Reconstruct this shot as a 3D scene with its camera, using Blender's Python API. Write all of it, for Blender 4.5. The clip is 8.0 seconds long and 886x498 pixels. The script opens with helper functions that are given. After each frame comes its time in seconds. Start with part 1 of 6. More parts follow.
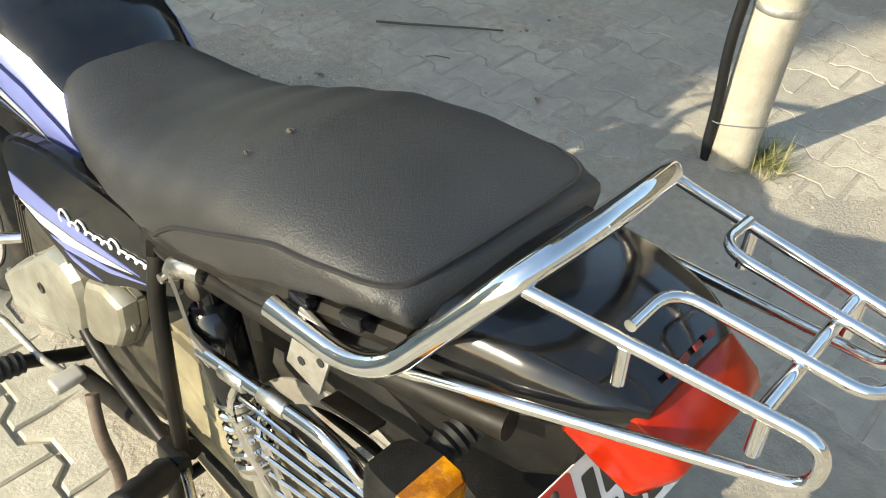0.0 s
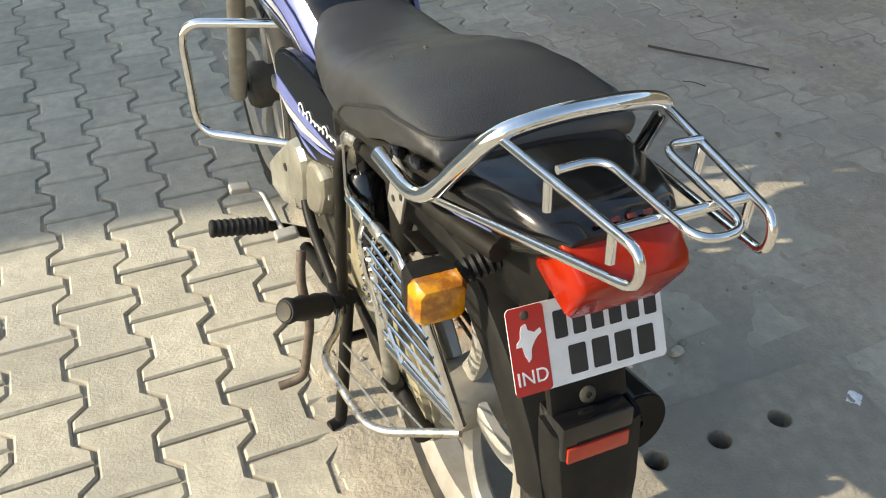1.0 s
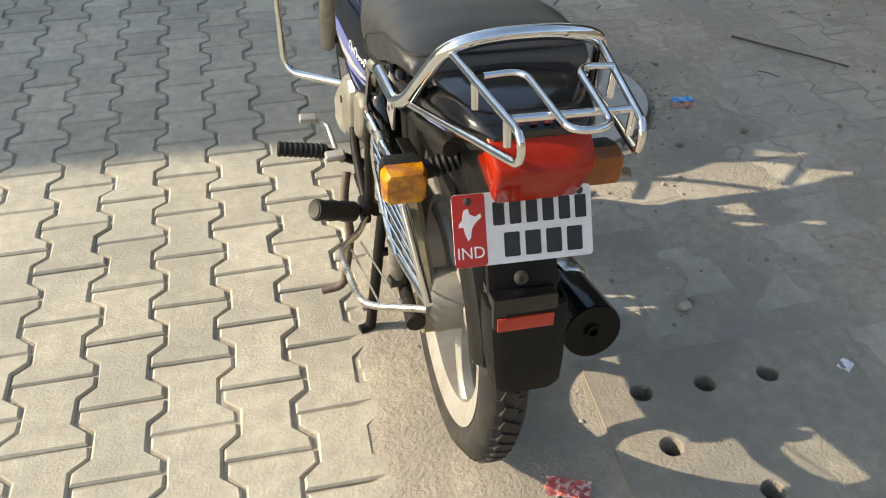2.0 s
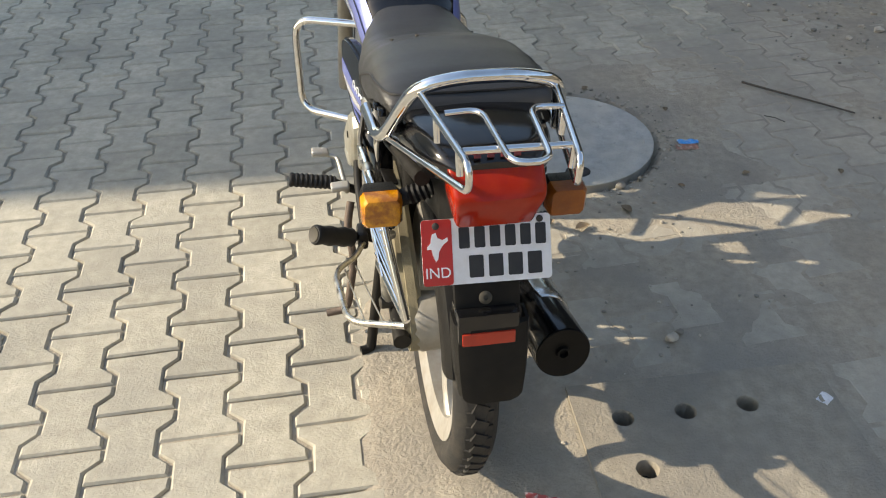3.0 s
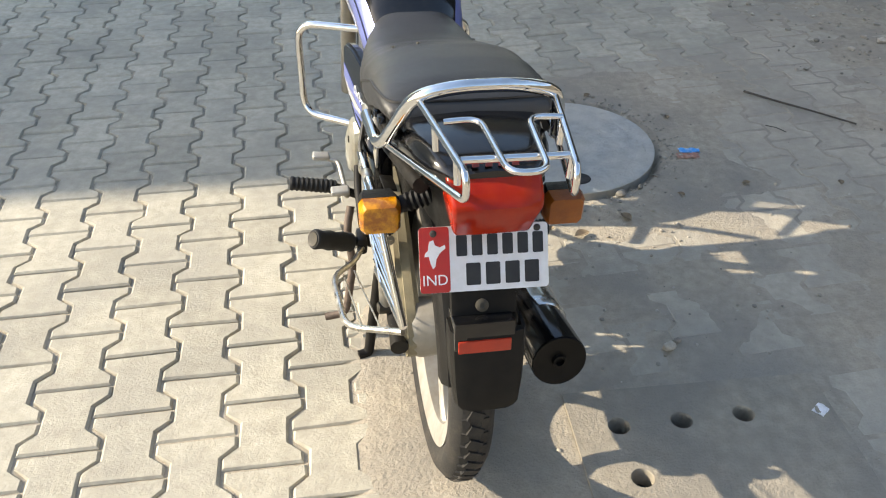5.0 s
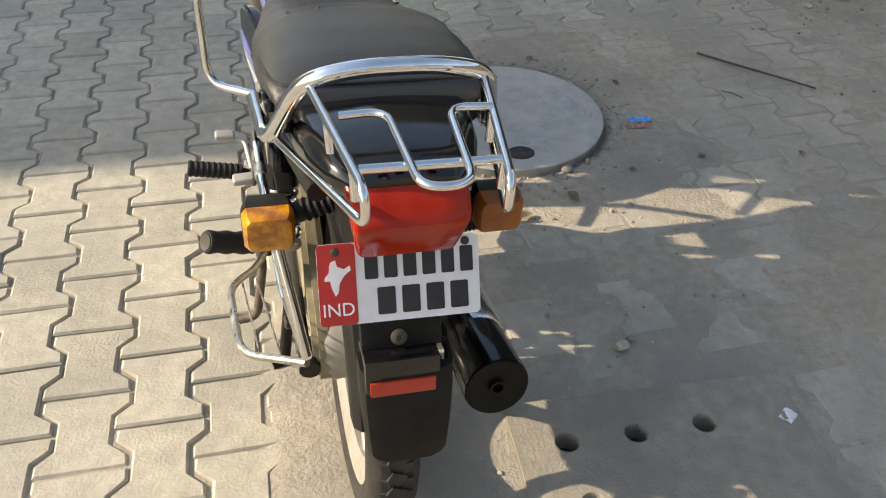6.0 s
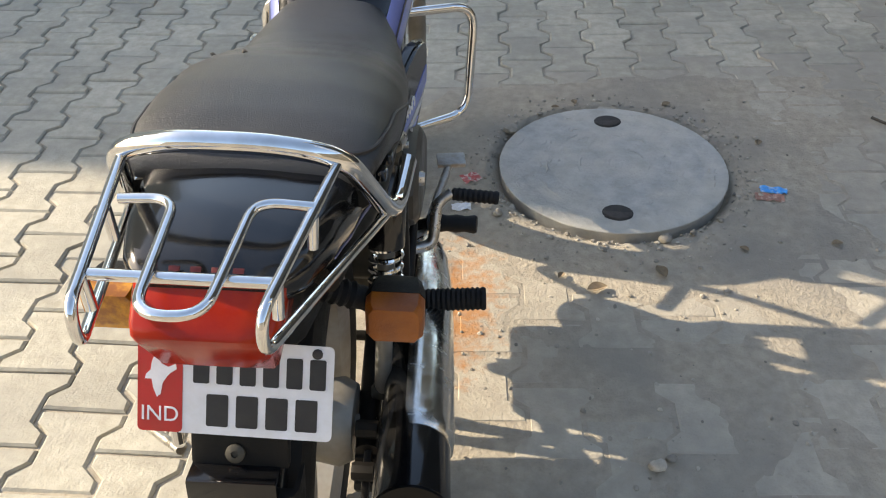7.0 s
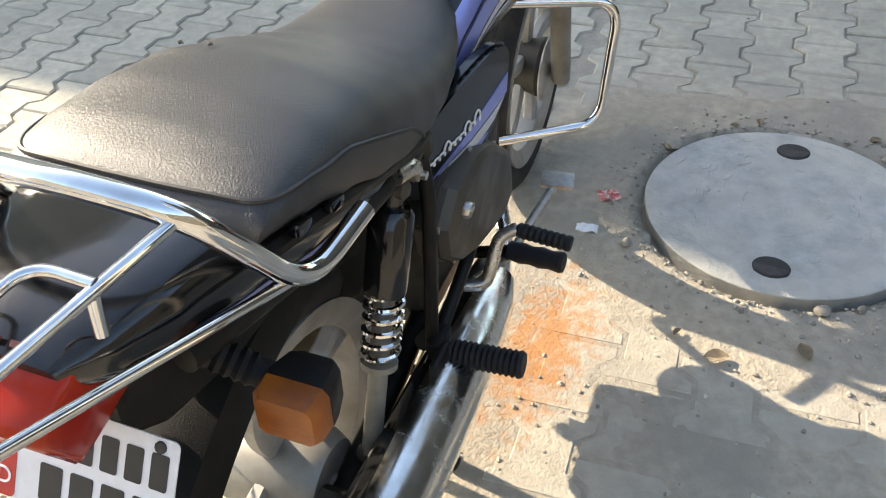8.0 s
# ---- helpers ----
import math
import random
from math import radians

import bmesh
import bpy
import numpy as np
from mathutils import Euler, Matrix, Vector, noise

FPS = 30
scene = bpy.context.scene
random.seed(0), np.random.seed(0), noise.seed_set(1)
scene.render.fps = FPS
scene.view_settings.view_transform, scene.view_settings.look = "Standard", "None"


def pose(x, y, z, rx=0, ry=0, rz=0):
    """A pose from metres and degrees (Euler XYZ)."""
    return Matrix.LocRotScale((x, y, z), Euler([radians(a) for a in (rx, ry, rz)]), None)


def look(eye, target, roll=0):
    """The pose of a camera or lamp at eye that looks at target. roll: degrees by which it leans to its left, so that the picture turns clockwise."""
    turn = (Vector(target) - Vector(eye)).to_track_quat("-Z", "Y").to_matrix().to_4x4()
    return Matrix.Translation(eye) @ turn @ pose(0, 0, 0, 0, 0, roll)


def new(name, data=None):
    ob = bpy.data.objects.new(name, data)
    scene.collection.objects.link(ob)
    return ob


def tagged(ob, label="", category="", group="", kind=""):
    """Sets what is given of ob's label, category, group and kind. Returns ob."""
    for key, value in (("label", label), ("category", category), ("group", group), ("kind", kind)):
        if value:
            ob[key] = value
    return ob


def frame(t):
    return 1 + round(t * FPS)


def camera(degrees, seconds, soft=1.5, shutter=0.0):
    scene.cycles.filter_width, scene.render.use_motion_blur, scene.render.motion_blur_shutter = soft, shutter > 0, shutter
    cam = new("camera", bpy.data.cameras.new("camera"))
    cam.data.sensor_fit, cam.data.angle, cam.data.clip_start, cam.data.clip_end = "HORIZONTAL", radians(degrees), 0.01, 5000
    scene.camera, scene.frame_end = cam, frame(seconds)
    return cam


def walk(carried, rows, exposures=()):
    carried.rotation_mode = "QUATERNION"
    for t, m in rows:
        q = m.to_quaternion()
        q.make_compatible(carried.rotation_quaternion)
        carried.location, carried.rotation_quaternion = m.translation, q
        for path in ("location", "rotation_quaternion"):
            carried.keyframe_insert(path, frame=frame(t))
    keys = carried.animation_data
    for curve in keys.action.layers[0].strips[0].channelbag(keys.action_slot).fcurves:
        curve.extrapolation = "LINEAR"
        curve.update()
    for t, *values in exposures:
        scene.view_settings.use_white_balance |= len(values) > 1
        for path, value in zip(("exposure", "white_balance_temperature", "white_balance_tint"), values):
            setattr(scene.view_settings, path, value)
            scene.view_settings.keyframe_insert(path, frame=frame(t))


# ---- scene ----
cam = camera(54.5, 8.0, soft=1.1)
PATH = [
    (0, (-0.459, -0.589, 1.301), (0.653, 0.44, -0.004), 5.0),
    (0.5, (-0.381, -0.778, 1.321), (0.324, 0.566, 0.019), 0.3),
    (1, (-0.432, -1.008, 1.364), (0.126, 0.446, 0.109), 0.6),
    (1.5, (-0.419, -1.173, 1.398), (0.031, 0.324, 0.15), 0.4),
    (1.7, (-0.373, -1.237, 1.395), (-0.002, 0.266, 0.129), 0.2),
    (2.8, (-0.22, -1.44, 1.459), (-0.052, 0.131, 0.234), -0.5),
    (3, (-0.214, -1.446, 1.459), (-0.03, 0.15, 0.267), -0.9),
    (3.5, (-0.217, -1.434, 1.497), (-0.029, 0.294, 0.509), -0.9),
    (4, (-0.226, -1.451, 1.525), (-0.069, 0.341, 0.651), -0.6),
    (4.5, (-0.226, -1.464, 1.508), (-0.067, 0.277, 0.537), -0.7),
    (4.7, (-0.219, -1.461, 1.487), (-0.049, 0.213, 0.407), -0.5),
    (5.8, (-0.155, -1.283, 1.413), (0.096, 0.255, 0.16), 1.2),
    (6, (-0.126, -1.202, 1.378), (0.165, 0.319, 0.112), 1.6),
    (6.5, (-0.004, -1.069, 1.344), (0.191, 0.435, 0.04), -2.3),
    (7, (0.26, -0.984, 1.338), (0.066, 0.564, 0.087), -1.5),
    (7.5, (0.371, -0.852, 1.308), (0.022, 0.674, 0.063), -3.4),
    (8, (0.455, -0.675, 1.265), (-0.217, 0.696, -0.027), -3.8),
]
EXPOSURE = [  # time, stops, white balance
    (0.0, 1.49, 7450, 3), (1.0, 1.3, 7500, 6), (1.7, 1.22, 7600, 8), (3.0, 1.14, 7500, 9), (3.5, 1.35, 7300, 8), (4.0, 1.53, 7200, 8), (4.5, 1.53, 7200, 9),
    (4.7, 1.54, 7200, 9), (5.8, 1.22, 7850, 11), (6.5, 1.39, 7750, 11), (7.0, 1.48, 7650, 11), (8.0, 1.92, 7600, 10)]
walk(cam, [(t, look(eye, target, roll)) for t, eye, target, roll in PATH], exposures=EXPOSURE)

# ---- light ----
SUN_RUN = Vector((1.80, -0.375))          # ground run of a shadow per metre of height
to_sun = Vector((-SUN_RUN.x, -SUN_RUN.y, 1.0)).normalized()
world = bpy.data.worlds.new("sky")
scene.world = world
world.use_nodes = True
wn = world.node_tree.nodes
sky = wn.new("ShaderNodeTexSky")
sky.sky_type = "NISHITA"
sky.sun_disc = False
sky.sun_elevation = math.asin(to_sun.z)
sky.sun_rotation = math.atan2(to_sun.x, to_sun.y)
world.node_tree.links.new(sky.outputs[0], wn["Background"].inputs[0])
wn["Background"].inputs[1].default_value = 0.15
sun_data = bpy.data.lights.new("sun", "SUN")
sun_data.energy = 3.2
sun_data.angle = radians(0.55)
sun_data.color = (1.0, 0.93, 0.82)
sun = new("sun", sun_data)
sun.matrix_world = look(to_sun * 30, (0, 0, 0))


# ---- materials ----
def material(name, color, rough=0.5, metal=0.0, color2=None, scale=20.0, bump=0.0, bump_scale=200.0, coat=0.0,
             color3=None, scale3=3.0, mix3=0.5, rough_var=0.0, random_tint=0.0, spec=0.5, detail=6.0, lo=0.35, hi=0.65, stain=None):
    m = bpy.data.materials.new(name)
    m.use_nodes = True
    nt = m.node_tree
    b = nt.nodes["Principled BSDF"]
    b.inputs["Roughness"].default_value = rough
    b.inputs["Metallic"].default_value = metal
    b.inputs["Specular IOR Level"].default_value = spec
    b.inputs["Coat Weight"].default_value = coat
    b.inputs["Coat Roughness"].default_value = 0.04
    b.inputs["Base Color"].default_value = (*color, 1)
    tc = nt.nodes.new("ShaderNodeTexCoord")
    geo = nt.nodes.new("ShaderNodeNewGeometry")

    def tex(sc, det=detail):
        n = nt.nodes.new("ShaderNodeTexNoise")
        n.inputs["Scale"].default_value = sc
        n.inputs["Detail"].default_value = det
        n.inputs["Roughness"].default_value = 0.62
        nt.links.new(geo.outputs["Position"], n.inputs["Vector"])
        return n.outputs["Fac"]

    def ramp(sock, a, c):
        r = nt.nodes.new("ShaderNodeMapRange")
        r.inputs["From Min"].default_value, r.inputs["From Max"].default_value = a, c
        nt.links.new(sock, r.inputs["Value"])
        return r.outputs["Result"]

    def mix(fac, a, c, mode="MIX"):
        x = nt.nodes.new("ShaderNodeMix")
        x.data_type, x.blend_type = "RGBA", mode
        for sock, v in ((x.inputs["Factor"], fac), (x.inputs["A"], a), (x.inputs["B"], c)):
            if isinstance(v, bpy.types.NodeSocket):
                nt.links.new(v, sock)
            elif isinstance(v, tuple):
                sock.default_value = (*v, 1)
            else:
                sock.default_value = v
        return x.outputs["Result"]

    col = color
    if color2:
        col = mix(ramp(tex(scale), lo, hi), color, color2)
    if color3:
        f = ramp(tex(scale3, 4.0), 0.42, 0.62)
        mul = nt.nodes.new("ShaderNodeMath")
        mul.operation = "MULTIPLY"
        nt.links.new(f, mul.inputs[0])
        mul.inputs[1].default_value = mix3
        col = mix(mul.outputs[0], col, color3)
    if stain:
        cx, cy, rx, ry, tint = stain
        mp = nt.nodes.new("ShaderNodeMapping")
        mp.inputs["Location"].default_value = (-cx / rx, -cy / ry, 0)
        mp.inputs["Scale"].default_value = (1 / rx, 1 / ry, 0)
        nt.links.new(geo.outputs["Position"], mp.inputs["Vector"])
        ln = nt.nodes.new("ShaderNodeVectorMath")
        ln.operation = "LENGTH"
        nt.links.new(mp.outputs[0], ln.inputs[0])
        ad = nt.nodes.new("ShaderNodeMath")
        ad.operation = "MULTIPLY_ADD"
        nt.links.new(tex(30.0, 8.0), ad.inputs[0])
        ad.inputs[1].default_value = 3.0
        nt.links.new(ln.outputs["Value"], ad.inputs[2])
        mr0 = nt.nodes.new("ShaderNodeMapRange")
        mr0.inputs["From Min"].default_value, mr0.inputs["From Max"].default_value = 2.55, 1.75
        mr0.inputs["To Max"].default_value = 0.82
        nt.links.new(ad.outputs[0], mr0.inputs["Value"])
        col = mix(mr0.outputs[0], col, tint)
    if random_tint:
        oi = nt.nodes.new("ShaderNodeObjectInfo")
        add = nt.nodes.new("ShaderNodeMath")
        add.operation = "ADD"
        nt.links.new(oi.outputs["Random"], add.inputs[0])
        nt.links.new(geo.outputs["Random Per Island"], add.inputs[1])
        fr = nt.nodes.new("ShaderNodeMath")
        fr.operation = "FRACT"
        nt.links.new(add.outputs[0], fr.inputs[0])
        mr = nt.nodes.new("ShaderNodeMapRange")
        mr.inputs["To Min"].default_value, mr.inputs["To Max"].default_value = 1 - random_tint, 1 + random_tint
        nt.links.new(fr.outputs[0], mr.inputs["Value"])
        hsv = nt.nodes.new("ShaderNodeHueSaturation")
        nt.links.new(mr.outputs[0], hsv.inputs["Value"])
        if isinstance(col, tuple):
            hsv.inputs["Color"].default_value = (*col, 1)
        else:
            nt.links.new(col, hsv.inputs["Color"])
        col = hsv.outputs["Color"]
    if not isinstance(col, tuple):
        nt.links.new(col, b.inputs["Base Color"])
    if rough_var:
        mr = nt.nodes.new("ShaderNodeMapRange")
        mr.inputs["From Min"].default_value, mr.inputs["From Max"].default_value = 0.35, 0.65
        mr.inputs["To Min"].default_value, mr.inputs["To Max"].default_value = rough, min(1, rough + rough_var)
        nt.links.new(tex(scale * 0.6), mr.inputs["Value"])
        nt.links.new(mr.outputs[0], b.inputs["Roughness"])
    if bump:
        bp = nt.nodes.new("ShaderNodeBump")
        bp.inputs["Strength"].default_value = 1.0
        bp.inputs["Distance"].default_value = bump
        nt.links.new(tex(bump_scale, 5.0), bp.inputs["Height"])
        nt.links.new(bp.outputs[0], b.inputs["Normal"])
    return m


CHROME = material("chrome", (0.80, 0.80, 0.80), 0.022, 1.0, color2=(0.70, 0.69, 0.67), scale=45, rough_var=0.05)
ENGINE_DARK = material("engine_dark", (0.05, 0.046, 0.038), 0.5, 0.3, color2=(0.028, 0.025, 0.02), scale=25, color3=(0.09, 0.078, 0.055), scale3=12, mix3=0.6, rough_var=0.2)
CHROME_DULL = material("dull_chrome", (0.62, 0.61, 0.58), 0.22, 1.0, color2=(0.42, 0.38, 0.33), scale=70, rough_var=0.25)
STEEL = material("bare_steel", (0.50, 0.49, 0.46), 0.42, 0.8, color2=(0.36, 0.33, 0.28), scale=50, rough_var=0.2)
ALLOY = material("silver_paint", (0.40, 0.39, 0.37), 0.38, 0.35, color2=(0.36, 0.34, 0.30), scale=30, color3=(0.24, 0.20, 0.15), scale3=9, mix3=0.45, rough_var=0.2)
ENGINE_SILVER = material("engine_silver", (0.41, 0.40, 0.345), 0.36, 0.6, color2=(0.31, 0.295, 0.245), scale=25, color3=(0.20, 0.175, 0.125), scale3=9, mix3=0.55, rough_var=0.2)
ENGINE_BROWN = material("engine_brown", (0.055, 0.047, 0.037), 0.34, 0.2, color2=(0.038, 0.032, 0.025), scale=22, color3=(0.085, 0.072, 0.055), scale3=8, mix3=0.5, rough_var=0.2)
RUSTY = material("rusty_steel", (0.085, 0.062, 0.048), 0.7, 0.2, color2=(0.16, 0.12, 0.095), scale=45, bump=0.0006, bump_scale=200)
SHIELD = material("scuffed_chrome", (0.78, 0.77, 0.74), 0.13, 1.0, color2=(0.66, 0.64, 0.60), scale=60, rough_var=0.16)
BLACK_PAINT = material("black_paint", (0.003, 0.0035, 0.005), 0.09, 0.0, color2=(0.008, 0.0078, 0.0075), scale=40, coat=0.2, rough_var=0.10, bump=0.00012, bump_scale=35)
BLACK_FRAME = material("black_frame", (0.006, 0.0056, 0.0052), 0.36, 0.0, color2=(0.014, 0.012, 0.0095), scale=30, spec=0.25, rough_var=0.25)
BLACK_PLASTIC = material("black_plastic", (0.006, 0.006, 0.006), 0.44, 0.0, color2=(0.011, 0.0102, 0.009), scale=35, bump=0.0006, bump_scale=700, rough_var=0.15, spec=0.2)
DIM_RED = material("dim_red", (0.16, 0.02, 0.016), 0.4, 0.0, color2=(0.12, 0.016, 0.013), scale=60)
RUBBER = material("rubber", (0.0075, 0.008, 0.009), 0.6, 0.0, color2=(0.012, 0.012, 0.0125), scale=60, bump=0.0005, bump_scale=400, spec=0.3)
# tyre black lowered to carry the shade over the parked bikes
TYRE_SHADED = material("shaded_tyre", (0.006, 0.0058, 0.0056), 0.8, 0.0, color2=(0.012, 0.011, 0.0095), scale=22, bump=0.0008, bump_scale=300, spec=0.15)
# black with the parked bikes' shade in its colour; also the sooty muffler end
MATTE_SHADE_BLACK = material("matte_shade_black", (0.0045, 0.0044, 0.0042), 0.5, 0.0, color2=(0.009, 0.0085, 0.0075), scale=22, spec=0.15)
FORK_GREY = material("fork_grey", (0.30, 0.285, 0.25), 0.42, 0.4, color2=(0.22, 0.20, 0.17), scale=18, rough_var=0.15)
TYRE = material("tyre", (0.013, 0.0125, 0.012), 0.75, 0.0, color2=(0.05, 0.042, 0.032), scale=22, lo=0.45, hi=0.75, bump=0.0008, bump_scale=300)
SEAT = material("leatherette", (0.025, 0.0248, 0.0248), 0.36, 0.0, color2=(0.032, 0.0315, 0.031), scale=9, bump=0.0008, bump_scale=480, rough_var=0.08, spec=0.50)
SEAM = material("seam", (0.011, 0.010, 0.010), 0.5, 0.0, color2=(0.02, 0.018, 0.017), scale=300)
LILAC = material("lilac_decal", (0.25, 0.29, 0.66), 0.34, 0.55, color2=(0.28, 0.32, 0.69), scale=60, coat=0.6)
SILVER_DECAL = material("silver_decal", (0.62, 0.62, 0.66), 0.25, 0.3, color2=(0.55, 0.54, 0.55), scale=60, coat=0.5)
DARK_DECAL = material("navy_decal", (0.012, 0.016, 0.06), 0.15, 0.0, color2=(0.016, 0.02, 0.06), scale=60, coat=0.6)
WHITE_DECAL = material("white_decal", (0.80, 0.80, 0.80), 0.35, 0.0, color2=(0.72, 0.72, 0.72), scale=80)
PLATE_WHITE = material("plate_white", (0.78, 0.78, 0.80), 0.42, 0.0, color2=(0.70, 0.69, 0.68), scale=35, color3=(0.55, 0.5, 0.42), scale3=30, mix3=0.15)
PLATE_RED = material("plate_red", (0.50, 0.022, 0.018), 0.42, 0.0, color2=(0.44, 0.03, 0.02), scale=35)
PLATE_BLACK = material("plate_black", (0.012, 0.012, 0.014), 0.45, 0.0, color2=(0.02, 0.02, 0.02), scale=50)
RED_LENS = material("red_lens", (0.36, 0.026, 0.005), 0.16, 0.0, color2=(0.27, 0.011, 0.003), scale=12, coat=0.0, bump=0.0002, bump_scale=160, spec=0.28)
REFLECTOR = material("red_reflector", (0.42, 0.035, 0.015), 0.25, 0.0, color2=(0.34, 0.03, 0.015), scale=30, bump=0.0004, bump_scale=500)
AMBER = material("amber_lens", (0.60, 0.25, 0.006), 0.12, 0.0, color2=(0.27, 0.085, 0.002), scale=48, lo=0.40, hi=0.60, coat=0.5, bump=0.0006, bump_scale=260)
# darker, rougher amber for the right rear and both front lenses
AMBER_DULL = material("dull_amber_lens", (0.34, 0.095, 0.008), 0.30, 0.0, color2=(0.22, 0.055, 0.006), scale=22, bump=0.0006, bump_scale=260)
DIAL = material("dial_face", (0.36, 0.37, 0.39), 0.4, 0.0, color2=(0.30, 0.31, 0.34), scale=40)
DIAL_BLUE = material("dial_blue", (0.06, 0.085, 0.14), 0.4, 0.0, color2=(0.05, 0.07, 0.12), scale=40)
GLASSY = material("dark_glass", (0.02, 0.022, 0.03), 0.05, 0.0, color2=(0.03, 0.03, 0.04), scale=30, coat=1.0)
PAVER = material("paver", (0.475, 0.44, 0.355), 0.86, 0.0, color2=(0.365, 0.335, 0.265), scale=26, bump=0.0022, bump_scale=130, color3=(0.30, 0.282, 0.238), scale3=3.1, mix3=0.6, random_tint=0.10, spec=0.3, stain=(0.105, 0.46, 0.105, 0.24, (0.39, 0.17, 0.055)))
PAVER_DUSTY = material("dusty_paver", (0.455, 0.412, 0.335), 0.92, 0.0, color2=(0.365, 0.328, 0.264), scale=26, bump=0.0030, bump_scale=110, color3=(0.31, 0.285, 0.24), scale3=2.6, mix3=0.7, random_tint=0.05, spec=0.2, stain=(0.105, 0.46, 0.105, 0.24, (0.39, 0.17, 0.055)))
SAND = material("sandy_ground", (0.43, 0.378, 0.296), 0.95, 0.0, color2=(0.325, 0.285, 0.225), scale=34, bump=0.0050, bump_scale=95, color3=(0.275, 0.252, 0.215), scale3=2.3, mix3=0.8, spec=0.2, stain=(0.105, 0.46, 0.105, 0.24, (0.39, 0.17, 0.055)))
CEMENT = material("drain_cement", (0.37, 0.327, 0.258), 0.92, 0.0, color2=(0.28, 0.248, 0.197), scale=30, bump=0.0030, bump_scale=120, color3=(0.235, 0.215, 0.183), scale3=3.0, mix3=0.7, spec=0.2)
LID = material("manhole_concrete", (0.47, 0.465, 0.43), 0.85, 0.0, color2=(0.34, 0.335, 0.31), scale=18, bump=0.0045, bump_scale=60, color3=(0.52, 0.485, 0.41), scale3=6, mix3=0.5, spec=0.3)
SLOT_PLUG = material("slot_plug", (0.055, 0.048, 0.042), 0.7, 0.0, color2=(0.035, 0.03, 0.027), scale=60, bump=0.001, bump_scale=200)
# near-black that paints the shade inside drain holes and lifting slots
HOLE_SHADE = material("hole_shade", (0.05, 0.045, 0.04), 0.9, 0.0, color2=(0.03, 0.03, 0.03), scale=40)
WALL = material("old_cement_wall", (0.080, 0.076, 0.066), 0.95, 0.0, color2=(0.040, 0.038, 0.033), scale=14, bump=0.020, bump_scale=22, color3=(0.14, 0.135, 0.118), scale3=2.6, mix3=0.75, spec=0.2)
PLASTER = material("house_plaster", (0.52, 0.48, 0.40), 0.9, 0.0, color2=(0.44, 0.40, 0.34), scale=4, bump=0.004, bump_scale=40, color3=(0.36, 0.33, 0.28), scale3=0.8, mix3=0.5)
RUBBLE = material("rubble", (0.20, 0.185, 0.155), 0.95, 0.0, color2=(0.13, 0.12, 0.10), scale=25, bump=0.006, bump_scale=60, random_tint=0.25)
POLE = material("cement_pole", (0.47, 0.43, 0.35), 0.85, 0.0, color2=(0.38, 0.345, 0.275), scale=18, bump=0.0025, bump_scale=60, color3=(0.28, 0.24, 0.19), scale3=7, mix3=0.5)
DRY_GRASS = material("dry_grass", (0.30, 0.26, 0.12), 0.8, 0.0, color2=(0.16, 0.18, 0.06), scale=30, random_tint=0.2)
LEAF = material("dark_leaf", (0.028, 0.042, 0.02), 0.6, 0.0, color2=(0.02, 0.028, 0.014), scale=30, random_tint=0.25)
DRY_LEAF = material("dry_leaf", (0.24, 0.18, 0.11), 0.8, 0.0, color2=(0.15, 0.11, 0.07), scale=60, random_tint=0.25)
STICK = material("twig", (0.06, 0.05, 0.04), 0.85, 0.0, color2=(0.10, 0.085, 0.065), scale=80)
RED_PAINT = material("red_paint", (0.50, 0.025, 0.010), 0.16, 0.0, color2=(0.44, 0.02, 0.01), scale=20, coat=0.7, rough_var=0.12)
WRAP_BLUE = material("wrapper_blue", (0.04, 0.34, 0.78), 0.3, 0.0, color2=(0.4, 0.55, 0.75), scale=90, lo=0.52, hi=0.6)
WRAP_RED = material("wrapper_red", (0.50, 0.10, 0.09), 0.4, 0.0, color2=(0.65, 0.5, 0.45), scale=90, lo=0.5, hi=0.58)
WRAP_BROWN = material("wrapper_brown", (0.36, 0.18, 0.13), 0.4, 0.0, color2=(0.5, 0.33, 0.26), scale=90, lo=0.5, hi=0.58)
PEBBLE = material("pebble", (0.38, 0.345, 0.285), 0.9, 0.0, color2=(0.26, 0.235, 0.195), scale=50, random_tint=0.35)
ORANGE_SPRING = material("red_spring", (0.30, 0.06, 0.03), 0.4, 0.2, color2=(0.24, 0.05, 0.03), scale=40)


# ---- mesh helpers ----
def part(name, bm, mat, parent=None, label="", smooth=True, angle=40):
    """One mesh object from a bmesh, under a thing or a part."""
    bmesh.ops.recalc_face_normals(bm, faces=bm.faces)
    me = bpy.data.meshes.new(name)
    bm.to_mesh(me)
    bm.free()
    me.materials.append(mat)
    if smooth:
        for p in me.polygons:
            p.use_smooth = True
        me.set_sharp_from_angle(angle=radians(angle))
    ob = new(name, me)
    if parent is not None:
        ob.parent = parent
    if label:
        ob["label"] = label
    return ob


def thing(name, m=None, label="", category="", group="", kind=""):
    ob = new(name)
    ob.empty_display_size = 0.1
    if m is not None:
        ob.matrix_basis = m
    return tagged(ob, label, category, group, kind)


def V(*a):
    return Vector(a)


def fillet(pts, rad, n=5):
    """Rounds the corners of a polyline."""
    pts = [Vector(p) for p in pts]
    out = [pts[0]]
    for a, b, c in zip(pts, pts[1:], pts[2:]):
        r = min(rad, (a - b).length * 0.48, (c - b).length * 0.48)
        p, q = b + (a - b).normalized() * r, b + (c - b).normalized() * r
        for i in range(n + 1):
            t = i / n
            out.append(p * (1 - t) ** 2 + b * 2 * t * (1 - t) + q * t * t)
    out.append(pts[-1])
    return out


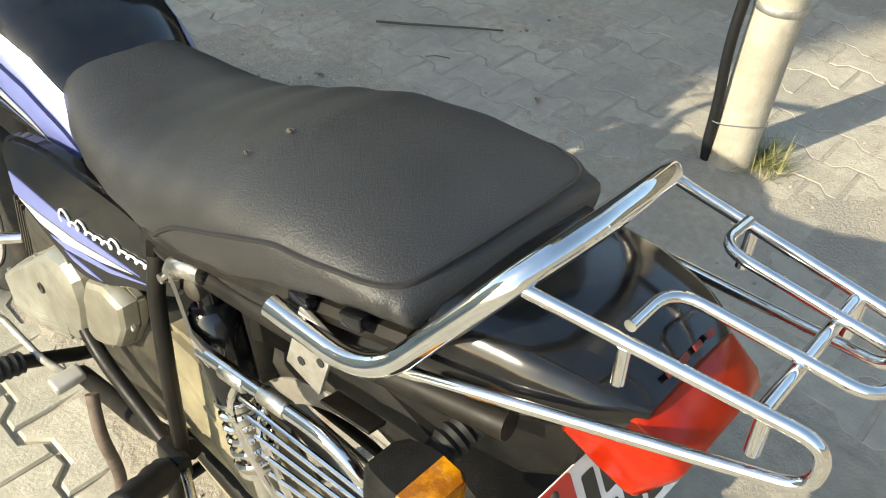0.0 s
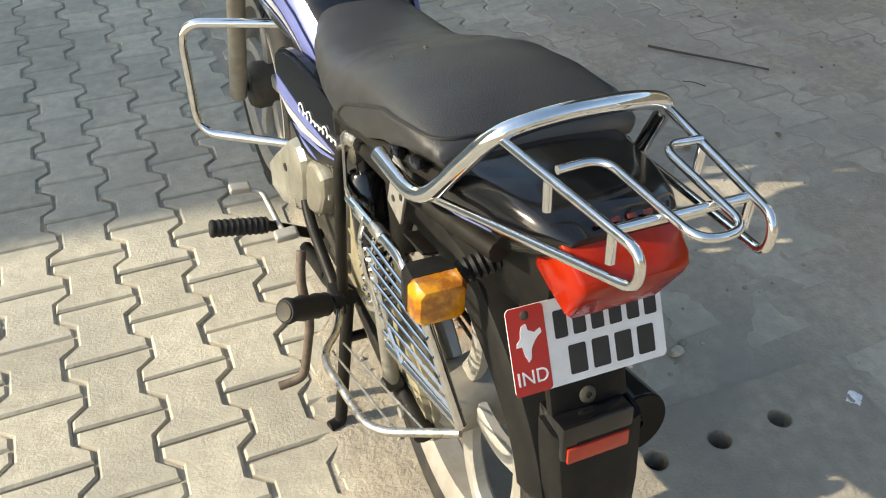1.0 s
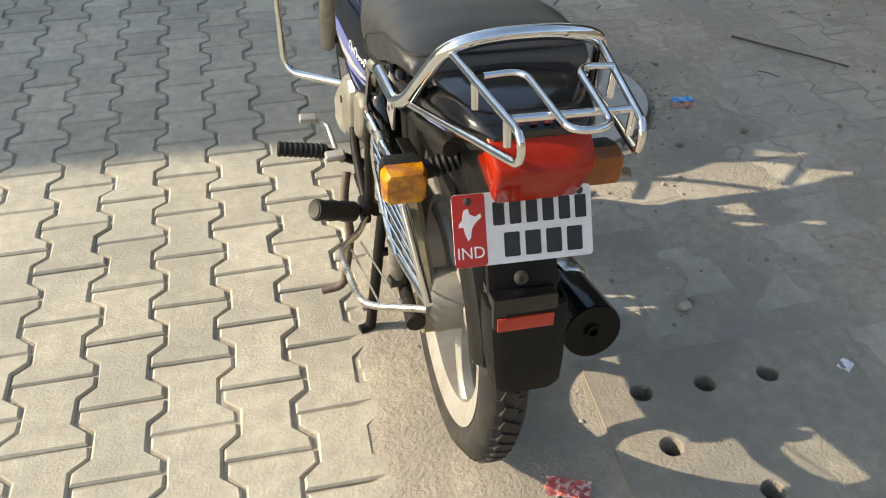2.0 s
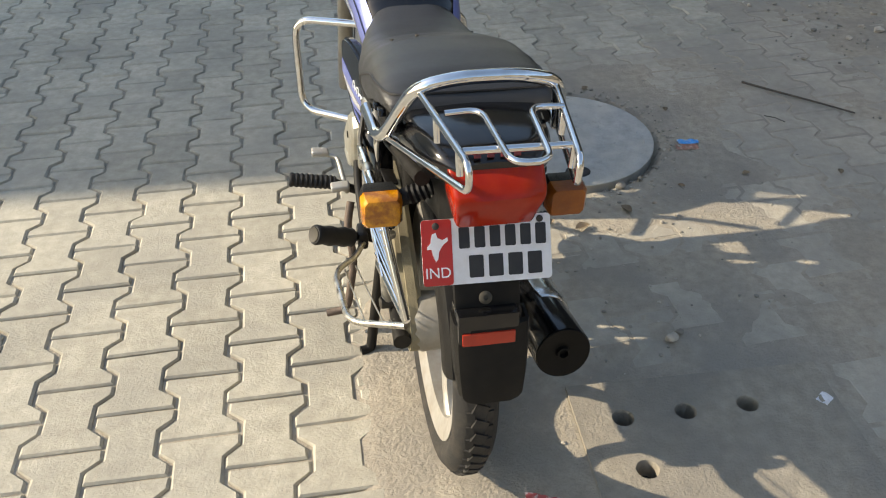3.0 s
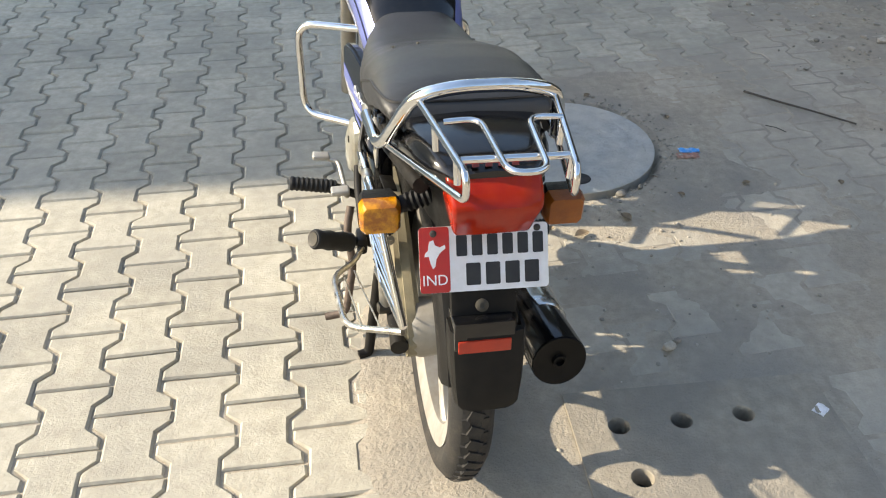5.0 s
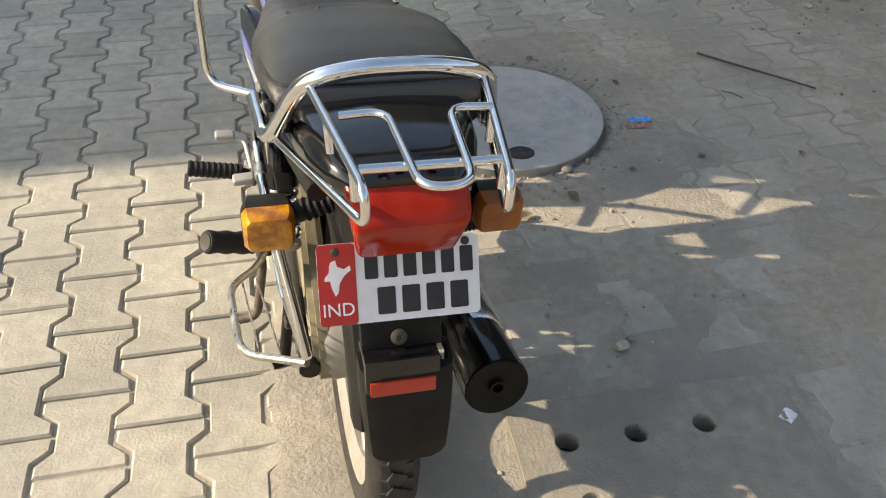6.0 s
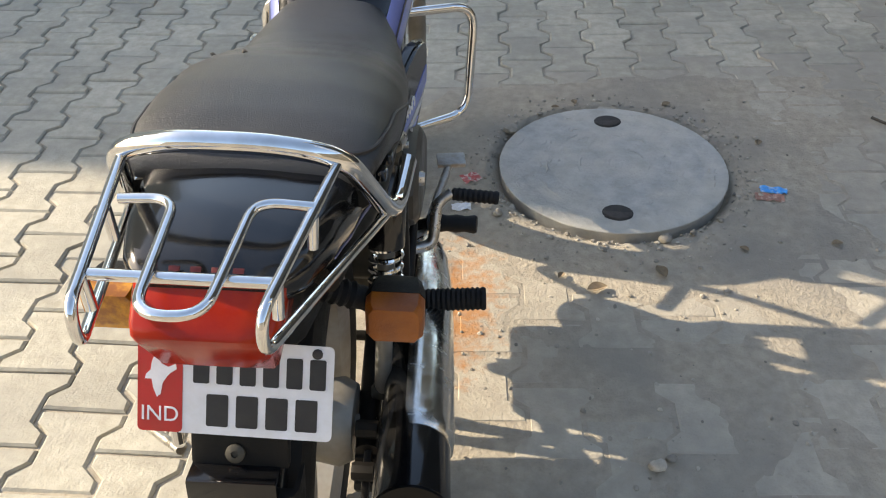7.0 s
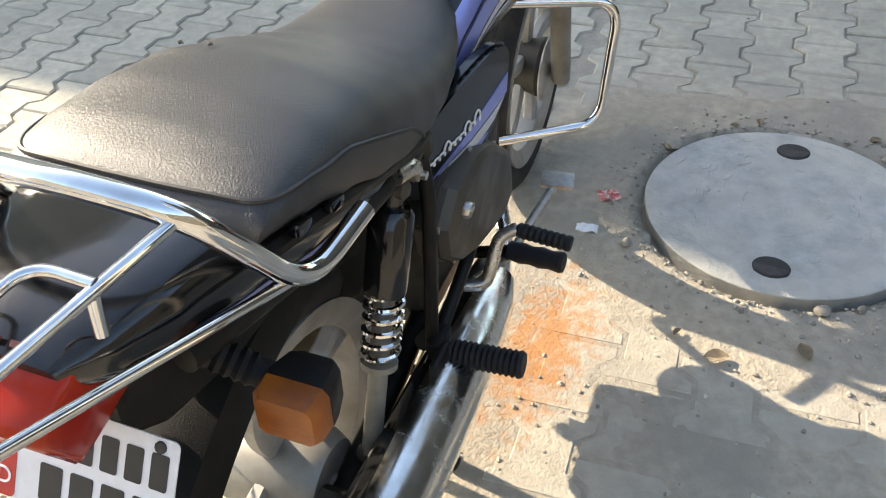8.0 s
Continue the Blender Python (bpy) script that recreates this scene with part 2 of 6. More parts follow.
def tube(bm, pts, r, seg=10, closed=False, caps=True):
    """A round tube along points; r: a radius or one for each point."""
    pts = [Vector(p) for p in pts]
    n = len(pts)
    rad = r if isinstance(r, (list, tuple)) else [r] * n
    tang = []
    for i in range(n):
        a, b = (pts[i - 1], pts[(i + 1) % n]) if closed else (pts[max(i - 1, 0)], pts[min(i + 1, n - 1)])
        tang.append((b - a).normalized())
    up = Vector((0, 0, 1)) if abs(tang[0].z) < 0.9 else Vector((1, 0, 0))
    nor = (up - tang[0] * up.dot(tang[0])).normalized()
    rings = []
    for i in range(n):
        nor = (nor - tang[i] * nor.dot(tang[i])).normalized()
        bi = tang[i].cross(nor)
        rings.append([bm.verts.new(pts[i] + (nor * math.cos(2 * math.pi * k / seg) + bi * math.sin(2 * math.pi * k / seg)) * rad[i]) for k in range(seg)])
    for i in range(n if closed else n - 1):
        a, b = rings[i], rings[(i + 1) % n]
        for k in range(seg):
            bm.faces.new((a[k], a[(k + 1) % seg], b[(k + 1) % seg], b[k]))
    if caps and not closed:
        bm.faces.new(list(reversed(rings[0])))
        bm.faces.new(rings[-1])
    return bm


def loft(bm, rings, caps=True, closed=False):
    """Skins rings of equally many points."""
    vs = [[bm.verts.new(p) for p in ring] for ring in rings]
    m = len(vs[0])
    for a, b in zip(vs, vs[1:] + ([vs[0]] if closed else [])):
        for k in range(m):
            bm.faces.new((a[k], a[(k + 1) % m], b[(k + 1) % m], b[k]))
    if caps and not closed:
        bm.faces.new(list(reversed(vs[0])))
        bm.faces.new(vs[-1])
    return bm


def frame_of(axis):
    z = Vector(axis).normalized()
    x = z.orthogonal().normalized()
    return Matrix((x, z.cross(x), z)).transposed().to_4x4()


def lathe(bm, profile, origin=(0, 0, 0), axis=(0, 0, 1), seg=24, closed=False):
    """Turns (radius, height) pairs round an axis."""
    m = Matrix.Translation(origin) @ frame_of(axis)
    rings = [[m @ Vector((r * math.cos(2 * math.pi * k / seg), r * math.sin(2 * math.pi * k / seg), h)) for k in range(seg)] for r, h in profile]
    return loft(bm, rings, True, closed)


def box(bm, center, size, bevel=0.004, m=None, seg=2):
    """A box with rounded edges."""
    t = bmesh.new()
    bmesh.ops.create_cube(t, size=1.0)
    bmesh.ops.scale(t, vec=size, verts=t.verts)
    if bevel:
        bmesh.ops.bevel(t, geom=list(t.edges), offset=min(bevel, min(size) * 0.45), segments=seg, affect="EDGES", profile=0.6)
    mat = Matrix.Translation(center) @ (m if m is not None else Matrix())
    bmesh.ops.transform(t, matrix=mat, verts=t.verts)
    me = bpy.data.meshes.new("tmp")
    t.to_mesh(me)
    t.free()
    bm.from_mesh(me)
    bpy.data.meshes.remove(me)
    return bm


def slab(bm, outline, depth, m, bevel=0.0):
    """An outline in x, y, made thick along z, under the pose m."""
    t = bmesh.new()
    f = t.faces.new([t.verts.new((x, y, 0)) for x, y in outline])
    r = bmesh.ops.extrude_face_region(t, geom=[f])
    bmesh.ops.translate(t, vec=(0, 0, depth), verts=[v for v in r["geom"] if isinstance(v, bmesh.types.BMVert)])
    if bevel:
        bmesh.ops.recalc_face_normals(t, faces=t.faces)
        bmesh.ops.bevel(t, geom=[e for e in t.edges], offset=bevel, segments=2, affect="EDGES")
    bmesh.ops.transform(t, matrix=m, verts=t.verts)
    me = bpy.data.meshes.new("tmp")
    t.to_mesh(me)
    t.free()
    bm.from_mesh(me)
    bpy.data.meshes.remove(me)
    return bm


def interp(table, x):
    """A row between the rows of a table, by its first column."""
    if x <= table[0][0]:
        return list(table[0][1:])
    for a, b in zip(table, table[1:]):
        if x <= b[0]:
            t = (x - a[0]) / (b[0] - a[0])
            t2 = t * t * (3 - 2 * t) * 0.5 + t * 0.5
            return [p + (q - p) * t2 for p, q in zip(a[1:], b[1:])]
    return list(table[-1][1:])


def rounded_outline(pts, n=2):
    """Cuts the corners of a closed outline n times."""
    for _ in range(n):
        out = []
        for (x0, y0), (x1, y1) in zip(pts, pts[1:] + pts[:1]):
            out += [(x0 * 0.75 + x1 * 0.25, y0 * 0.75 + y1 * 0.25), (x0 * 0.25 + x1 * 0.75, y0 * 0.25 + y1 * 0.75)]
        pts = out
    return pts


def B():
    return bmesh.new()


# ---- the large structure: ground, pavers, walls ----
LID_C, LID_R = Vector((0.484, 1.069)), 0.314
DRAIN = (0.225, 0.83, -0.62, -0.075)      # x0, x1, y0, y1 of the pierced drain slab
HOLES = [(0.330, -0.186), (0.475, -0.185), (0.621, -0.182), (0.340, -0.332), (0.492, -0.465)]


def smooth(a, b, x):
    t = min(1.0, max(0.0, (x - a) / (b - a)))
    return t * t * (3 - 2 * t)


EDGE = [(-9, -0.245), (0.25, -0.232), (0.45, -0.21), (0.83, -0.15), (1.32, -0.13), (1.50, -0.02)]


def apron(x, y):
    """1 inside the cement apron that was poured round the manhole cover."""
    wob = 0.012 * noise.noise((x * 9, y * 9, 6.0)) + 0.006 * noise.noise((x * 33, y * 33, 1.0))
    top = 1.507 + 0.142 * x
    # its far and right sides end along the stepped edges of the pavers
    step = 0.035 * (1 if math.sin((y - 0.05) * 17.5) > 0 else -1)
    right = 0.935 + step * smooth(0.9, 1.1, y) + 0.9 * max(0.0, 1.02 - y) * smooth(0.62, 0.80, y)
    f = smooth(0.014, -0.014, y - top + wob) * smooth(0.018, -0.018, x - right + wob) * smooth(-0.02, 0.03, x - interp(EDGE, y)[0] + wob)
    return f * smooth(0.60, 0.78, y + wob * 3)


def dust(x, y):
    """0 where the pavers lie clean, 1 where sand and cement lie over them."""
    n = noise.noise((x * 5, y * 5, 0.3)) * 0.05 + noise.noise((x * 17, y * 17, 4.0)) * 0.02
    edge = interp(EDGE, y)[0]
    side = smooth(-0.04, 0.04, x - edge + n) * smooth(1.70, 1.48, y - 0.142 * x)
    strip = side * smooth(0.10, -0.02, x + n) * smooth(0.80, 0.55, y)
    patch = noise.noise((x * 1.9, y * 1.9, 11.0)) + 0.45 * noise.noise((x * 6.5, y * 6.5, 3.0))
    thin = side * (0.66 + 0.24 * patch)
    bank = smooth(-0.75, 0.55, x - interp([(1.2, 1.55), (2.1, 1.62), (2.6, 1.72), (3.4, 1.80), (60, 3.0)], y)[0] + n * 3) * smooth(0.9, 1.5, y)
    bank *= 0.86 + 0.16 * patch
    return min(1.0, max(0.0, max(strip, apron(x, y), thin, bank)))


# pavers: columns of I-shaped blocks that interlock
PA, PB, PL, PITCH = 0.0905, 0.0570, 0.19, 0.1500
ROWS = [(-12, -2.21), (-2, -0.203), (0, 0.189), (2, 0.568), (6, 1.312), (9, 1.848), (12, 2.395), (70, 12.84)]


def row_y(n):
    for (n0, y0), (n1, y1) in zip(ROWS, ROWS[1:]):
        if n <= n1:
            return y0 + (y1 - y0) * (n - n0) / (n1 - n0)
    return ROWS[-1][1]


def paver_place(i, n):
    """Middle, turn in degrees and length pitch of the paver n of column i; the field beyond the motorcycle was laid at a slight turn."""
    odd = -0.5 if i % 2 else 0.0
    if i < 3:
        y = (row_y(n + odd) + row_y(n + odd + 1)) / 2 + 0.003 * i
        x = -0.478 + i * (PITCH if i >= 0 else 0.1478) - 0.060 * (y - 0.19)
        return x, y, 2.0, row_y(n + odd + 1) - row_y(n + odd)
    y = (row_y(n + odd) + row_y(n + odd + 1)) / 2 - 0.06 + 0.0187 * (i - 4)
    x = 0.968 + (i - 10) * 0.1462 - 0.070 * (y - 1.54)
    return x, y, 5.0, row_y(n + odd + 1) - row_y(n + odd)


def ground_height(x, y):
    d = dust(x, y)
    n = noise.noise((x * 3.1, y * 3.1, 7.0)) * 0.5 + noise.noise((x * 9, y * 9, 2.0)) * 0.35 + noise.noise((x * 31, y * 31, 5.0)) * 0.2
    h = -0.0078 + 0.0105 * d + (0.25 + 0.75 * d) * 0.0042 * n
    r = (Vector((x, y)) - LID_C).length
    cover = max(smooth(0.60, 0.44, r), smooth(0.06, -0.03, max(DRAIN[0] - x, x - DRAIN[1], DRAIN[2] - y, y - DRAIN[3])))
    h = h * (1 - cover * d) + cover * d * (0.005 + 0.003 * n)
    if r < LID_R + 0.028:
        h = min(h, -0.03 if r < LID_R + 0.012 else -0.008)
    if DRAIN[0] + 0.01 < x < DRAIN[1] - 0.01 and DRAIN[2] + 0.01 < y < DRAIN[3] - 0.01:
        h = -0.07
    return h


def axis_steps(lo, hi, step, far):
    out = [lo + step * i for i in range(int(round((hi - lo) / step)) + 1)]
    s, a = step, out[-1]
    while a < far:
        s *= 1.35
        a += s
        out.append(a)
    s, a = step, out[0]
    while a > -far:
        s *= 1.35
        a -= s
        out.insert(0, a)
    return out


def make_ground():
    xs, ys = axis_steps(-0.5, 2.4, 0.0095, 400), axis_steps(-0.9, 2.6, 0.0105, 400)
    verts = [(x, y, ground_height(x, y)) for y in ys for x in xs]
    w = len(xs)
    faces = [(j * w + i, j * w + i + 1, (j + 1) * w + i + 1, (j + 1) * w + i) for j in range(len(ys) - 1) for i in range(w - 1)]
    me = bpy.data.meshes.new("ground")
    me.from_pydata(verts, [], faces)
    me.materials.append(SAND)
    for p in me.polygons:
        p.use_smooth = True
    return tagged(new("ground", me), "dusty sandy ground with cement patches between worn pavers", "ground", kind="structure")


ground = make_ground()


def circle_cell(bm, x0, x1, y0, y1, cx, cy, r, z, depth):
    seg = 20
    corner = [bm.verts.new((x, y, z)) for x, y in ((x1, y1), (x0, y1), (x0, y0), (x1, y0))]
    ring = [[bm.verts.new((cx + rr * math.cos(math.pi / 4 + 2 * math.pi * k / seg), cy + rr * math.sin(math.pi / 4 + 2 * math.pi * k / seg), zz)) for k in range(seg)]
            for rr, zz in ((r * 1.07, z), (r, z - 0.004), (r * 0.97, z - depth))]
    q = seg // 4
    for k in range(4):
        arc = [ring[0][(k * q + i) % seg] for i in range(q + 1)]
        bm.faces.new([corner[k], corner[(k + 1) % 4]] + list(reversed(arc)))
    for a, b in zip(ring, ring[1:]):
        for k in range(seg):
            bm.faces.new((a[k], b[k], b[(k + 1) % seg], a[(k + 1) % seg]))
    return ring[2]


def make_drain_slab():
    slab_ob = thing("drain_slab", None, "dusty grey concrete drain slab with round holes", "drain cover", kind="structure")
    bm, bottoms = B(), B()
    x0, x1, y0, y1 = DRAIN
    r = 0.0235
    cells = [(cx - 0.035, cx + 0.035, cy - 0.035, cy + 0.035, cx, cy) for cx, cy in HOLES]
    xs = sorted({x0, x1, *[c[0] for c in cells], *[c[1] for c in cells]})
    ys = sorted({y0, y1, *[c[2] for c in cells], *[c[3] for c in cells]})
    z = 0.0075
    for c in cells:
        circle_cell(bm, *c[:4], c[4], c[5], r, z, 0.055)
        # the hole's inner shade is put into the disc's dark colour
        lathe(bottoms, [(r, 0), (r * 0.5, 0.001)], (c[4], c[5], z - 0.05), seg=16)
    for a, b in zip(xs, xs[1:]):
        for c, d in zip(ys, ys[1:]):
            mx, my = (a + b) / 2, (c + d) / 2
            if any(k[0] < mx < k[1] and k[2] < my < k[3] for k in cells):
                continue
            bm.faces.new([bm.verts.new(p) for p in ((a, c, z), (b, c, z), (b, d, z), (a, d, z))])
    rim = [(x0, y0), (x1, y0), (x1, y1), (x0, y1)]
    for p, q in zip(rim, rim[1:] + rim[:1]):
        bm.faces.new([bm.verts.new(v) for v in ((*p, z), (*q, z), (*q, -0.06), (*p, -0.06))])
    bmesh.ops.remove_doubles(bm, verts=bm.verts, dist=0.0003)
    part("slab_top", bm, CEMENT, slab_ob, smooth=False)
    part("hole_bottom", bottoms, HOLE_SHADE, slab_ob, "bottom of the drain holes, coloured dark for their shade", smooth=False)
    return slab_ob


make_drain_slab()


def make_lid():
    lid = thing("manhole_cover", pose(LID_C.x, LID_C.y, 0, 0, 0, 6), "round grey concrete manhole cover with two lifting slots", "manhole cover", kind="structure")
    prof = [(0.002, 0.0135)]
    for r in (0.043, 0.05, 0.057, 0.163, 0.17, 0.177, 0.243, 0.25, 0.257):
        prof.append((r, 0.0122 if r in (0.05, 0.17, 0.25) else 0.0140))
    prof += [(LID_R - 0.006, 0.0138), (LID_R - 0.0015, 0.0128), (LID_R, 0.0105), (LID_R - 0.004, 0.0), (LID_R - 0.004, -0.05)]
    bm = B()
    lathe(bm, prof, seg=96)
    for v in bm.verts:
        if v.co.z > 0.010 and v.co.xy.length > 0.01:
            v.co.z += 0.0008 * noise.noise((v.co.x * 22, v.co.y * 22, 3))
    part("lid_disc", bm, LID, lid)
    # worn casting marks: short curved ridges and a clover in the middle
    rnd = random.Random(17)
    bm = B()
    for i in range(64):
        r, a0 = rnd.choice((0.10, 0.15, 0.19, 0.225, 0.275)) + rnd.uniform(-0.012, 0.012), rnd.uniform(0, 6.28)
        if min((V(r * math.cos(a0), r * math.sin(a0), 0) - V(sx, sy, 0)).length for sx, sy in ((0.02, 0.232), (-0.02, -0.228))) < 0.075:
            continue
        span, bend = rnd.uniform(0.012, 0.045) / r, rnd.uniform(-0.010, 0.010)
        tube(bm, [V((r + bend * math.sin(math.pi * q / 4)) * math.cos(a0 + span * (q / 4 - 0.5)), (r + bend * math.sin(math.pi * q / 4)) * math.sin(a0 + span * (q / 4 - 0.5)), 0.0132) for q in range(5)], rnd.uniform(0.0016, 0.0030), 5)
    tube(bm, [V((0.017 + 0.008 * math.cos(4 * t)) * math.cos(t), (0.017 + 0.008 * math.cos(4 * t)) * math.sin(t), 0.0132) for t in [2 * math.pi * q / 40 for q in range(40)]], 0.0015, 5, closed=True)
    part("casting_marks", bm, LID, lid, "worn raised marks in the concrete")
    for sx, sy, turn in ((0.02, 0.232, 4), (-0.02, -0.228, -8)):
        ring = thing("lifting_slot")
        ring.parent = lid
        m = Matrix.Translation((sx, sy, 0.0146)) @ pose(0, 0, 0, 0, 0, turn) @ Matrix.Diagonal((0.92, 0.80, 1, 1))
        # flush disc, its dark colour stands for the shade of a recess
        bm = B()
        loft(bm, [[m @ V(rr * math.cos(2 * math.pi * k / 32), rr * math.sin(2 * math.pi * k / 32), h) for k in range(32)] for rr, h in ((0.0435, -0.006), (0.0435, 0.0), (0.0415, 0.0004), (0.002, 0.0004))])
        part("slot_cup", bm, HOLE_SHADE, ring, "flat dark disc painted as the shade of the slot")
        # the plug sits askew, its far half sunk
        bm = B()
        loft(bm, [[m @ V(rr * math.cos(math.pi * k / 16), 0.037 * h * math.sin(math.pi * k / 16), z) for k in range(17)] + [m @ V(rr * (1 - k / 4), 0, z) for k in range(1, 8)] for rr, h, z in ((0.040, -1.0, -0.002), (0.040, -1.0, 0.0024), (0.037, -0.93, 0.0034), (0.010, -0.3, 0.0034))])
        part("slot_plug", bm, SLOT_PLUG, ring, "dark worn plug in the slot")
    return lid


make_lid()



def paver_mesh(name, seed):
    rnd = random.Random(seed)
    g, h = 0.0032, 0.05
    a, b, l = PA - g, PB - g, PL / 2 - 0.0018

    def outline(inset):
        s = inset
        pts = [(a - s, l - s), (a - s, 0.066 - s * 0.4), (b - s, 0.036), (b - s, -0.036), (a - s, -0.066 + s * 0.4), (a - s, -l + s)]
        return pts + [(-x, y) for x, y in reversed(pts)]
    bm = B()
    rings = [[V(x, y, -h) for x, y in outline(0)], [V(x, y, -0.0055) for x, y in outline(0)],
             [V(x + rnd.uniform(-0.0012, 0.0012), y + rnd.uniform(-0.0012, 0.0012), 0.0) for x, y in outline(0.0050)]]
    vs = [[bm.verts.new(p) for p in r] for r in rings]
    for p, q in zip(vs, vs[1:]):
        for k in range(12):
            bm.faces.new((p[k], p[(k + 1) % 12], q[(k + 1) % 12], q[k]))
    t = vs[2]
    bm.faces.new((t[0], t[1], t[10], t[11]))
    bm.faces.new((t[1], t[2], t[3], t[4], t[7], t[8], t[9], t[10]))
    bm.faces.new((t[4], t[5], t[6], t[7]))
    bmesh.ops.recalc_face_normals(bm, faces=bm.faces)
    me = bpy.data.meshes.new(name)
    bm.to_mesh(me)
    bm.free()
    me.materials.append(PAVER)
    return me


def make_pavers():
    rnd = random.Random(4)
    field = thing("paved_yard", None, "interlocking I-shaped grey-buff concrete pavers with sandy joints", "pavement", kind="structure")
    kinds = [paver_mesh("paver", s) for s in range(6)]
    base = kinds[0]
    verts0 = [v.co.copy() for v in base.vertices]
    faces0 = [tuple(p.vertices) for p in base.polygons]
    near, rest, dusty = [], ([], []), ([], [])
    for i in range(-62, 68):
        for j in range(-12, 66):
            x, y, turn, pitch = paver_place(i, j)
            c = Vector((x, y))
            if not (-9 < x < 7.5 and -1.75 < y < 12.5):
                continue
            if abs(x) > 2.4 + 0.65 * max(0, y):
                continue
            if i == 3 and y < 1.2:
                continue
            if (c - LID_C).length < LID_R + 0.09 or (DRAIN[0] - 0.1 < x < DRAIN[1] + 0.1 and DRAIN[2] - 0.11 < y < DRAIN[3] + 0.11):
                continue
            if y - 3.0 > -0.1 and x > 1.95:
                continue
            cover = dust(x, y)
            if cover > 0.96 and all(dust(x + p, y + q) > 0.96 for p in (-0.08, 0.08) for q in (-0.09, 0.09)):
                continue
            loose = 1.0 - 0.45 * smooth(0.02, 0.4, cover)
            m = pose(x, y, rnd.uniform(-0.0022, 0.0018) * loose, rnd.uniform(-0.7, 0.7) * loose, rnd.uniform(-0.7, 0.7) * loose, turn + rnd.uniform(-0.8, 0.8)) @ Matrix.Diagonal((PITCH / 0.1495, pitch / 0.1920, 1, 1))
            if -1.75 < x < -0.1 and -0.75 < y < 2.9 and len(near) < 300:
                near.append(m)
            else:
                verts, faces = dusty if cover > 0.35 else rest
                n = len(verts)
                verts += [tuple(m @ v) for v in verts0]
                faces += [tuple(n + k for k in f) for f in faces0]
    for name, (verts, faces), mat in (("farther_pavers", rest, PAVER), ("dusty_pavers", dusty, PAVER_DUSTY)):
        me = bpy.data.meshes.new(name)
        me.from_pydata(verts, [], faces)
        me.materials.append(mat)
        far = new(name, me)
        far.parent = field
        tagged(far, kind="stuff")
    for m in near:
        ob = new("paver", rnd.choice(kinds))
        ob.parent = field
        ob.matrix_basis = m
    return field


def make_house():
    """An unseen house, added so that its corner and roof screen cast the shade over the yard."""
    house = thing("house", pose(-10.29, 3.062, 0), "unseen plain cream plastered house with a roof screen wall, added to shade the yard", "house", kind="structure")
    for name, c, s in (("front_wall", (-0.12, 8.0, 2.75), (0.24, 16.0, 5.5)), ("side_wall", (-3.25, 0.12, 2.75), (6.0, 0.24, 5.5)),
                       ("back_wall", (-6.38, 8.0, 2.75), (0.24, 16.0, 5.5)), ("roof", (-3.25, 8.0, 5.58), (6.7, 16.0, 0.16)),
                       ("far_wall", (-3.25, 15.88, 2.75), (6.0, 0.24, 5.5))):
        bm = B()
        box(bm, c, s, 0.01)
        part(name, bm, PLASTER, house, smooth=False)
    bm = B()
    box(bm, (-0.12, 9.2, 10.3), (0.24, 13.6, 2.6), 0)
    part("upper_wall", bm, PLASTER, house, smooth=False)
    # made-up opening in the screen, sized to let one sun patch through
    y0, y1, z0, z1, top = 1.85, 2.24, 5.87, 6.43, 9.0
    for c, s in (((-0.12, y0 / 2, (5.66 + top) / 2), (0.24, y0, top - 5.66)), ((-0.12, (y1 + 16) / 2, (5.66 + top) / 2), (0.24, 16 - y1, top - 5.66)),
                 ((-0.12, (y0 + y1) / 2, (5.66 + z0) / 2), (0.24, y1 - y0, z0 - 5.66)), ((-0.12, (y0 + y1) / 2, (z1 + top) / 2), (0.24, y1 - y0, top - z1))):
        bm = B()
        box(bm, c, s, 0)
        part("roof_screen", bm, PLASTER, house, smooth=False)
    return house


make_house()


def make_back_house():
    """Unseen plain houses, added behind the way in to close off sky in reflections."""
    house = thing("house", pose(0, -9.5, 0), "unseen plain cream plastered house added to close the yard", "house", kind="structure")
    for name, c, s in (("front_wall", (0.5, -0.15, 2.1), (15.0, 0.3, 4.2)), ("side_wall", (7.85, -3.2, 2.1), (0.3, 5.8, 4.2)), ("side_wall", (-6.85, -3.2, 2.1), (0.3, 5.8, 4.2)), ("roof", (0.5, -3.0, 4.28), (15.4, 6.6, 0.16))):
        bm = B()
        box(bm, c, s, 0.01)
        part(name, bm, PLASTER, house, smooth=False)
    return house


make_back_house()


def make_unseen_wall():
    """An unseen plain weathered wall, added on the open side to darken reflections."""
    w = thing("unseen_wall", pose(8.2, -1.0, 0), "unseen plain weathered dark cement wall added to darken reflections", "wall", kind="structure")
    bm = B()
    box(bm, (0.12, 0, 2.1), (0.24, 17.0, 4.2), 0.01)
    part("wall_body", bm, WALL, w, smooth=False)
    bm = B()
    box(bm, (0.12, 0, 4.25), (0.34, 17.1, 0.10), 0.01)
    part("coping", bm, WALL, w, smooth=False)
    return w


make_unseen_wall()


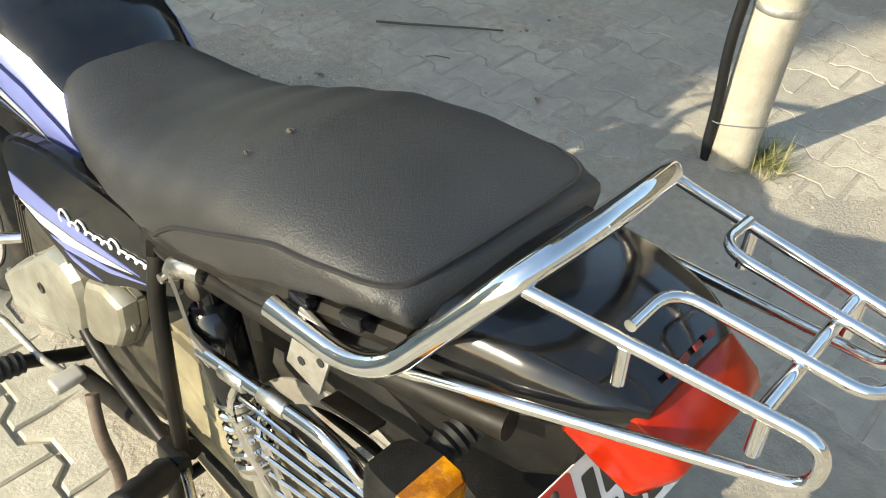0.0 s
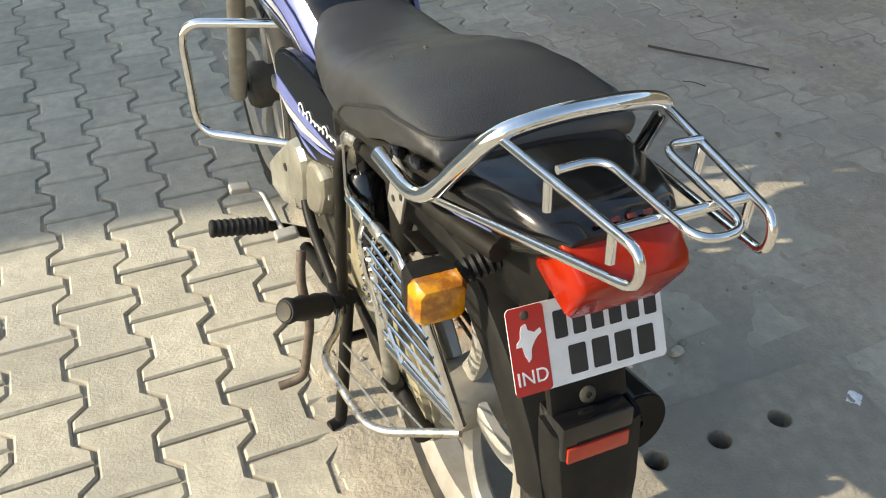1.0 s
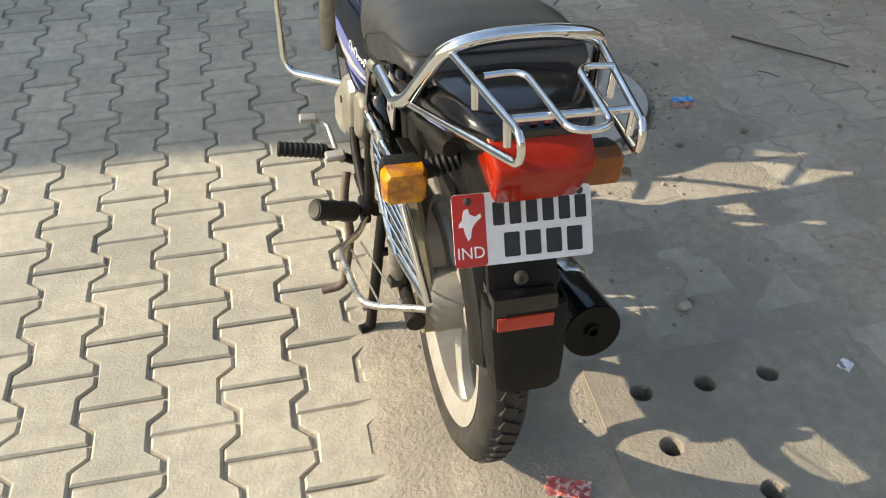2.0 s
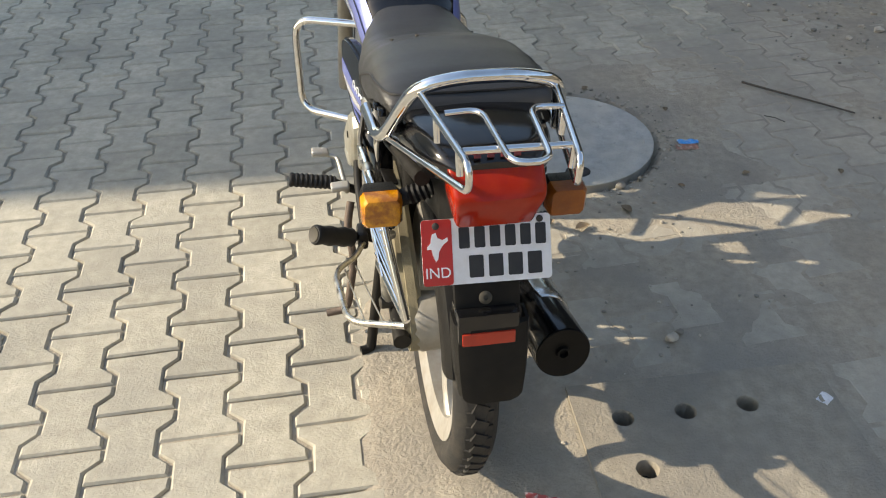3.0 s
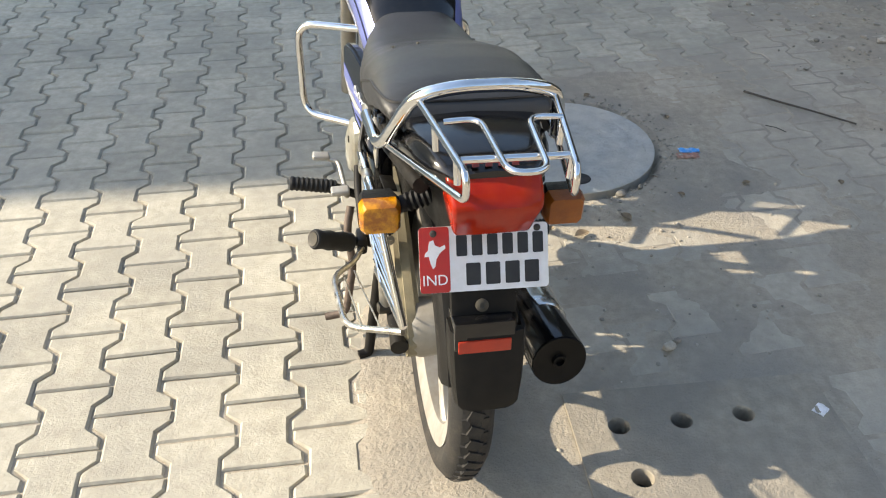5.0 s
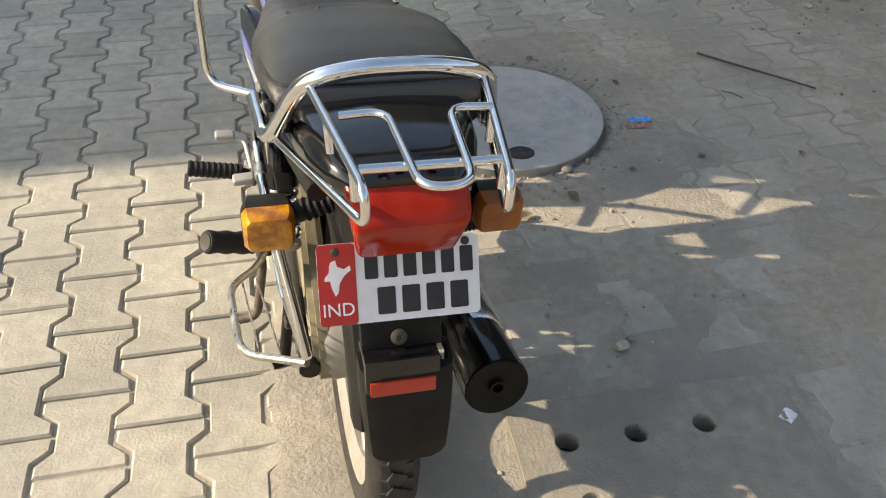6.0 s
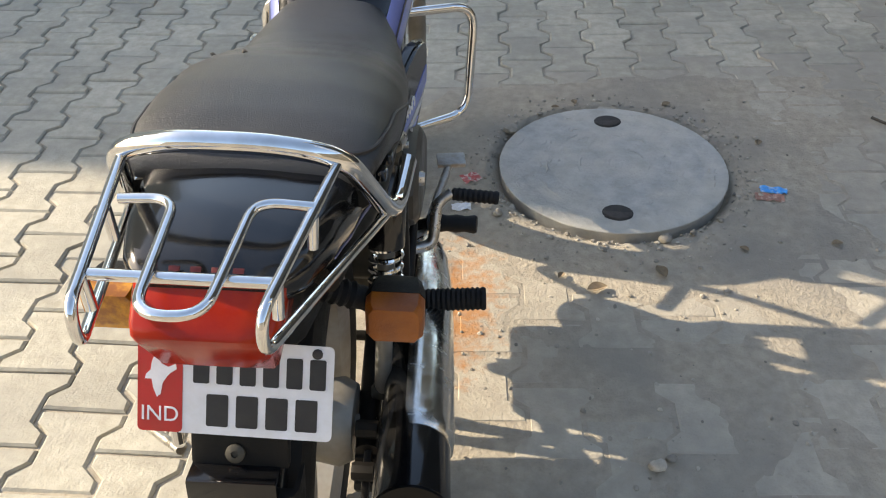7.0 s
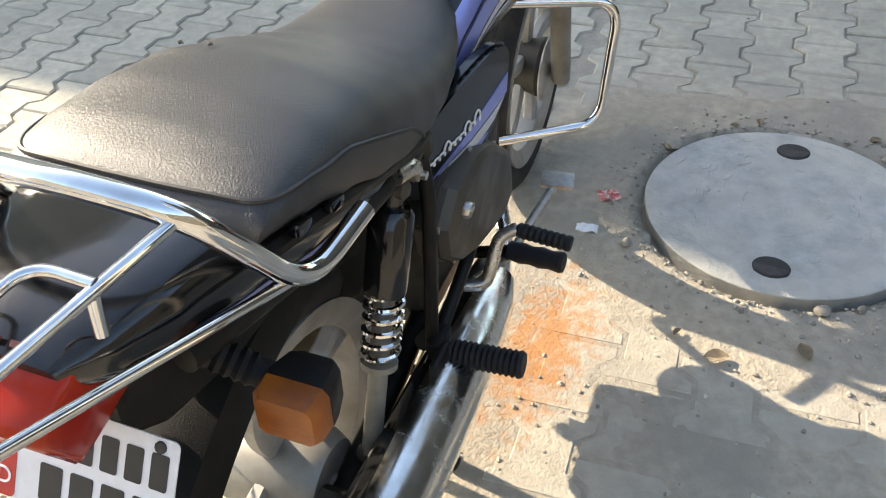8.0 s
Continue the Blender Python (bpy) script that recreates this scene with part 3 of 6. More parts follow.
def make_old_wall():
    """A crumbling cement wall with a broken end on a wider foot."""
    w = thing("old_wall", pose(1.945, 3.225, 0, 0, 0, 4.5), "crumbling dark grey cement wall with a broken end", "wall", kind="structure")
    bm = B()
    rings = []
    # the upper rings add unseen height that cuts off sky light
    zs = [-0.06 + 0.028 * i for i in range(42)] + [1.15, 1.3, 1.6, 2.0, 2.6, 3.4, 5.0, 7.0]
    for z in zs:
        left = 0.02 + 0.12 * smooth(0.36, 0.52, z) + 0.03 * noise.noise((z * 7, 1, 1)) + 0.025 * noise.noise((z * 25, 3, 1))
        ring = []
        for k in range(80):
            f = k / 79
            x = left + (f ** 1.6) * (4.2 - left)
            foot = 0.05 * smooth(0.5, 0.3, z) + 0.03 * noise.noise((x * 1.7, z * 2.1, 4)) + 0.020 * noise.noise((x * 7, z * 8, 2)) + 0.030 * noise.noise((x * 15, z * 17, 5)) + 0.020 * abs(noise.noise((x * 31, z * 35, 6)))
            corner = 0.04 * (1 - smooth(0, 0.07, x - left))
            ring.append(V(x, -foot + corner, z))
        for k in range(14):
            f = 1 - k / 13
            x = left + f * (4.2 - left)
            ring.append(V(x + 0.10 * (1 - f), 0.75 + 0.03 * noise.noise((x * 4, z * 4, 8)), z))
        for k in range(1, 12):
            f = 1 - k / 12
            ring.append(V(left + 0.04 * f + 0.05 * noise.noise((f * 5, z * 6, 9)) + 0.02 * noise.noise((f * 17, z * 19, 9)), 0.05 + 0.67 * f, z))
        rings.append(ring)
    loft(bm, rings)
    part("wall_body", bm, WALL, w, angle=75)
    # unseen slab, added to block the sky over the parked bikes
    bm = B()
    box(bm, (0.75, 3.05, 3.0), (4.2, 5.3, 0.14), 0.01)
    part("roof_slab", bm, PLASTER, w, "unseen plain cement slab added to darken the parked bikes", smooth=False)
    rnd = random.Random(31)
    for x, z, r in ((0.45, 0.47, 0.026), (0.47, 0.42, 0.012), (0.40, 0.54, 0.014), (0.53, 0.27, 0.016), (0.78, 0.66, 0.022), (0.80, 0.58, 0.012), (0.60, 0.30, 0.010)):
        bm = B()
        rock(bm, (0, 0, 0), r, rnd, 0.8, 2)
        bmesh.ops.scale(bm, vec=(1.0, 0.25, 0.9), verts=bm.verts)
        flake = part("plaster_flake", bm, PEBBLE, w, "pale flake of plaster")
        foot = 0.05 * smooth(0.5, 0.3, z) + 0.03 * noise.noise((x * 1.7, z * 2.1, 4)) + 0.020 * noise.noise((x * 7, z * 8, 2)) + 0.030 * noise.noise((x * 15, z * 17, 5)) + 0.020 * abs(noise.noise((x * 31, z * 35, 6)))
        flake.matrix_basis = pose(x, -foot - 0.002, z)
    return w


def rock(bm, c, r, rnd, flat=0.6, sub=1):
    t = bmesh.new()
    bmesh.ops.create_icosphere(t, subdivisions=sub, radius=1.0)
    sx, sy = rnd.uniform(0.7, 1.3), rnd.uniform(0.7, 1.3)
    for v in t.verts:
        k = 1 + 0.35 * noise.noise(v.co * 1.3 + V(c[0] * 50, c[1] * 50, 3))
        v.co = V(v.co.x * sx * k, v.co.y * sy * k, v.co.z * flat * k) * r + Vector(c)
    me = bpy.data.meshes.new("tmp")
    t.to_mesh(me)
    t.free()
    bm.from_mesh(me)
    bpy.data.meshes.remove(me)


make_old_wall()


# ---- the black motorcycle ----
BIKE = pose(-0.083, 0.003, 0.001, -0.2, 2.4, 3.6)
moto = thing("motorcycle", BIKE, "black lilac-striped motorcycle with chrome carrier on its centre stand", "motorcycle")
REAR, FRONT = V(0, -0.158, 0.318), V(0, 1.015, 0.303)


def mirror(pts):
    return [V(-p[0], p[1], p[2]) for p in pts]


def make_wheel(name, c, parent, tyre_w, rear, rim_mat, tread=True, tyre_mat=None, hub_mat=None):
    """An alloy wheel: tyre, rim, five spokes, hub."""
    wheel = thing(name)
    wheel.parent = parent
    ro, ri = 0.303, 0.232
    h = tyre_w / 2
    bm = B()
    prof = [(ri - 0.004, -h * 0.62), (ri + 0.010, -h * 0.80), (ri + 0.032, -h), (ro - 0.022, -h * 0.93), (ro - 0.008, -h * 0.66), (ro - 0.001, -h * 0.3),
            (ro, 0), (ro - 0.001, h * 0.3), (ro - 0.008, h * 0.66), (ro - 0.022, h * 0.93), (ri + 0.032, h), (ri + 0.010, h * 0.80), (ri - 0.004, h * 0.62)]
    lathe(bm, prof, c, (1, 0, 0), 72, closed=True)
    tyre = part("tyre", bm, tyre_mat or TYRE, wheel)
    if tread:
        bm = B()
        n = 58
        for i in range(n):
            for s in (-0.62, 0, 0.62):
                a = 2 * math.pi * (i + (0.5 if s == 0 else 0)) / n
                d = V(0, math.cos(a), math.sin(a))
                t = V(0, -math.sin(a), math.cos(a))
                x = V(1, 0, 0)
                m = Matrix((x, t, d)).transposed().to_4x4()
                rr = ro + 0.0002 if s == 0 else ro - 0.0040
                m = m @ pose(0, 0, 0, 0, s * 28, 24 if s == 0 else s * 14)
                box(bm, c + d * rr + x * s * h * 0.62, (h * (0.62 if s == 0 else 0.34), 0.021, 0.0065), 0.0, m)
        part("tread", bm, TYRE, tyre, "worn block tread")
    bm = B()
    prof = [(ri + 0.006, -0.034), (ri + 0.006, -0.029), (ri - 0.006, -0.027), (ri - 0.018, -0.018), (ri - 0.020, 0), (ri - 0.018, 0.018),
            (ri - 0.006, 0.027), (ri + 0.006, 0.029), (ri + 0.006, 0.034), (ri - 0.012, 0.032), (ri - 0.034, 0.022), (ri - 0.037, -0.022), (ri - 0.012, -0.032)]
    lathe(bm, prof, c, (1, 0, 0), 60, closed=True)
    rim = part("rim", bm, rim_mat, wheel)
    for k in range(5):
        a = 2 * math.pi * k / 5 + (0.42 if rear else 0.1)
        d, t = V(0, math.cos(a), math.sin(a)), V(0, -math.sin(a), math.cos(a))
        rings = []
        for q in range(9):
            f = q / 8
            r = 0.05 + f * (ri - 0.028 - 0.05)
            wdt = 0.019 * (1 - f) + 0.012 * f + 0.012 * smooth(0.75, 1, f)
            bend = 0.020 * math.sin(f * math.pi)
            o = c + d * r + t * bend
            th = 0.011 + 0.005 * f
            rings.append([o + V(th * x, 0, 0) + t * wdt * y for x, y in ((-1, -0.6), (-0.6, -1), (0.6, -1), (1, -0.6), (1, 0.6), (0.6, 1), (-0.6, 1), (-1, 0.6))])
        bm = B()
        loft(bm, rings)
        part("spoke", bm, rim_mat, rim)
    bm = B()
    hw = 0.075 if rear else 0.06
    lathe(bm, [(0.012, -hw - 0.03), (0.012, -hw), (0.050, -hw), (0.061, -hw + 0.02), (0.058, 0), (0.068, hw - 0.02), (0.058, hw), (0.012, hw), (0.012, hw + 0.03)], c, (1, 0, 0), 36)
    part("hub", bm, hub_mat or ENGINE_SILVER, wheel, "grey drum brake hub")
    for s in (-1, 1):
        bm = B()
        lathe(bm, [(0.016, 0), (0.016, 0.012), (0.010, 0.013), (0.010, 0.022)], c + V(s * (hw + 0.02), 0, 0), (s, 0, 0), 6)
        part("axle_nut", bm, STEEL, wheel)
    return wheel


front_wheel = make_wheel("front_wheel", FRONT, moto, 0.072, False, ALLOY, tread=False, hub_mat=ENGINE_DARK)
bm = B()
lathe(bm, [(0.074, 0.0), (0.076, 0.004), (0.070, 0.010), (0.045, 0.013), (0.020, 0.018), (0.001, 0.018)], FRONT + V(0.050, 0, 0), (1, 0, 0), 36)
part("brake_plate", bm, ALLOY, front_wheel, "silver drum brake plate")
make_wheel("rear_wheel", REAR, moto, 0.082, True, ALLOY, hub_mat=FORK_GREY)

# seat: a wide stepped cushion over a lower skirt
SEAT_T = [  # v, half width at the shoulder, top, bottom, edge drop
    (-0.262, 0.132, 0.874, 0.838, 0.022), (-0.245, 0.136, 0.880, 0.836, 0.028), (-0.21, 0.139, 0.885, 0.826, 0.036), (-0.15, 0.143, 0.886, 0.804, 0.050), (-0.07, 0.145, 0.876, 0.770, 0.064),
    (0.00, 0.143, 0.853, 0.748, 0.066), (0.07, 0.139, 0.825, 0.733, 0.064), (0.13, 0.131, 0.802, 0.727, 0.056), (0.19, 0.121, 0.791, 0.728, 0.046), (0.24, 0.108, 0.791, 0.732, 0.040), (0.285, 0.090, 0.796, 0.738, 0.034), (0.32, 0.068, 0.802, 0.746, 0.028), (0.342, 0.043, 0.807, 0.752, 0.020)]


def seat_ring(v, grow=0.0):
    a, top, bot, drop = interp(SEAT_T, v)
    a += grow
    pts = []
    for k in range(15):
        ang = k / 14 * math.pi / 2
        # from the side shoulder over to the middle, flat on top
        pts.append((a * (math.cos(ang) ** 0.74 if k < 14 else 0.0), top - drop + (drop + grow) * math.sin(ang) ** 0.86))
    side = [(a * 0.955, bot), (a * 0.985, bot + (top - drop - bot) * 0.35), (a * 0.998, bot + (top - drop - bot) * 0.75)]
    half = side + pts
    ring = [V(x, v, z) for x, z in half] + [V(-x, v, z) for x, z in reversed(half[:-1])]
    return ring


bm = B()
vs = [-0.262 + i * 0.604 / 60 for i in range(61)]
rear_cap = []
r0 = seat_ring(-0.262)
for sc, v, zc in ((0.50, -0.291, 0.840), (0.90, -0.291, 0.843), (0.945, -0.2895, 0.848), (0.965, -0.286, 0.855), (0.98, -0.280, 0.863), (0.99, -0.272, 0.869)):
    rear_cap.append([V(p.x * sc, v + 0.010 * (abs(p.x) / 0.134) ** 3, min(p.z, zc)) for p in r0])
front_cap = []
r0 = seat_ring(0.342)
for sc, dv in ((0.9, 0.012), (0.7, 0.022)):
    front_cap.append([V(p.x * sc, 0.342 + dv * 0.6, 0.785 + (p.z - 0.785) * sc) for p in r0])
loft(bm, rear_cap + [seat_ring(v) for v in vs] + front_cap)
seat_ob = part("seat", bm, SEAT, moto, "black grained leatherette dual seat with a stepped pillion part", angle=60)


def seat_side(v, z):
    """Half width of the seat's side at a height."""
    r = [(p.z, p.x) for p in seat_ring(v) if p.x > 0.02]
    for (z0, x0), (z1, x1) in zip(r, r[1:]):
        if z0 <= z <= z1:
            return x0 + (x1 - x0) * (z - z0) / (z1 - z0)
    return r[-1][1] if z > r[-1][0] else r[0][1]


bm = B()
rings = []
for v in (-0.270, -0.22, -0.12, -0.03, 0.06, 0.16, 0.28):
    a, top, bot, drop = interp(SEAT_T, v)
    rings.append([V(x * a, v, z) for x, z in ((-0.90, bot + 0.004), (-0.84, bot - 0.030), (0.84, bot - 0.030), (0.90, bot + 0.004))])
loft(bm, rings)
part("seat_pan", bm, BLACK_FRAME, seat_ob, "black pan under the seat")
SEAM_LINE = [(0.045, 0.740), (0.024, 0.760), (-0.008, 0.785), (-0.055, 0.808), (-0.10, 0.829), (-0.15, 0.850)]


def seat_top(v, u):
    """Height of the seat's upper side at a place."""
    r = [(p.x, p.z) for p in seat_ring(v)[3:18]]
    for (x0, z0), (x1, z1) in zip(r, r[1:]):
        if x1 <= abs(u) <= x0:
            return z0 + (z1 - z0) * (x0 - abs(u)) / max(x0 - x1, 1e-6)
    return r[-1][1]


bm = B()
left = [V(-seat_side(v, z) - 0.0003, v, z) for v, z in SEAM_LINE]
left += [V(-u, v, seat_top(v, u) + 0.0004) for u, v in ((0.1385, -0.185), (0.1355, -0.212), (0.131, -0.238), (0.124, -0.254))]
left += [V(-u, v, min(seat_top(-0.262, u), 0.8695) + 0.0006) for u, v in ((0.110, -0.2665), (0.080, -0.2705), (0.040, -0.2722))]
right = [V(-p.x, p.y, p.z) for p in left]
tube(bm, fillet(left + [V(0, -0.2724, 0.8701)] + list(reversed(right)), 0.012, 3), 0.0026, 6)
part("piping", bm, SEAM, seat_ob, "raised seam round the seat")
for s in (-1, 1):
    bm = B()
    tube(bm, fillet([V(s * 0.118, 0.085, 0.690), V(s * 0.128, 0.06, 0.738), V(s * 0.128, 0.03, 0.735), V(s * 0.126, -0.10, 0.772), V(s * 0.116, -0.28, 0.822)], 0.02), 0.011, 8)
    part("seat_base_rail", bm, BLACK_FRAME, moto)
    for v in (-0.175, -0.235):
        bm = B()
        box(bm, (s * 0.134, v, 0.752 - 0.31 * v), (0.012, 0.024, 0.013), 0.003, pose(0, 0, 0, -16, 0, 0))
        part("seat_clip", bm, BLACK_PAINT, moto)
    bm = B()
    lathe(bm, [(0.005, -0.012), (0.009, -0.010), (0.009, 0.003), (0.0055, 0.004), (0.0055, 0.012)], V(s * 0.130, 0.034, 0.694), (s, 0, 0), 10)
    tube(bm, fillet([V(s * 0.124, 0.036, 0.694), V(s * 0.132, 0.014, 0.722), V(s * 0.126, -0.022, 0.728)], 0.02, 4), 0.012, 10)
    part("frame_bolt", bm, CHROME_DULL, moto)

# fuel tank
TANK_T = [  # v, half width, top, bottom
    (0.235, 0.098, 0.760, 0.685), (0.29, 0.106, 0.796, 0.680), (0.34, 0.113, 0.826, 0.680), (0.40, 0.119, 0.850, 0.680), (0.47, 0.126, 0.866, 0.680), (0.55, 0.132, 0.872, 0.680), (0.64, 0.132, 0.866, 0.685), (0.71, 0.118, 0.850, 0.700), (0.755, 0.085, 0.828, 0.715)]


def tank_point(v, s, grow=0.0):
    """s: 0 at the top middle, 1 at the bottom edge of the left side (-1: right)."""
    a, top, bot = interp(TANK_T, v)
    sg = -1 if s >= 0 else 1
    f = abs(s)
    ang = min(f / 0.55, 1.0) * math.pi / 2
    z_sh = top - 0.085
    if f <= 0.55:
        x, z = a * math.sin(ang) ** 0.80, z_sh + (top - z_sh) * (math.cos(ang) ** 0.75 if ang < math.pi / 2 - 1e-6 else 0)
    else:
        q = (f - 0.55) / 0.45
        x, z = a * (1 - 0.22 * q * q), z_sh + (bot - z_sh) * q
    n = V(sg * (math.sin(ang)), 0, math.cos(ang) + 0.02)
    return V(sg * x, v, z) + n.normalized() * grow


bm = B()
S_RING = [-1 + 2 * k / 36 for k in range(37)]
rings = [[tank_point(v, s) for s in S_RING] for v in [0.235 + 0.52 * i / 26 for i in range(27)]]
c0 = [V(p.x * 0.86, p.y - 0.006, 0.76 + (p.z - 0.76) * 0.86) for p in rings[0]]
c1 = [V(p.x * 0.75, p.y + 0.014, 0.80 + (p.z - 0.80) * 0.75) for p in rings[-1]]
loft(bm, [c0] + rings + [c1])
tank = part("fuel_tank", bm, BLACK_PAINT, moto, "glossy black fuel tank with lilac and silver stripes")


def tank_patch(name, sa, sb, va, vb, mat, s_sign, grow):
    """A decal that follows the tank: s runs from sa(f) to sb(f) while v runs from va to vb."""
    bm = B()
    n, k = 16, 6
    rows = []
    for i in range(n + 1):
        f = i / n
        v = va + (vb - va) * f
        rows.append([bm.verts.new(tank_point(v, s_sign * (sa(f) + (sb(f) - sa(f)) * j / k), grow)) for j in range(k + 1)])
    for r0, r1 in zip(rows, rows[1:]):
        for j in range(k):
            bm.faces.new((r0[j], r0[j + 1], r1[j + 1], r1[j]))
    part(name, bm, mat, tank)


for sg in (1, -1):
    curve = lambda a, b: (lambda f: a + (b - a) * f ** 1.5)
    tank_patch("lilac_stripe", curve(0.30, 0.60), curve(0.60, 0.76), 0.25, 0.70, LILAC, sg, 0.0009)
    tank_patch("navy_line", curve(0.43, 0.65), curve(0.455, 0.667), 0.25, 0.70, DARK_DECAL, sg, 0.0014)
    tank_patch("navy_line", curve(0.555, 0.725), curve(0.575, 0.738), 0.25, 0.70, DARK_DECAL, sg, 0.0014)
    tank_patch("silver_stripe", curve(0.60, 0.76), curve(0.68, 0.80), 0.25, 0.70, SILVER_DECAL, sg, 0.0010)
    tank_patch("lilac_line", curve(0.72, 0.83), curve(0.76, 0.845), 0.25, 0.70, LILAC, sg, 0.0010)
bm = B()
box(bm, (0.012, 0.722, 0.8505), (0.070, 0.046, 0.012), 0.004, pose(0, 0, 0, -24, 0, 0))
part("tank_badge_plate", bm, SILVER_DECAL, tank, "silver plate at the front of the tank")
bm = B()
tube(bm, fillet([V(-0.085, 0.705, 0.830), V(-0.06, 0.690, 0.856), V(0.06, 0.690, 0.856), V(0.085, 0.705, 0.830)], 0.02, 4), 0.007, 8)
part("tank_trim", bm, BLACK_PLASTIC, tank)

# side panels
for s in (-1, 1):
    out = [(0.350, 0.735), (0.340, 0.655), (0.300, 0.612), (0.250, 0.570), (0.195, 0.580), (0.160, 0.600), (0.095, 0.618), (0.066, 0.650), (0.078, 0.700), (0.115, 0.712), (0.16, 0.730), (0.236, 0.745), (0.300, 0.752)]
    m = Matrix(((s * 0.2, 0, s, s * 0.057), (1, 0, 0, 0), (0, 1, 0, -0.022), (0, 0, 0, 1)))
    bm = B()
    slab(bm, rounded_outline(out), 0.024, m, 0.006)
    panel = part("side_panel", bm, BLACK_PAINT, moto, "glossy black side panel with lilac stripes and white script")
    for o, mt, nm in (([(0.336, 0.692), (0.297, 0.678), (0.214, 0.649), (0.138, 0.632), (0.185, 0.634), (0.235, 0.637), (0.297, 0.650), (0.335, 0.662)], LILAC, "lilac_stripe"),
                      ([(0.330, 0.658), (0.297, 0.647), (0.235, 0.634), (0.150, 0.630), (0.200, 0.622), (0.262, 0.621), (0.300, 0.633)], SILVER_DECAL, "silver_stripe"),
                      ([(0.285, 0.622), (0.190, 0.6185), (0.120, 0.627), (0.190, 0.611), (0.262, 0.611)], LILAC, "lilac_stripe"),
                      ([(0.264, 0.608), (0.235, 0.600), (0.206, 0.589), (0.232, 0.591), (0.252, 0.598)], LILAC, "lilac_stripe")):
        bm = B()
        slab(bm, o, 0.0012, Matrix.Translation((s * 0.0242, 0, 0)) @ m)
        part(nm, bm, mt, panel, smooth=False)
    # the maker's script becomes a plain white flourish
    bm = B()
    pts = []
    tall = (0.013, 0.005, 0.011, 0.0045, 0.0045, 0.0045, 0.011, 0.0045, 0.0045, 0.004, 0.004)
    for q, h in enumerate(tall):
        for k in range(10):
            t = 2 * math.pi * k / 10
            v = 0.256 - 0.0130 * q - 0.0130 * k / 10 + 0.0045 * math.sin(t) + 0.25 * (h - 0.006) * (1 - math.cos(t)) * 0.5
            pts.append(m @ V(v, 0.656 - 0.0004 * q + h * (1 - math.cos(t)) * 0.75, 0.0256))
    tube(bm, pts, 0.0015, 5)
    part("script_flourish", bm, WHITE_DECAL, panel, "white flourish on the side panel")

# tail cowl
COWL_T = [(-0.448, 0.062, 0.843, 0.822), (-0.438, 0.075, 0.850, 0.812), (-0.405, 0.091, 0.856, 0.796), (-0.36, 0.103, 0.858, 0.778), (-0.28, 0.115, 0.853, 0.756), (-0.18, 0.123, 0.812, 0.728), (-0.05, 0.124, 0.766, 0.690), (0.06, 0.116, 0.733, 0.660)]


def cowl_ring(v, grow=0.0):
    a, top, bot = interp(COWL_T, v)
    a += grow
    half = [(a * 0.80, bot), (a * 0.93, bot + (top - bot) * 0.22), (a, bot + (top - bot) * 0.48), (a * 0.985, bot + (top - bot) * 0.72), (a * 0.93, bot + (top - bot) * 0.89), (a * 0.83, bot + (top - bot) * 0.97), (a * 0.6, top + grow), (a * 0.3, top + 0.0025 + grow), (0.0, top + 0.0035 + grow)]
    return [V(x, v, z) for x, z in half] + [V(-x, v, z) for x, z in reversed(half[:-1])]


bm = B()
loft(bm, [cowl_ring(-0.448 + 0.508 * i / 30) for i in range(31)])
cowl = part("tail_cowl", bm, BLACK_PAINT, moto, "glossy black tail cowl with a lilac pinstripe")


def cowl_side(v, z):
    """Half width of the tail cowl at a height."""
    r = [(p.z, p.x) for p in cowl_ring(v) if p.x > 0.01]
    for (z0, x0), (z1, x1) in zip(r, r[1:]):
        if z0 <= z <= z1:
            return x0 + (x1 - x0) * (z - z0) / (z1 - z0)
    return r[0][1] if z < r[0][0] else r[-1][1]


for s in (-1, 1):
    bm = B()
    rows = []
    for i in range(16):
        f = i / 15
        v = 0.06 - 0.415 * f
        z0 = 0.704 - 0.275 * v
        wd = 0.011 * (1 - f * 0.75)
        a = cowl_side(v, z0)
        rows.append([V(s * (a + 0.0008), v, z0 - wd / 2), V(s * (a + 0.0016), v, z0 + wd / 2), V(s * (a - 0.004), v, z0 + wd / 2), V(s * (a - 0.004), v, z0 - wd / 2)])
    loft(bm, rows)
    part("lilac_pinstripe", bm, LILAC, cowl)
bm = B()
for k in range(4):
    box(bm, (-0.028 + 0.019 * k, -0.4415, 0.853), (0.010, 0.005, 0.002), 0.0006, pose(0, 0, 0, 40, 0, 0))
part("red_mark", bm, DIM_RED, cowl, "plain red mark on the tail")

bm = B()
rings = []
for v, hw, z1, z0 in ((-0.40, 0.045, 0.79, 0.70), (-0.36, 0.062, 0.79, 0.68), (-0.28, 0.075, 0.775, 0.675), (-0.15, 0.080, 0.75, 0.680), (0.0, 0.080, 0.71, 0.655)):
    rings.append([V(x * hw, v, z) for x, z in ((-0.8, z0), (-1, z0 + 0.015), (-1, z1), (1, z1), (1, z0 + 0.015), (0.8, z0))])
loft(bm, rings)
part("under_tail", bm, BLACK_PLASTIC, moto, "black plastic under the tail")

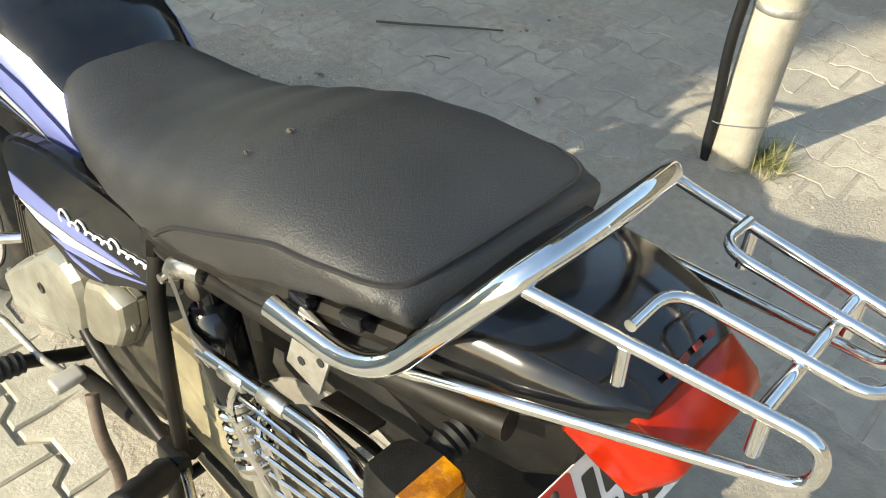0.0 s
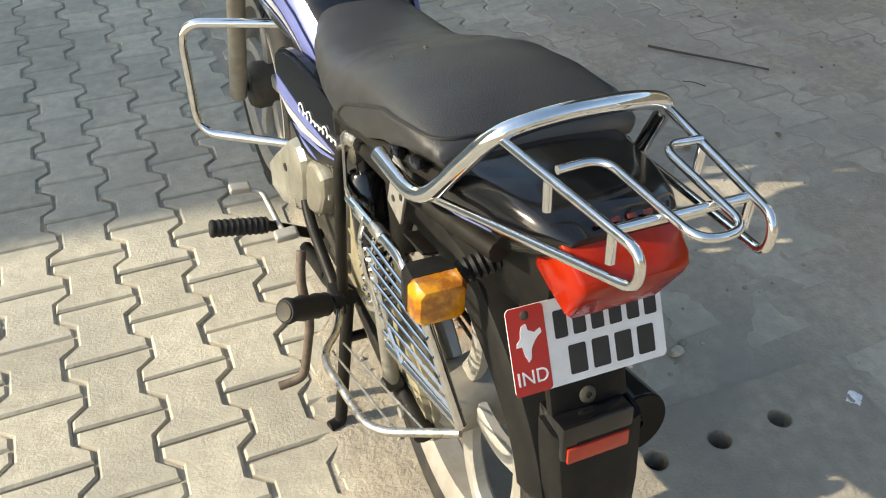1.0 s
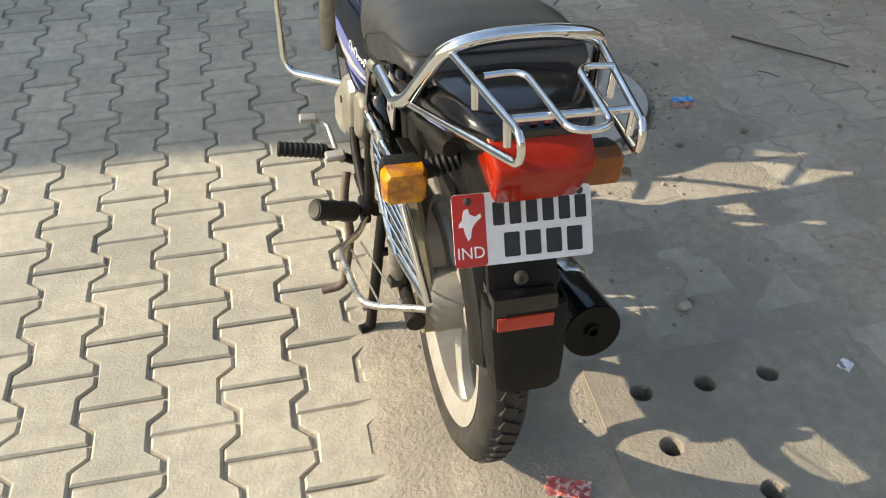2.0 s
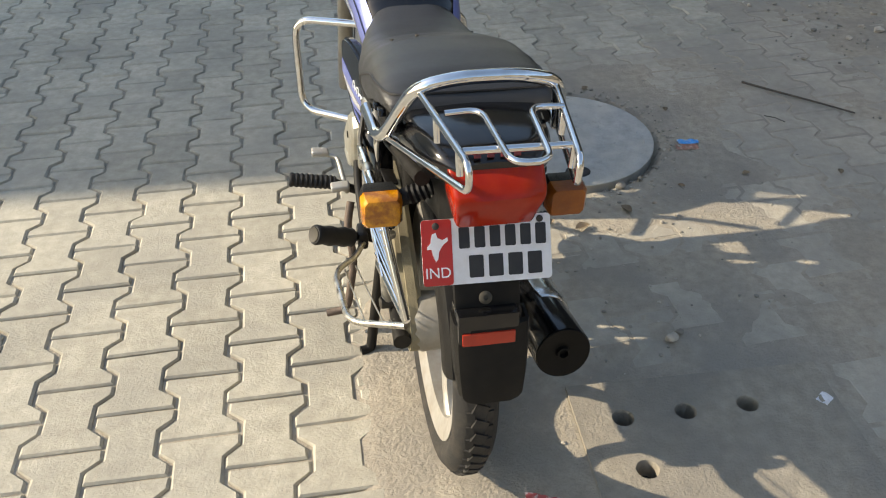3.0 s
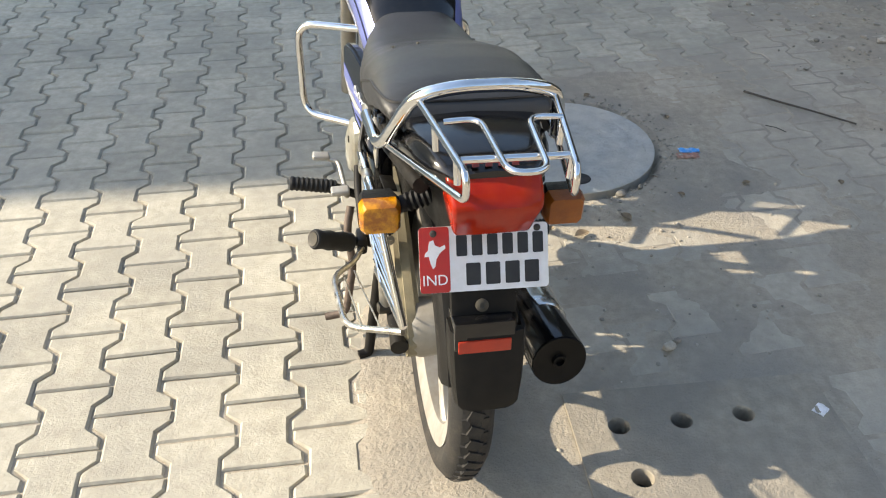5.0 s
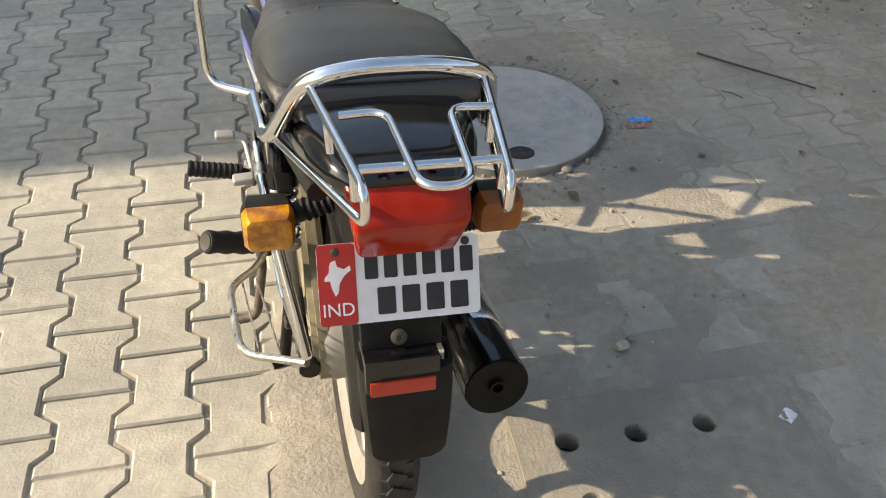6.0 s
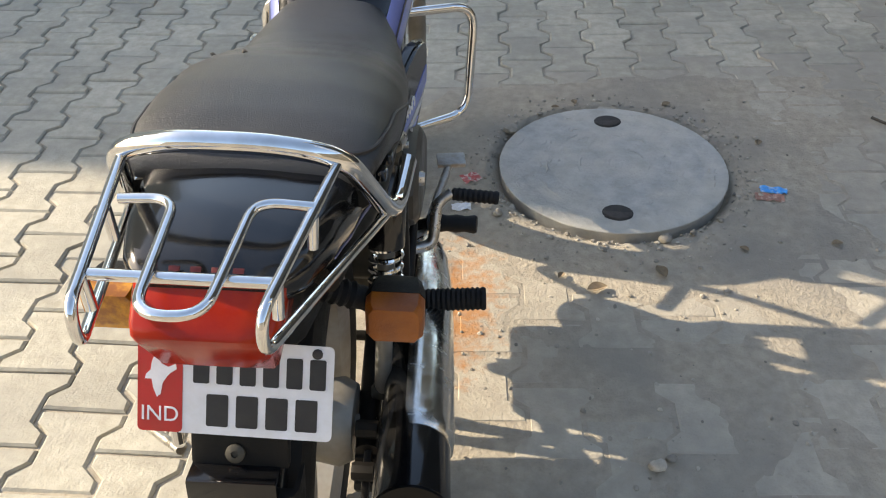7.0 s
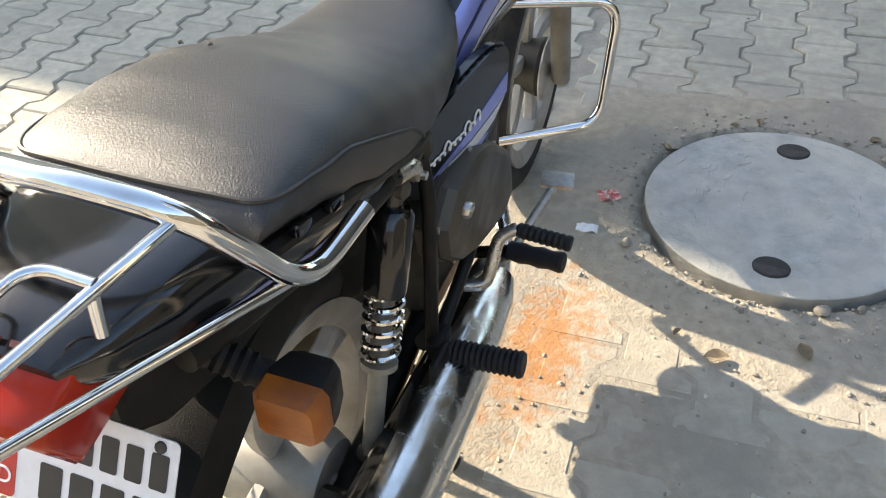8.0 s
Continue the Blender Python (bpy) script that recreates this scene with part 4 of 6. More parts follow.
# tail light
bm = B()
prof = [(-0.385, 0.768), (-0.418, 0.755), (-0.450, 0.746), (-0.457, 0.748), (-0.481, 0.796), (-0.484, 0.807), (-0.478, 0.817), (-0.440, 0.840), (-0.428, 0.844), (-0.395, 0.838)]
pc = (-0.43, 0.80)
rings = []
for x, sc in ((-0.070, 0.86), (-0.068, 0.94), (-0.063, 1.0), (-0.03, 1.01), (0.03, 1.01), (0.063, 1.0), (0.068, 0.94), (0.070, 0.86)):
    rings.append([V(x * (0.85 + 0.15 * (z - 0.757) / 0.087), pc[0] + (y - pc[0]) * sc, pc[1] + (z - pc[1]) * sc) for y, z in prof])
loft(bm, rings)
tail = part("tail_light", bm, RED_LENS, moto, "red plastic tail light lens")
bm = B()
box(bm, (0, -0.4785, 0.8085), (0.116, 0.004, 0.004), 0.0015)
part("lens_ridge", bm, RED_LENS, tail)
bm = B()
box(bm, (0, -0.40, 0.780), (0.115, 0.02, 0.06), 0.01)
part("lamp_base", bm, BLACK_PLASTIC, tail)

# number plate: two rows of plain bars
plate_c = V(0.0, -0.4245, 0.6805)
plate_up = V(0.0, 0.049, 0.084).normalized()
plate_m = Matrix.Translation(plate_c) @ Matrix((V(1, 0, 0), plate_up, V(1, 0, 0).cross(plate_up))).transposed().to_4x4() @ pose(0, 0, 0, 0, 0, -1.0)


def rounded(w, h, r, n=4, x0=0.0, y0=0.0):
    pts = []
    for cx, cy, a0 in ((w / 2 - r, h / 2 - r, 0), (-w / 2 + r, h / 2 - r, 90), (-w / 2 + r, -h / 2 + r, 180), (w / 2 - r, -h / 2 + r, 270)):
        for k in range(n + 1):
            a = radians(a0 + 90 * k / n)
            pts.append((x0 + cx + r * math.cos(a), y0 + cy + r * math.sin(a)))
    return pts


bm = B()
slab(bm, rounded(0.200, 0.1, 0.006), 0.0015, plate_m)
plate = part("number_plate", bm, PLATE_WHITE, moto, "white registration plate with a red end panel and plain dark bars")
bm = B()
slab(bm, rounded(0.046, 0.0995, 0.005, x0=-0.077), 0.0007, plate_m @ pose(0, 0, 0.0015))
part("red_panel", bm, PLATE_RED, plate)
for k in range(6):
    bm = B()
    slab(bm, rounded(0.0165, 0.032, 0.002, 2, -0.035 + 0.0238 * k, 0.020), 0.0006, plate_m @ pose(0, 0, 0.0016))
    part("plain_bar", bm, PLATE_BLACK, plate, "dark bar", smooth=False)
for k in range(4):
    bm = B()
    slab(bm, rounded(0.0225, 0.034, 0.002, 2, -0.018 + 0.0305 * k, -0.024), 0.0006, plate_m @ pose(0, 0, 0.0016))
    part("plain_bar", bm, PLATE_BLACK, plate, "dark bar", smooth=False)
bm = B()
slab(bm, [(-0.006, 0.030), (0.000, 0.032), (0.002, 0.024), (0.010, 0.020), (0.018, 0.024), (0.019, 0.018), (0.013, 0.014), (0.009, 0.010), (0.004, 0.002), (0.002, -0.010), (-0.002, -0.014), (-0.006, -0.004), (-0.008, 0.006), (-0.015, 0.006), (-0.014, 0.011), (-0.009, 0.016), (-0.008, 0.024)],
     0.0006, plate_m @ pose(-0.078, 0, 0.0023) @ Matrix.Diagonal((0.95, 0.95, 1, 1)))
part("map_shape", bm, WHITE_DECAL, plate, "white silhouette on the red panel", smooth=False)
txt = bpy.data.curves.new("ind", "FONT")
txt.body, txt.size, txt.align_x, txt.extrude = "IND", 0.0225, "CENTER", 0.0003
tob = bpy.data.objects.new("ind", txt)
scene.collection.objects.link(tob)
me = bpy.data.meshes.new_from_object(tob)
bpy.data.objects.remove(tob)
me.transform(plate_m @ pose(-0.077, -0.038, 0.0025))
me.materials.append(WHITE_DECAL)
letters = new("letters", me)
letters.parent = plate
letters["label"] = "white letters IND"
for x, y in ((-0.078, 0.040), (0.083, 0.042)):
    bm = B()
    p = plate_m @ V(x, y, 0.001)
    lathe(bm, [(0.0055, 0), (0.0055, 0.002), (0.004, 0.003), (0.001, 0.003)], p, plate_m.to_3x3() @ V(0, 0, 1), 10)
    part("plate_screw", bm, SLOT_PLUG, plate)

# bracket, reflector and mud flap under the plate
bm = B()
box(bm, (0, -0.425, 0.640), (0.105, 0.014, 0.115), 0.006, pose(0, 0, 0, -24, 0, 0))
brk = part("plate_bracket", bm, BLACK_PLASTIC, moto)
bm = B()
lathe(bm, [(0.0105, 0), (0.0105, 0.004), (0.008, 0.0055), (0.004, 0.006), (0.004, 0.003), (0.001, 0.003)], V(-0.004, -0.447, 0.606), (0, -0.87, 0.5), 16)
part("bracket_bolt", bm, ENGINE_DARK, brk)
bm = B()
box(bm, (-0.004, -0.455, 0.568), (0.096, 0.056, 0.050), 0.004, pose(0, 0, 0, -8, 0, 0))
refl = part("rear_reflector", bm, BLACK_PAINT, moto, "black box with a red reflector")
bm = B()
box(bm, (-0.004, -0.4855, 0.556), (0.084, 0.006, 0.022), 0.002, pose(0, 0, 0, -8, 0, 0))
part("reflector_face", bm, REFLECTOR, refl)
bm = B()
rings = []
for i in range(26):
    f = i / 25
    ang = radians(62 + 96 * f)
    r = 0.345 + 0.022 * smooth(0.55, 1.0, f)
    o = V(0, -0.13 + r * math.cos(ang), 0.318 + r * math.sin(ang))
    d = V(0, math.cos(ang), math.sin(ang))
    hw = 0.058 + 0.004 * f
    ring = []
    for x, q in ((-1, -0.055), (-1, -0.02), (-0.86, -0.004), (-0.5, 0.002), (0, 0.004), (0.5, 0.002), (0.86, -0.004), (1, -0.02), (1, -0.055), (0.93, -0.055), (0.92, -0.022), (0.5, -0.004), (0, -0.002), (-0.5, -0.004), (-0.92, -0.022), (-0.93, -0.055)):
        ring.append(o + V(hw * x, 0, 0) + d * q)
    rings.append(ring)
loft(bm, rings)
part("rear_fender", bm, BLACK_PLASTIC, moto, "dusty black plastic rear fender")
bm = B()
rings = []
for f, v, w, hw in ((0, -0.478, 0.575, 0.060), (0.25, -0.487, 0.535, 0.060), (0.6, -0.500, 0.485, 0.057), (0.9, -0.507, 0.450, 0.053), (1.0, -0.508, 0.441, 0.046)):
    rings.append([V(0.004 + hw * x, v + y, w) for x, y in ((-1, 0.045), (-1, 0.012), (-0.92, 0.002), (-0.6, -0.004), (0.6, -0.004), (0.92, 0.002), (1, 0.012), (1, 0.045), (0.94, 0.045), (0.9, 0.012), (-0.9, 0.012), (-0.94, 0.045))])
loft(bm, rings)
part("mud_flap", bm, BLACK_PLASTIC, moto, "black plastic mud flap")


def make_indicator(name, c, s, rear, parent, lens_mat, stalk_from):
    """A boxy turn signal on a ribbed rubber stalk."""
    ind = thing(name)
    ind.parent = parent
    ind["label"] = "black turn signal with an amber lens" if rear else "black front turn signal seen from behind"
    bm = B()
    rings = []
    g = 1.0 if rear else 0.80
    for y, a, h in ((0.030, 0.018 * g, 0.016 * g), (0.020, 0.027 * g, 0.023 * g), (0.0, 0.032 * g, 0.027 * g), (-0.012, 0.033 * g, 0.028 * g)):
        rings.append([c + V(x * a, (y if rear else -y), z * h) for x, z in ((-1, -0.7), (-0.8, -1), (0.8, -1), (1, -0.7), (1, 0.7), (0.8, 1), (-0.8, 1), (-1, 0.7))])
    loft(bm, rings)
    part("housing", bm, BLACK_PLASTIC, ind)
    bm = B()
    rings = []
    for y, a, h in ((-0.012, 0.0325 * g, 0.0275 * g), (-0.030, 0.0315 * g, 0.0265 * g), (-0.037, 0.027 * g, 0.023 * g), (-0.039, 0.018 * g, 0.016 * g)):
        rings.append([c + V(x * a, (y if rear else -y), z * h) for x, z in ((-1, -0.7), (-0.8, -1), (0.8, -1), (1, -0.7), (1, 0.7), (0.8, 1), (-0.8, 1), (-1, 0.7))])
    loft(bm, rings)
    part("lens", bm, lens_mat, ind)
    bm = B()
    a, b = Vector(stalk_from), c + V(-s * 0.028, 0.004 if rear else -0.004, 0)
    pts, rad = [], []
    for i in range(17):
        f = i / 16
        pts.append(a + (b - a) * f)
        rad.append(0.0135 + 0.003 * (i % 2) * (1 if f < 0.75 else 0.3) if rear else 0.0095 + 0.002 * (f < 0.3))
    tube(bm, pts, rad, 12)
    part("stalk", bm, RUBBER, ind, "ribbed rubber stalk" if rear else "short rubber stalk")


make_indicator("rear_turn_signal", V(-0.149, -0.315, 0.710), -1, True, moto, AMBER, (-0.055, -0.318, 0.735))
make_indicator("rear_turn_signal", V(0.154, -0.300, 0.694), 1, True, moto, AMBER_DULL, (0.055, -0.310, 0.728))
make_indicator("front_turn_signal", V(-0.220, 0.775, 0.832), -1, False, moto, AMBER_DULL, (-0.10, 0.79, 0.832))
make_indicator("front_turn_signal", V(0.188, 0.775, 0.815), 1, False, moto, AMBER_DULL, (0.09, 0.79, 0.825))

# grab rail and carrier
RAIL = [(-0.149, -0.153, 0.792), (-0.141, -0.262, 0.786), (-0.101, -0.345, 0.914), (-0.042, -0.360, 0.934), (0.050, -0.360, 0.934), (0.112, -0.345, 0.914), (0.149, -0.262, 0.786), (0.156, -0.158, 0.792)]
bm = B()
tube(bm, fillet(RAIL, 0.045, 7), 0.0105, 18, caps=True)
rail = part("grab_rail", bm, CHROME, moto, "thick chrome tube grab rail behind the seat")
for s in (-1,):
    bm = B()
    box(bm, (s * 0.138, -0.190, 0.760), (0.004, 0.044, 0.080), 0.001, pose(0, 0, 0, 14, 0, 0))
    bp = part("rail_bracket", bm, STEEL, rail, "grey steel bracket plate")
    bm = B()
    for dv, dw in ((0.010, -0.018), (-0.014, -0.002)):
        lathe(bm, [(0.0045, 0), (0.0045, 0.0008), (0.001, 0.0008)], V(s * 0.1405, -0.190 + dv, 0.760 + dw), (s, 0, 0), 10)
    part("bracket_slot", bm, PLATE_BLACK, bp)
CX = 0.012
for s in (-1, 1):
    bm = B()
    o = CX * (1 if s > 0 else 1)
    tube(bm, fillet([V(s * 0.100 + 0.5 * o, -0.350, 0.909), V(s * 0.072 + 0.5 * o, -0.552, 0.906), V(s * 0.071 + 0.5 * o, -0.556, 0.868), V(s * 0.141 + 0.006, -0.258, 0.797)], 0.022, 7), 0.0051, 12)
    part("carrier_loop", bm, CHROME, rail, "slim chrome side loop of the carrier")
    for v in (-0.425, -0.515):
        bm = B()
        x = s * (0.100 + (0.071 - 0.100) * (-0.352 - v) / 0.205) + 0.5 * o
        tube(bm, [V(x, v, 0.905), V(x - s * 0.002, v - 0.002, 0.872)], 0.0052, 10)
        part("carrier_stub", bm, CHROME, rail)
bm = B()
tube(bm, fillet([V(-0.084 + CX, -0.420, 0.911), V(-0.034 + CX, -0.420, 0.914), V(-0.026 + CX, -0.562, 0.911), V(0.026 + CX, -0.562, 0.911), V(0.034 + CX, -0.420, 0.914), V(0.084 + CX, -0.420, 0.911)], 0.024, 7), 0.0046, 12)
part("carrier_hoop", bm, CHROME, rail)
bm = B()
tube(bm, [V(-0.073 + 0.6 * CX, -0.512, 0.904), V(0.075 + 0.6 * CX, -0.512, 0.903)], 0.0052, 10)
part("carrier_crossbar", bm, CHROME, rail)

# rear shock absorbers
for s in (-1, 1):
    sh = thing("shock_absorber")
    sh.parent = moto
    a, b = V(s * 0.112, -0.115, 0.340), V(s * 0.117, -0.008, 0.690)
    d = (b - a).normalized()
    bm = B()
    lathe(bm, [(0.010, 0), (0.013, 0.005), (0.013, 0.132), (0.020, 0.135), (0.024, 0.138), (0.024, 0.146), (0.013, 0.147), (0.013, 0.24)], a, d, 18)
    part("damper_body", bm, FORK_GREY, sh)
    bm = B()
    lathe(bm, [(0.026, 0.243), (0.027, 0.248), (0.027, 0.345), (0.022, 0.352), (0.012, 0.353), (0.012, 0.38)], a, d, 20)
    part("shock_cover", bm, BLACK_PAINT, sh, "black shock absorber cover")
    bm = B()
    m = Matrix.Translation(a) @ frame_of(d)
    tube(bm, [m @ V(0.0225 * math.cos(t * 0.42), 0.0225 * math.sin(t * 0.42), 0.148 + 0.096 * t / 85) for t in range(86)], 0.0041, 7)
    part("coil_spring", bm, CHROME, sh, "chrome coil spring")
    for e in (a, b + d * 0.01):
        bm = B()
        lathe(bm, [(0.008, -0.018), (0.013, -0.014), (0.013, 0.014), (0.008, 0.018)], e, (1, 0, 0), 16)
        part("shock_eye", bm, ENGINE_DARK, sh)

# handlebar, instruments, headlamp, forks
BAR = [V(-0.352, 0.525, 0.990), V(-0.215, 0.695, 0.988), V(-0.165, 0.745, 0.972), V(-0.106, 0.752, 0.902), V(0.078, 0.752, 0.898), V(0.136, 0.745, 0.964), V(0.184, 0.695, 0.975), V(0.318, 0.525, 0.962)]
bm = B()
tube(bm, fillet(BAR, 0.035, 6), 0.0112, 14)
bars = part("handlebar", bm, CHROME, moto, "chrome handlebar with black rubber grips")
for s in (-1, 1):
    a, b = (V(-0.236, 0.669, 0.9884), V(-0.358, 0.518, 0.990)) if s < 0 else (V(0.206, 0.667, 0.9729), V(0.324, 0.518, 0.9615))
    d = (b - a).normalized()
    L = (b - a).length
    prof = [(0.0115, 0), (0.020, 0.001), (0.020, 0.006)]
    for k in range(28):
        h = 0.008 + (L - 0.016) * k / 27
        prof.append((0.0158 if k % 2 else 0.0148, h))
    prof += [(0.0175, L - 0.005), (0.0165, L), (0.002, L + 0.001)]
    bm = B()
    lathe(bm, prof, a, d, 18)
    grip = part("grip", bm, RUBBER, bars, "ribbed black rubber grip")
    bm = B()
    lathe(bm, [(0.013, 0), (0.013, 0.003), (0.009, 0.004), (0.001, 0.004)], b + d * 0.0005, d, 14)
    part("bar_end", bm, BLACK_PLASTIC, grip)
    o = a - d * 0.026
    rot = Matrix(((d.x, d.y, 0), (-d.y, d.x, 0), (0, 0, 1))).transposed().to_4x4()
    bm = B()
    box(bm, o + V(0, 0, 0.002), (0.050, 0.042, 0.046), 0.008, rot)
    sw = part("switch_block", bm, BLACK_PLASTIC, bars)
    bm = B()
    box(bm, o + V(0, -0.024, 0.008), (0.016, 0.008, 0.008), 0.002, rot)
    part("switch_button", bm, RUBBER, sw)
    bm = B()
    q = o - d * 0.036
    box(bm, q + V(0, 0.012, 0.004), (0.026, 0.034, 0.028), 0.006, rot)
    part("lever_mount", bm, BLACK_PLASTIC, bars)
    bm = B()
    lv = [q + V(0, 0.034, 0), q + d * 0.04 + V(s * 0.012, 0.045, -0.004), q + d * 0.11 + V(s * 0.016, 0.040, -0.012), q + d * 0.165 + V(s * 0.018, 0.048, -0.014)]
    tube(bm, fillet(lv, 0.02), 0.0055, 8)
    part("hand_lever", bm, STEEL, bars)
    bm = B()
    box(bm, (s * 0.030 - 0.014, 0.750, 0.908), (0.022, 0.036, 0.040), 0.008)
    part("bar_clamp", bm, CHROME_DULL, bars)
    bm = B()
    tube(bm, fillet([q + V(0, 0.03, 0), V(s * 0.15 - 0.012, 0.80, 0.955), V(s * 0.085 - 0.012, 0.83, 0.90), V(s * 0.05, 0.80, 0.81)], 0.05, 5), 0.0035, 7)
    part("control_cable", bm, RUBBER, bars)

face = V(0, -0.80, 0.60).normalized()
up = V(0, 0.60, 0.80)
im = Matrix.Translation((-0.008, 0.862, 0.969)) @ Matrix((V(1, 0, 0), up, V(1, 0, 0).cross(up))).transposed().to_4x4()
bm = B()
HOOD = rounded_outline([(-0.040, 0.055), (0.044, 0.055), (0.094, 0.044), (0.114, 0.020), (0.118, -0.008), (0.110, -0.036), (0.086, -0.066), (-0.072, -0.066), (-0.098, -0.036), (-0.108, -0.008), (-0.105, 0.020), (-0.088, 0.044)], 2)
rings = []
for z, k, dy in ((-0.075, 0.62, -0.012), (-0.050, 0.86, -0.006), (-0.010, 0.98, 0.0), (0.014, 1.0, 0.0), (0.018, 0.985, 0.0), (0.016, 0.955, 0.0), (0.000, 0.93, 0.0)):
    rings.append([im @ V(x * k, y * k + dy + (0.006 * max(0, y) / 0.055 if z > 0.01 else 0), z + (0.020 * max(0.0, y) / 0.055 if z > 0.005 else 0)) for x, y in HOOD])
loft(bm, rings)
dash = part("instrument_panel", bm, BLACK_PLASTIC, moto, "black instrument panel with two round dials", angle=50)
for s in (-1, 1):
    bm = B()
    o = im @ V(0.007 + s * 0.053, -0.004, 0.006)
    n = im.to_3x3() @ V(0, 0, 1)
    lathe(bm, [(0.045, -0.008), (0.0455, 0.004), (0.043, 0.006), (0.036, 0.001), (0.0355, -0.003)], o, n, 36)
    bez = part("dial_rim", bm, BLACK_PAINT, dash)
    bm = B()
    lathe(bm, [(0.0358, -0.004), (0.0358, 0.0012), (0.001, 0.0014)], o, n, 36)
    dial = part("dial", bm, DIAL, dash, "pale round dial with dark marks")
    bm = B()
    for k in range(11):
        a = radians(-40 + 26 * k)
        box(bm, im @ V(0.007 + s * 0.053 + 0.030 * math.cos(a), -0.004 + 0.030 * math.sin(a), 0.0078), (0.006, 0.0013, 0.0006), 0, im.to_3x3().to_4x4() @ pose(0, 0, 0, 0, 0, math.degrees(a)))
    part("dial_marks", bm, PLATE_BLACK, dial)
    bm = B()
    slab(bm, [(-0.033, -0.002), (-0.012, 0.001), (-0.006, 0.008), (0.006, 0.008), (0.012, 0.001), (0.033, -0.002), (0.030, -0.016), (0.018, -0.028), (0.0, -0.033), (-0.018, -0.028), (-0.030, -0.016)] if s > 0 else [(-0.014, 0.004), (0.014, 0.004), (0.014, 0.012), (-0.014, 0.012)],
         0.0006, im @ pose(0.007 + s * 0.053, -0.004, 0.0076))
    part("dial_window", bm, DIAL_BLUE if s > 0 else PLATE_BLACK, dial, smooth=False)
bm = B()
lathe(bm, [(0.010, 0), (0.010, 0.010), (0.007, 0.012), (0.001, 0.012)], im @ V(0, -0.032, 0.002), im.to_3x3() @ V(0, 0, 1), 14)
part("ignition_knob", bm, STEEL, dash)
bm = B()
rings = []
for v, sx, sy, w in ((0.84, 0.070, 0.080, 0.845), (0.88, 0.098, 0.122, 0.850), (0.94, 0.108, 0.132, 0.848), (1.00, 0.104, 0.112, 0.828), (1.045, 0.090, 0.092, 0.820), (1.055, 0.070, 0.070, 0.818)):
    rings.append([V(sx * math.cos(2 * math.pi * k / 28), v, w + sy * math.sin(2 * math.pi * k / 28)) for k in range(28)])
loft(bm, rings)
cow = part("headlamp_cowl", bm, BLACK_PAINT, moto, "black headlamp cowl")
bm = B()
lathe(bm, [(0.068, 0), (0.066, 0.010), (0.045, 0.020), (0.002, 0.024)], V(0, 1.052, 0.818), (0, 1, 0), 28)
part("headlamp_glass", bm, GLASSY, cow)
for s in (-1, 1):
    fk = thing("fork_leg")
    fk.parent = moto
    a, b = V(s * 0.092, 0.992, 0.290), V(s * 0.092, 0.800, 0.895)
    d = (b - a).normalized()
    bm = B()
    lathe(bm, [(0.012, 0), (0.021, 0.006), (0.022, 0.05), (0.0215, 0.34), (0.025, 0.345), (0.025, 0.37), (0.018, 0.375)], a, d, 20)
    part("fork_slider", bm, FORK_GREY, fk, "grey fork slider")
    bm = B()
    lathe(bm, [(0.0145, 0.36), (0.0145, 0.636)], a, d, 16)
    part("fork_tube", bm, CHROME_DULL, fk)
    bm = B()
    lathe(bm, [(0.026, 0.45), (0.028, 0.455), (0.028, 0.62), (0.024, 0.63)], a, d, 18)
    part("fork_shroud", bm, BLACK_PAINT, fk)
bm = B()
box(bm, (0, 0.795, 0.882), (0.215, 0.060, 0.022), 0.008, pose(0, 0, 0, -22, 0, 0))
box(bm, (0, 0.862, 0.740), (0.215, 0.060, 0.028), 0.008, pose(0, 0, 0, -22, 0, 0))
part("triple_clamp", bm, BLACK_FRAME, moto)
bm = B()
rings = []
for i in range(28):
    f = i / 27
    ang = radians(25 + 98 * f)
    r = 0.335
    o = FRONT + V(0, r * math.cos(ang), r * math.sin(ang))
    d = V(0, math.cos(ang), math.sin(ang))
    hw = 0.056 - 0.010 * smooth(0.8, 1, f) - 0.012 * smooth(0.2, 0, f)
    rings.append([o + V(hw * x, 0, 0) + d * q for x, q in ((-1, -0.045), (-0.95, -0.012), (-0.6, 0), (0, 0.005), (0.6, 0), (0.95, -0.012), (1, -0.045), (0.92, -0.045), (0.88, -0.014), (0.5, -0.004), (-0.5, -0.004), (-0.88, -0.014), (-0.92, -0.045))])
loft(bm, rings)
part("front_fender", bm, BLACK_PAINT, moto, "black front fender with a lilac stripe")

# leg guard
for s in (-1, 1):
    bm = B()
    tube(bm, fillet([V(s * 0.045, 0.700, 0.598), V(s * 0.238 - (0.010 if s > 0 else 0), 0.800, 0.585), V(s * 0.232 - (0.010 if s > 0 else 0), 0.765, 0.338), V(s * 0.055, 0.620, 0.352)], 0.055, 8), 0.0100, 14)
    part("leg_guard", bm, CHROME, moto, "chrome tube leg guard")

# frame
def frame_tube(name, pts, r=0.014, mat=BLACK_FRAME, rad=0.04, label=""):
    bm = B()
    tube(bm, fillet(pts, rad, 5), r, 10)
    return part(name, bm, mat, moto, label)


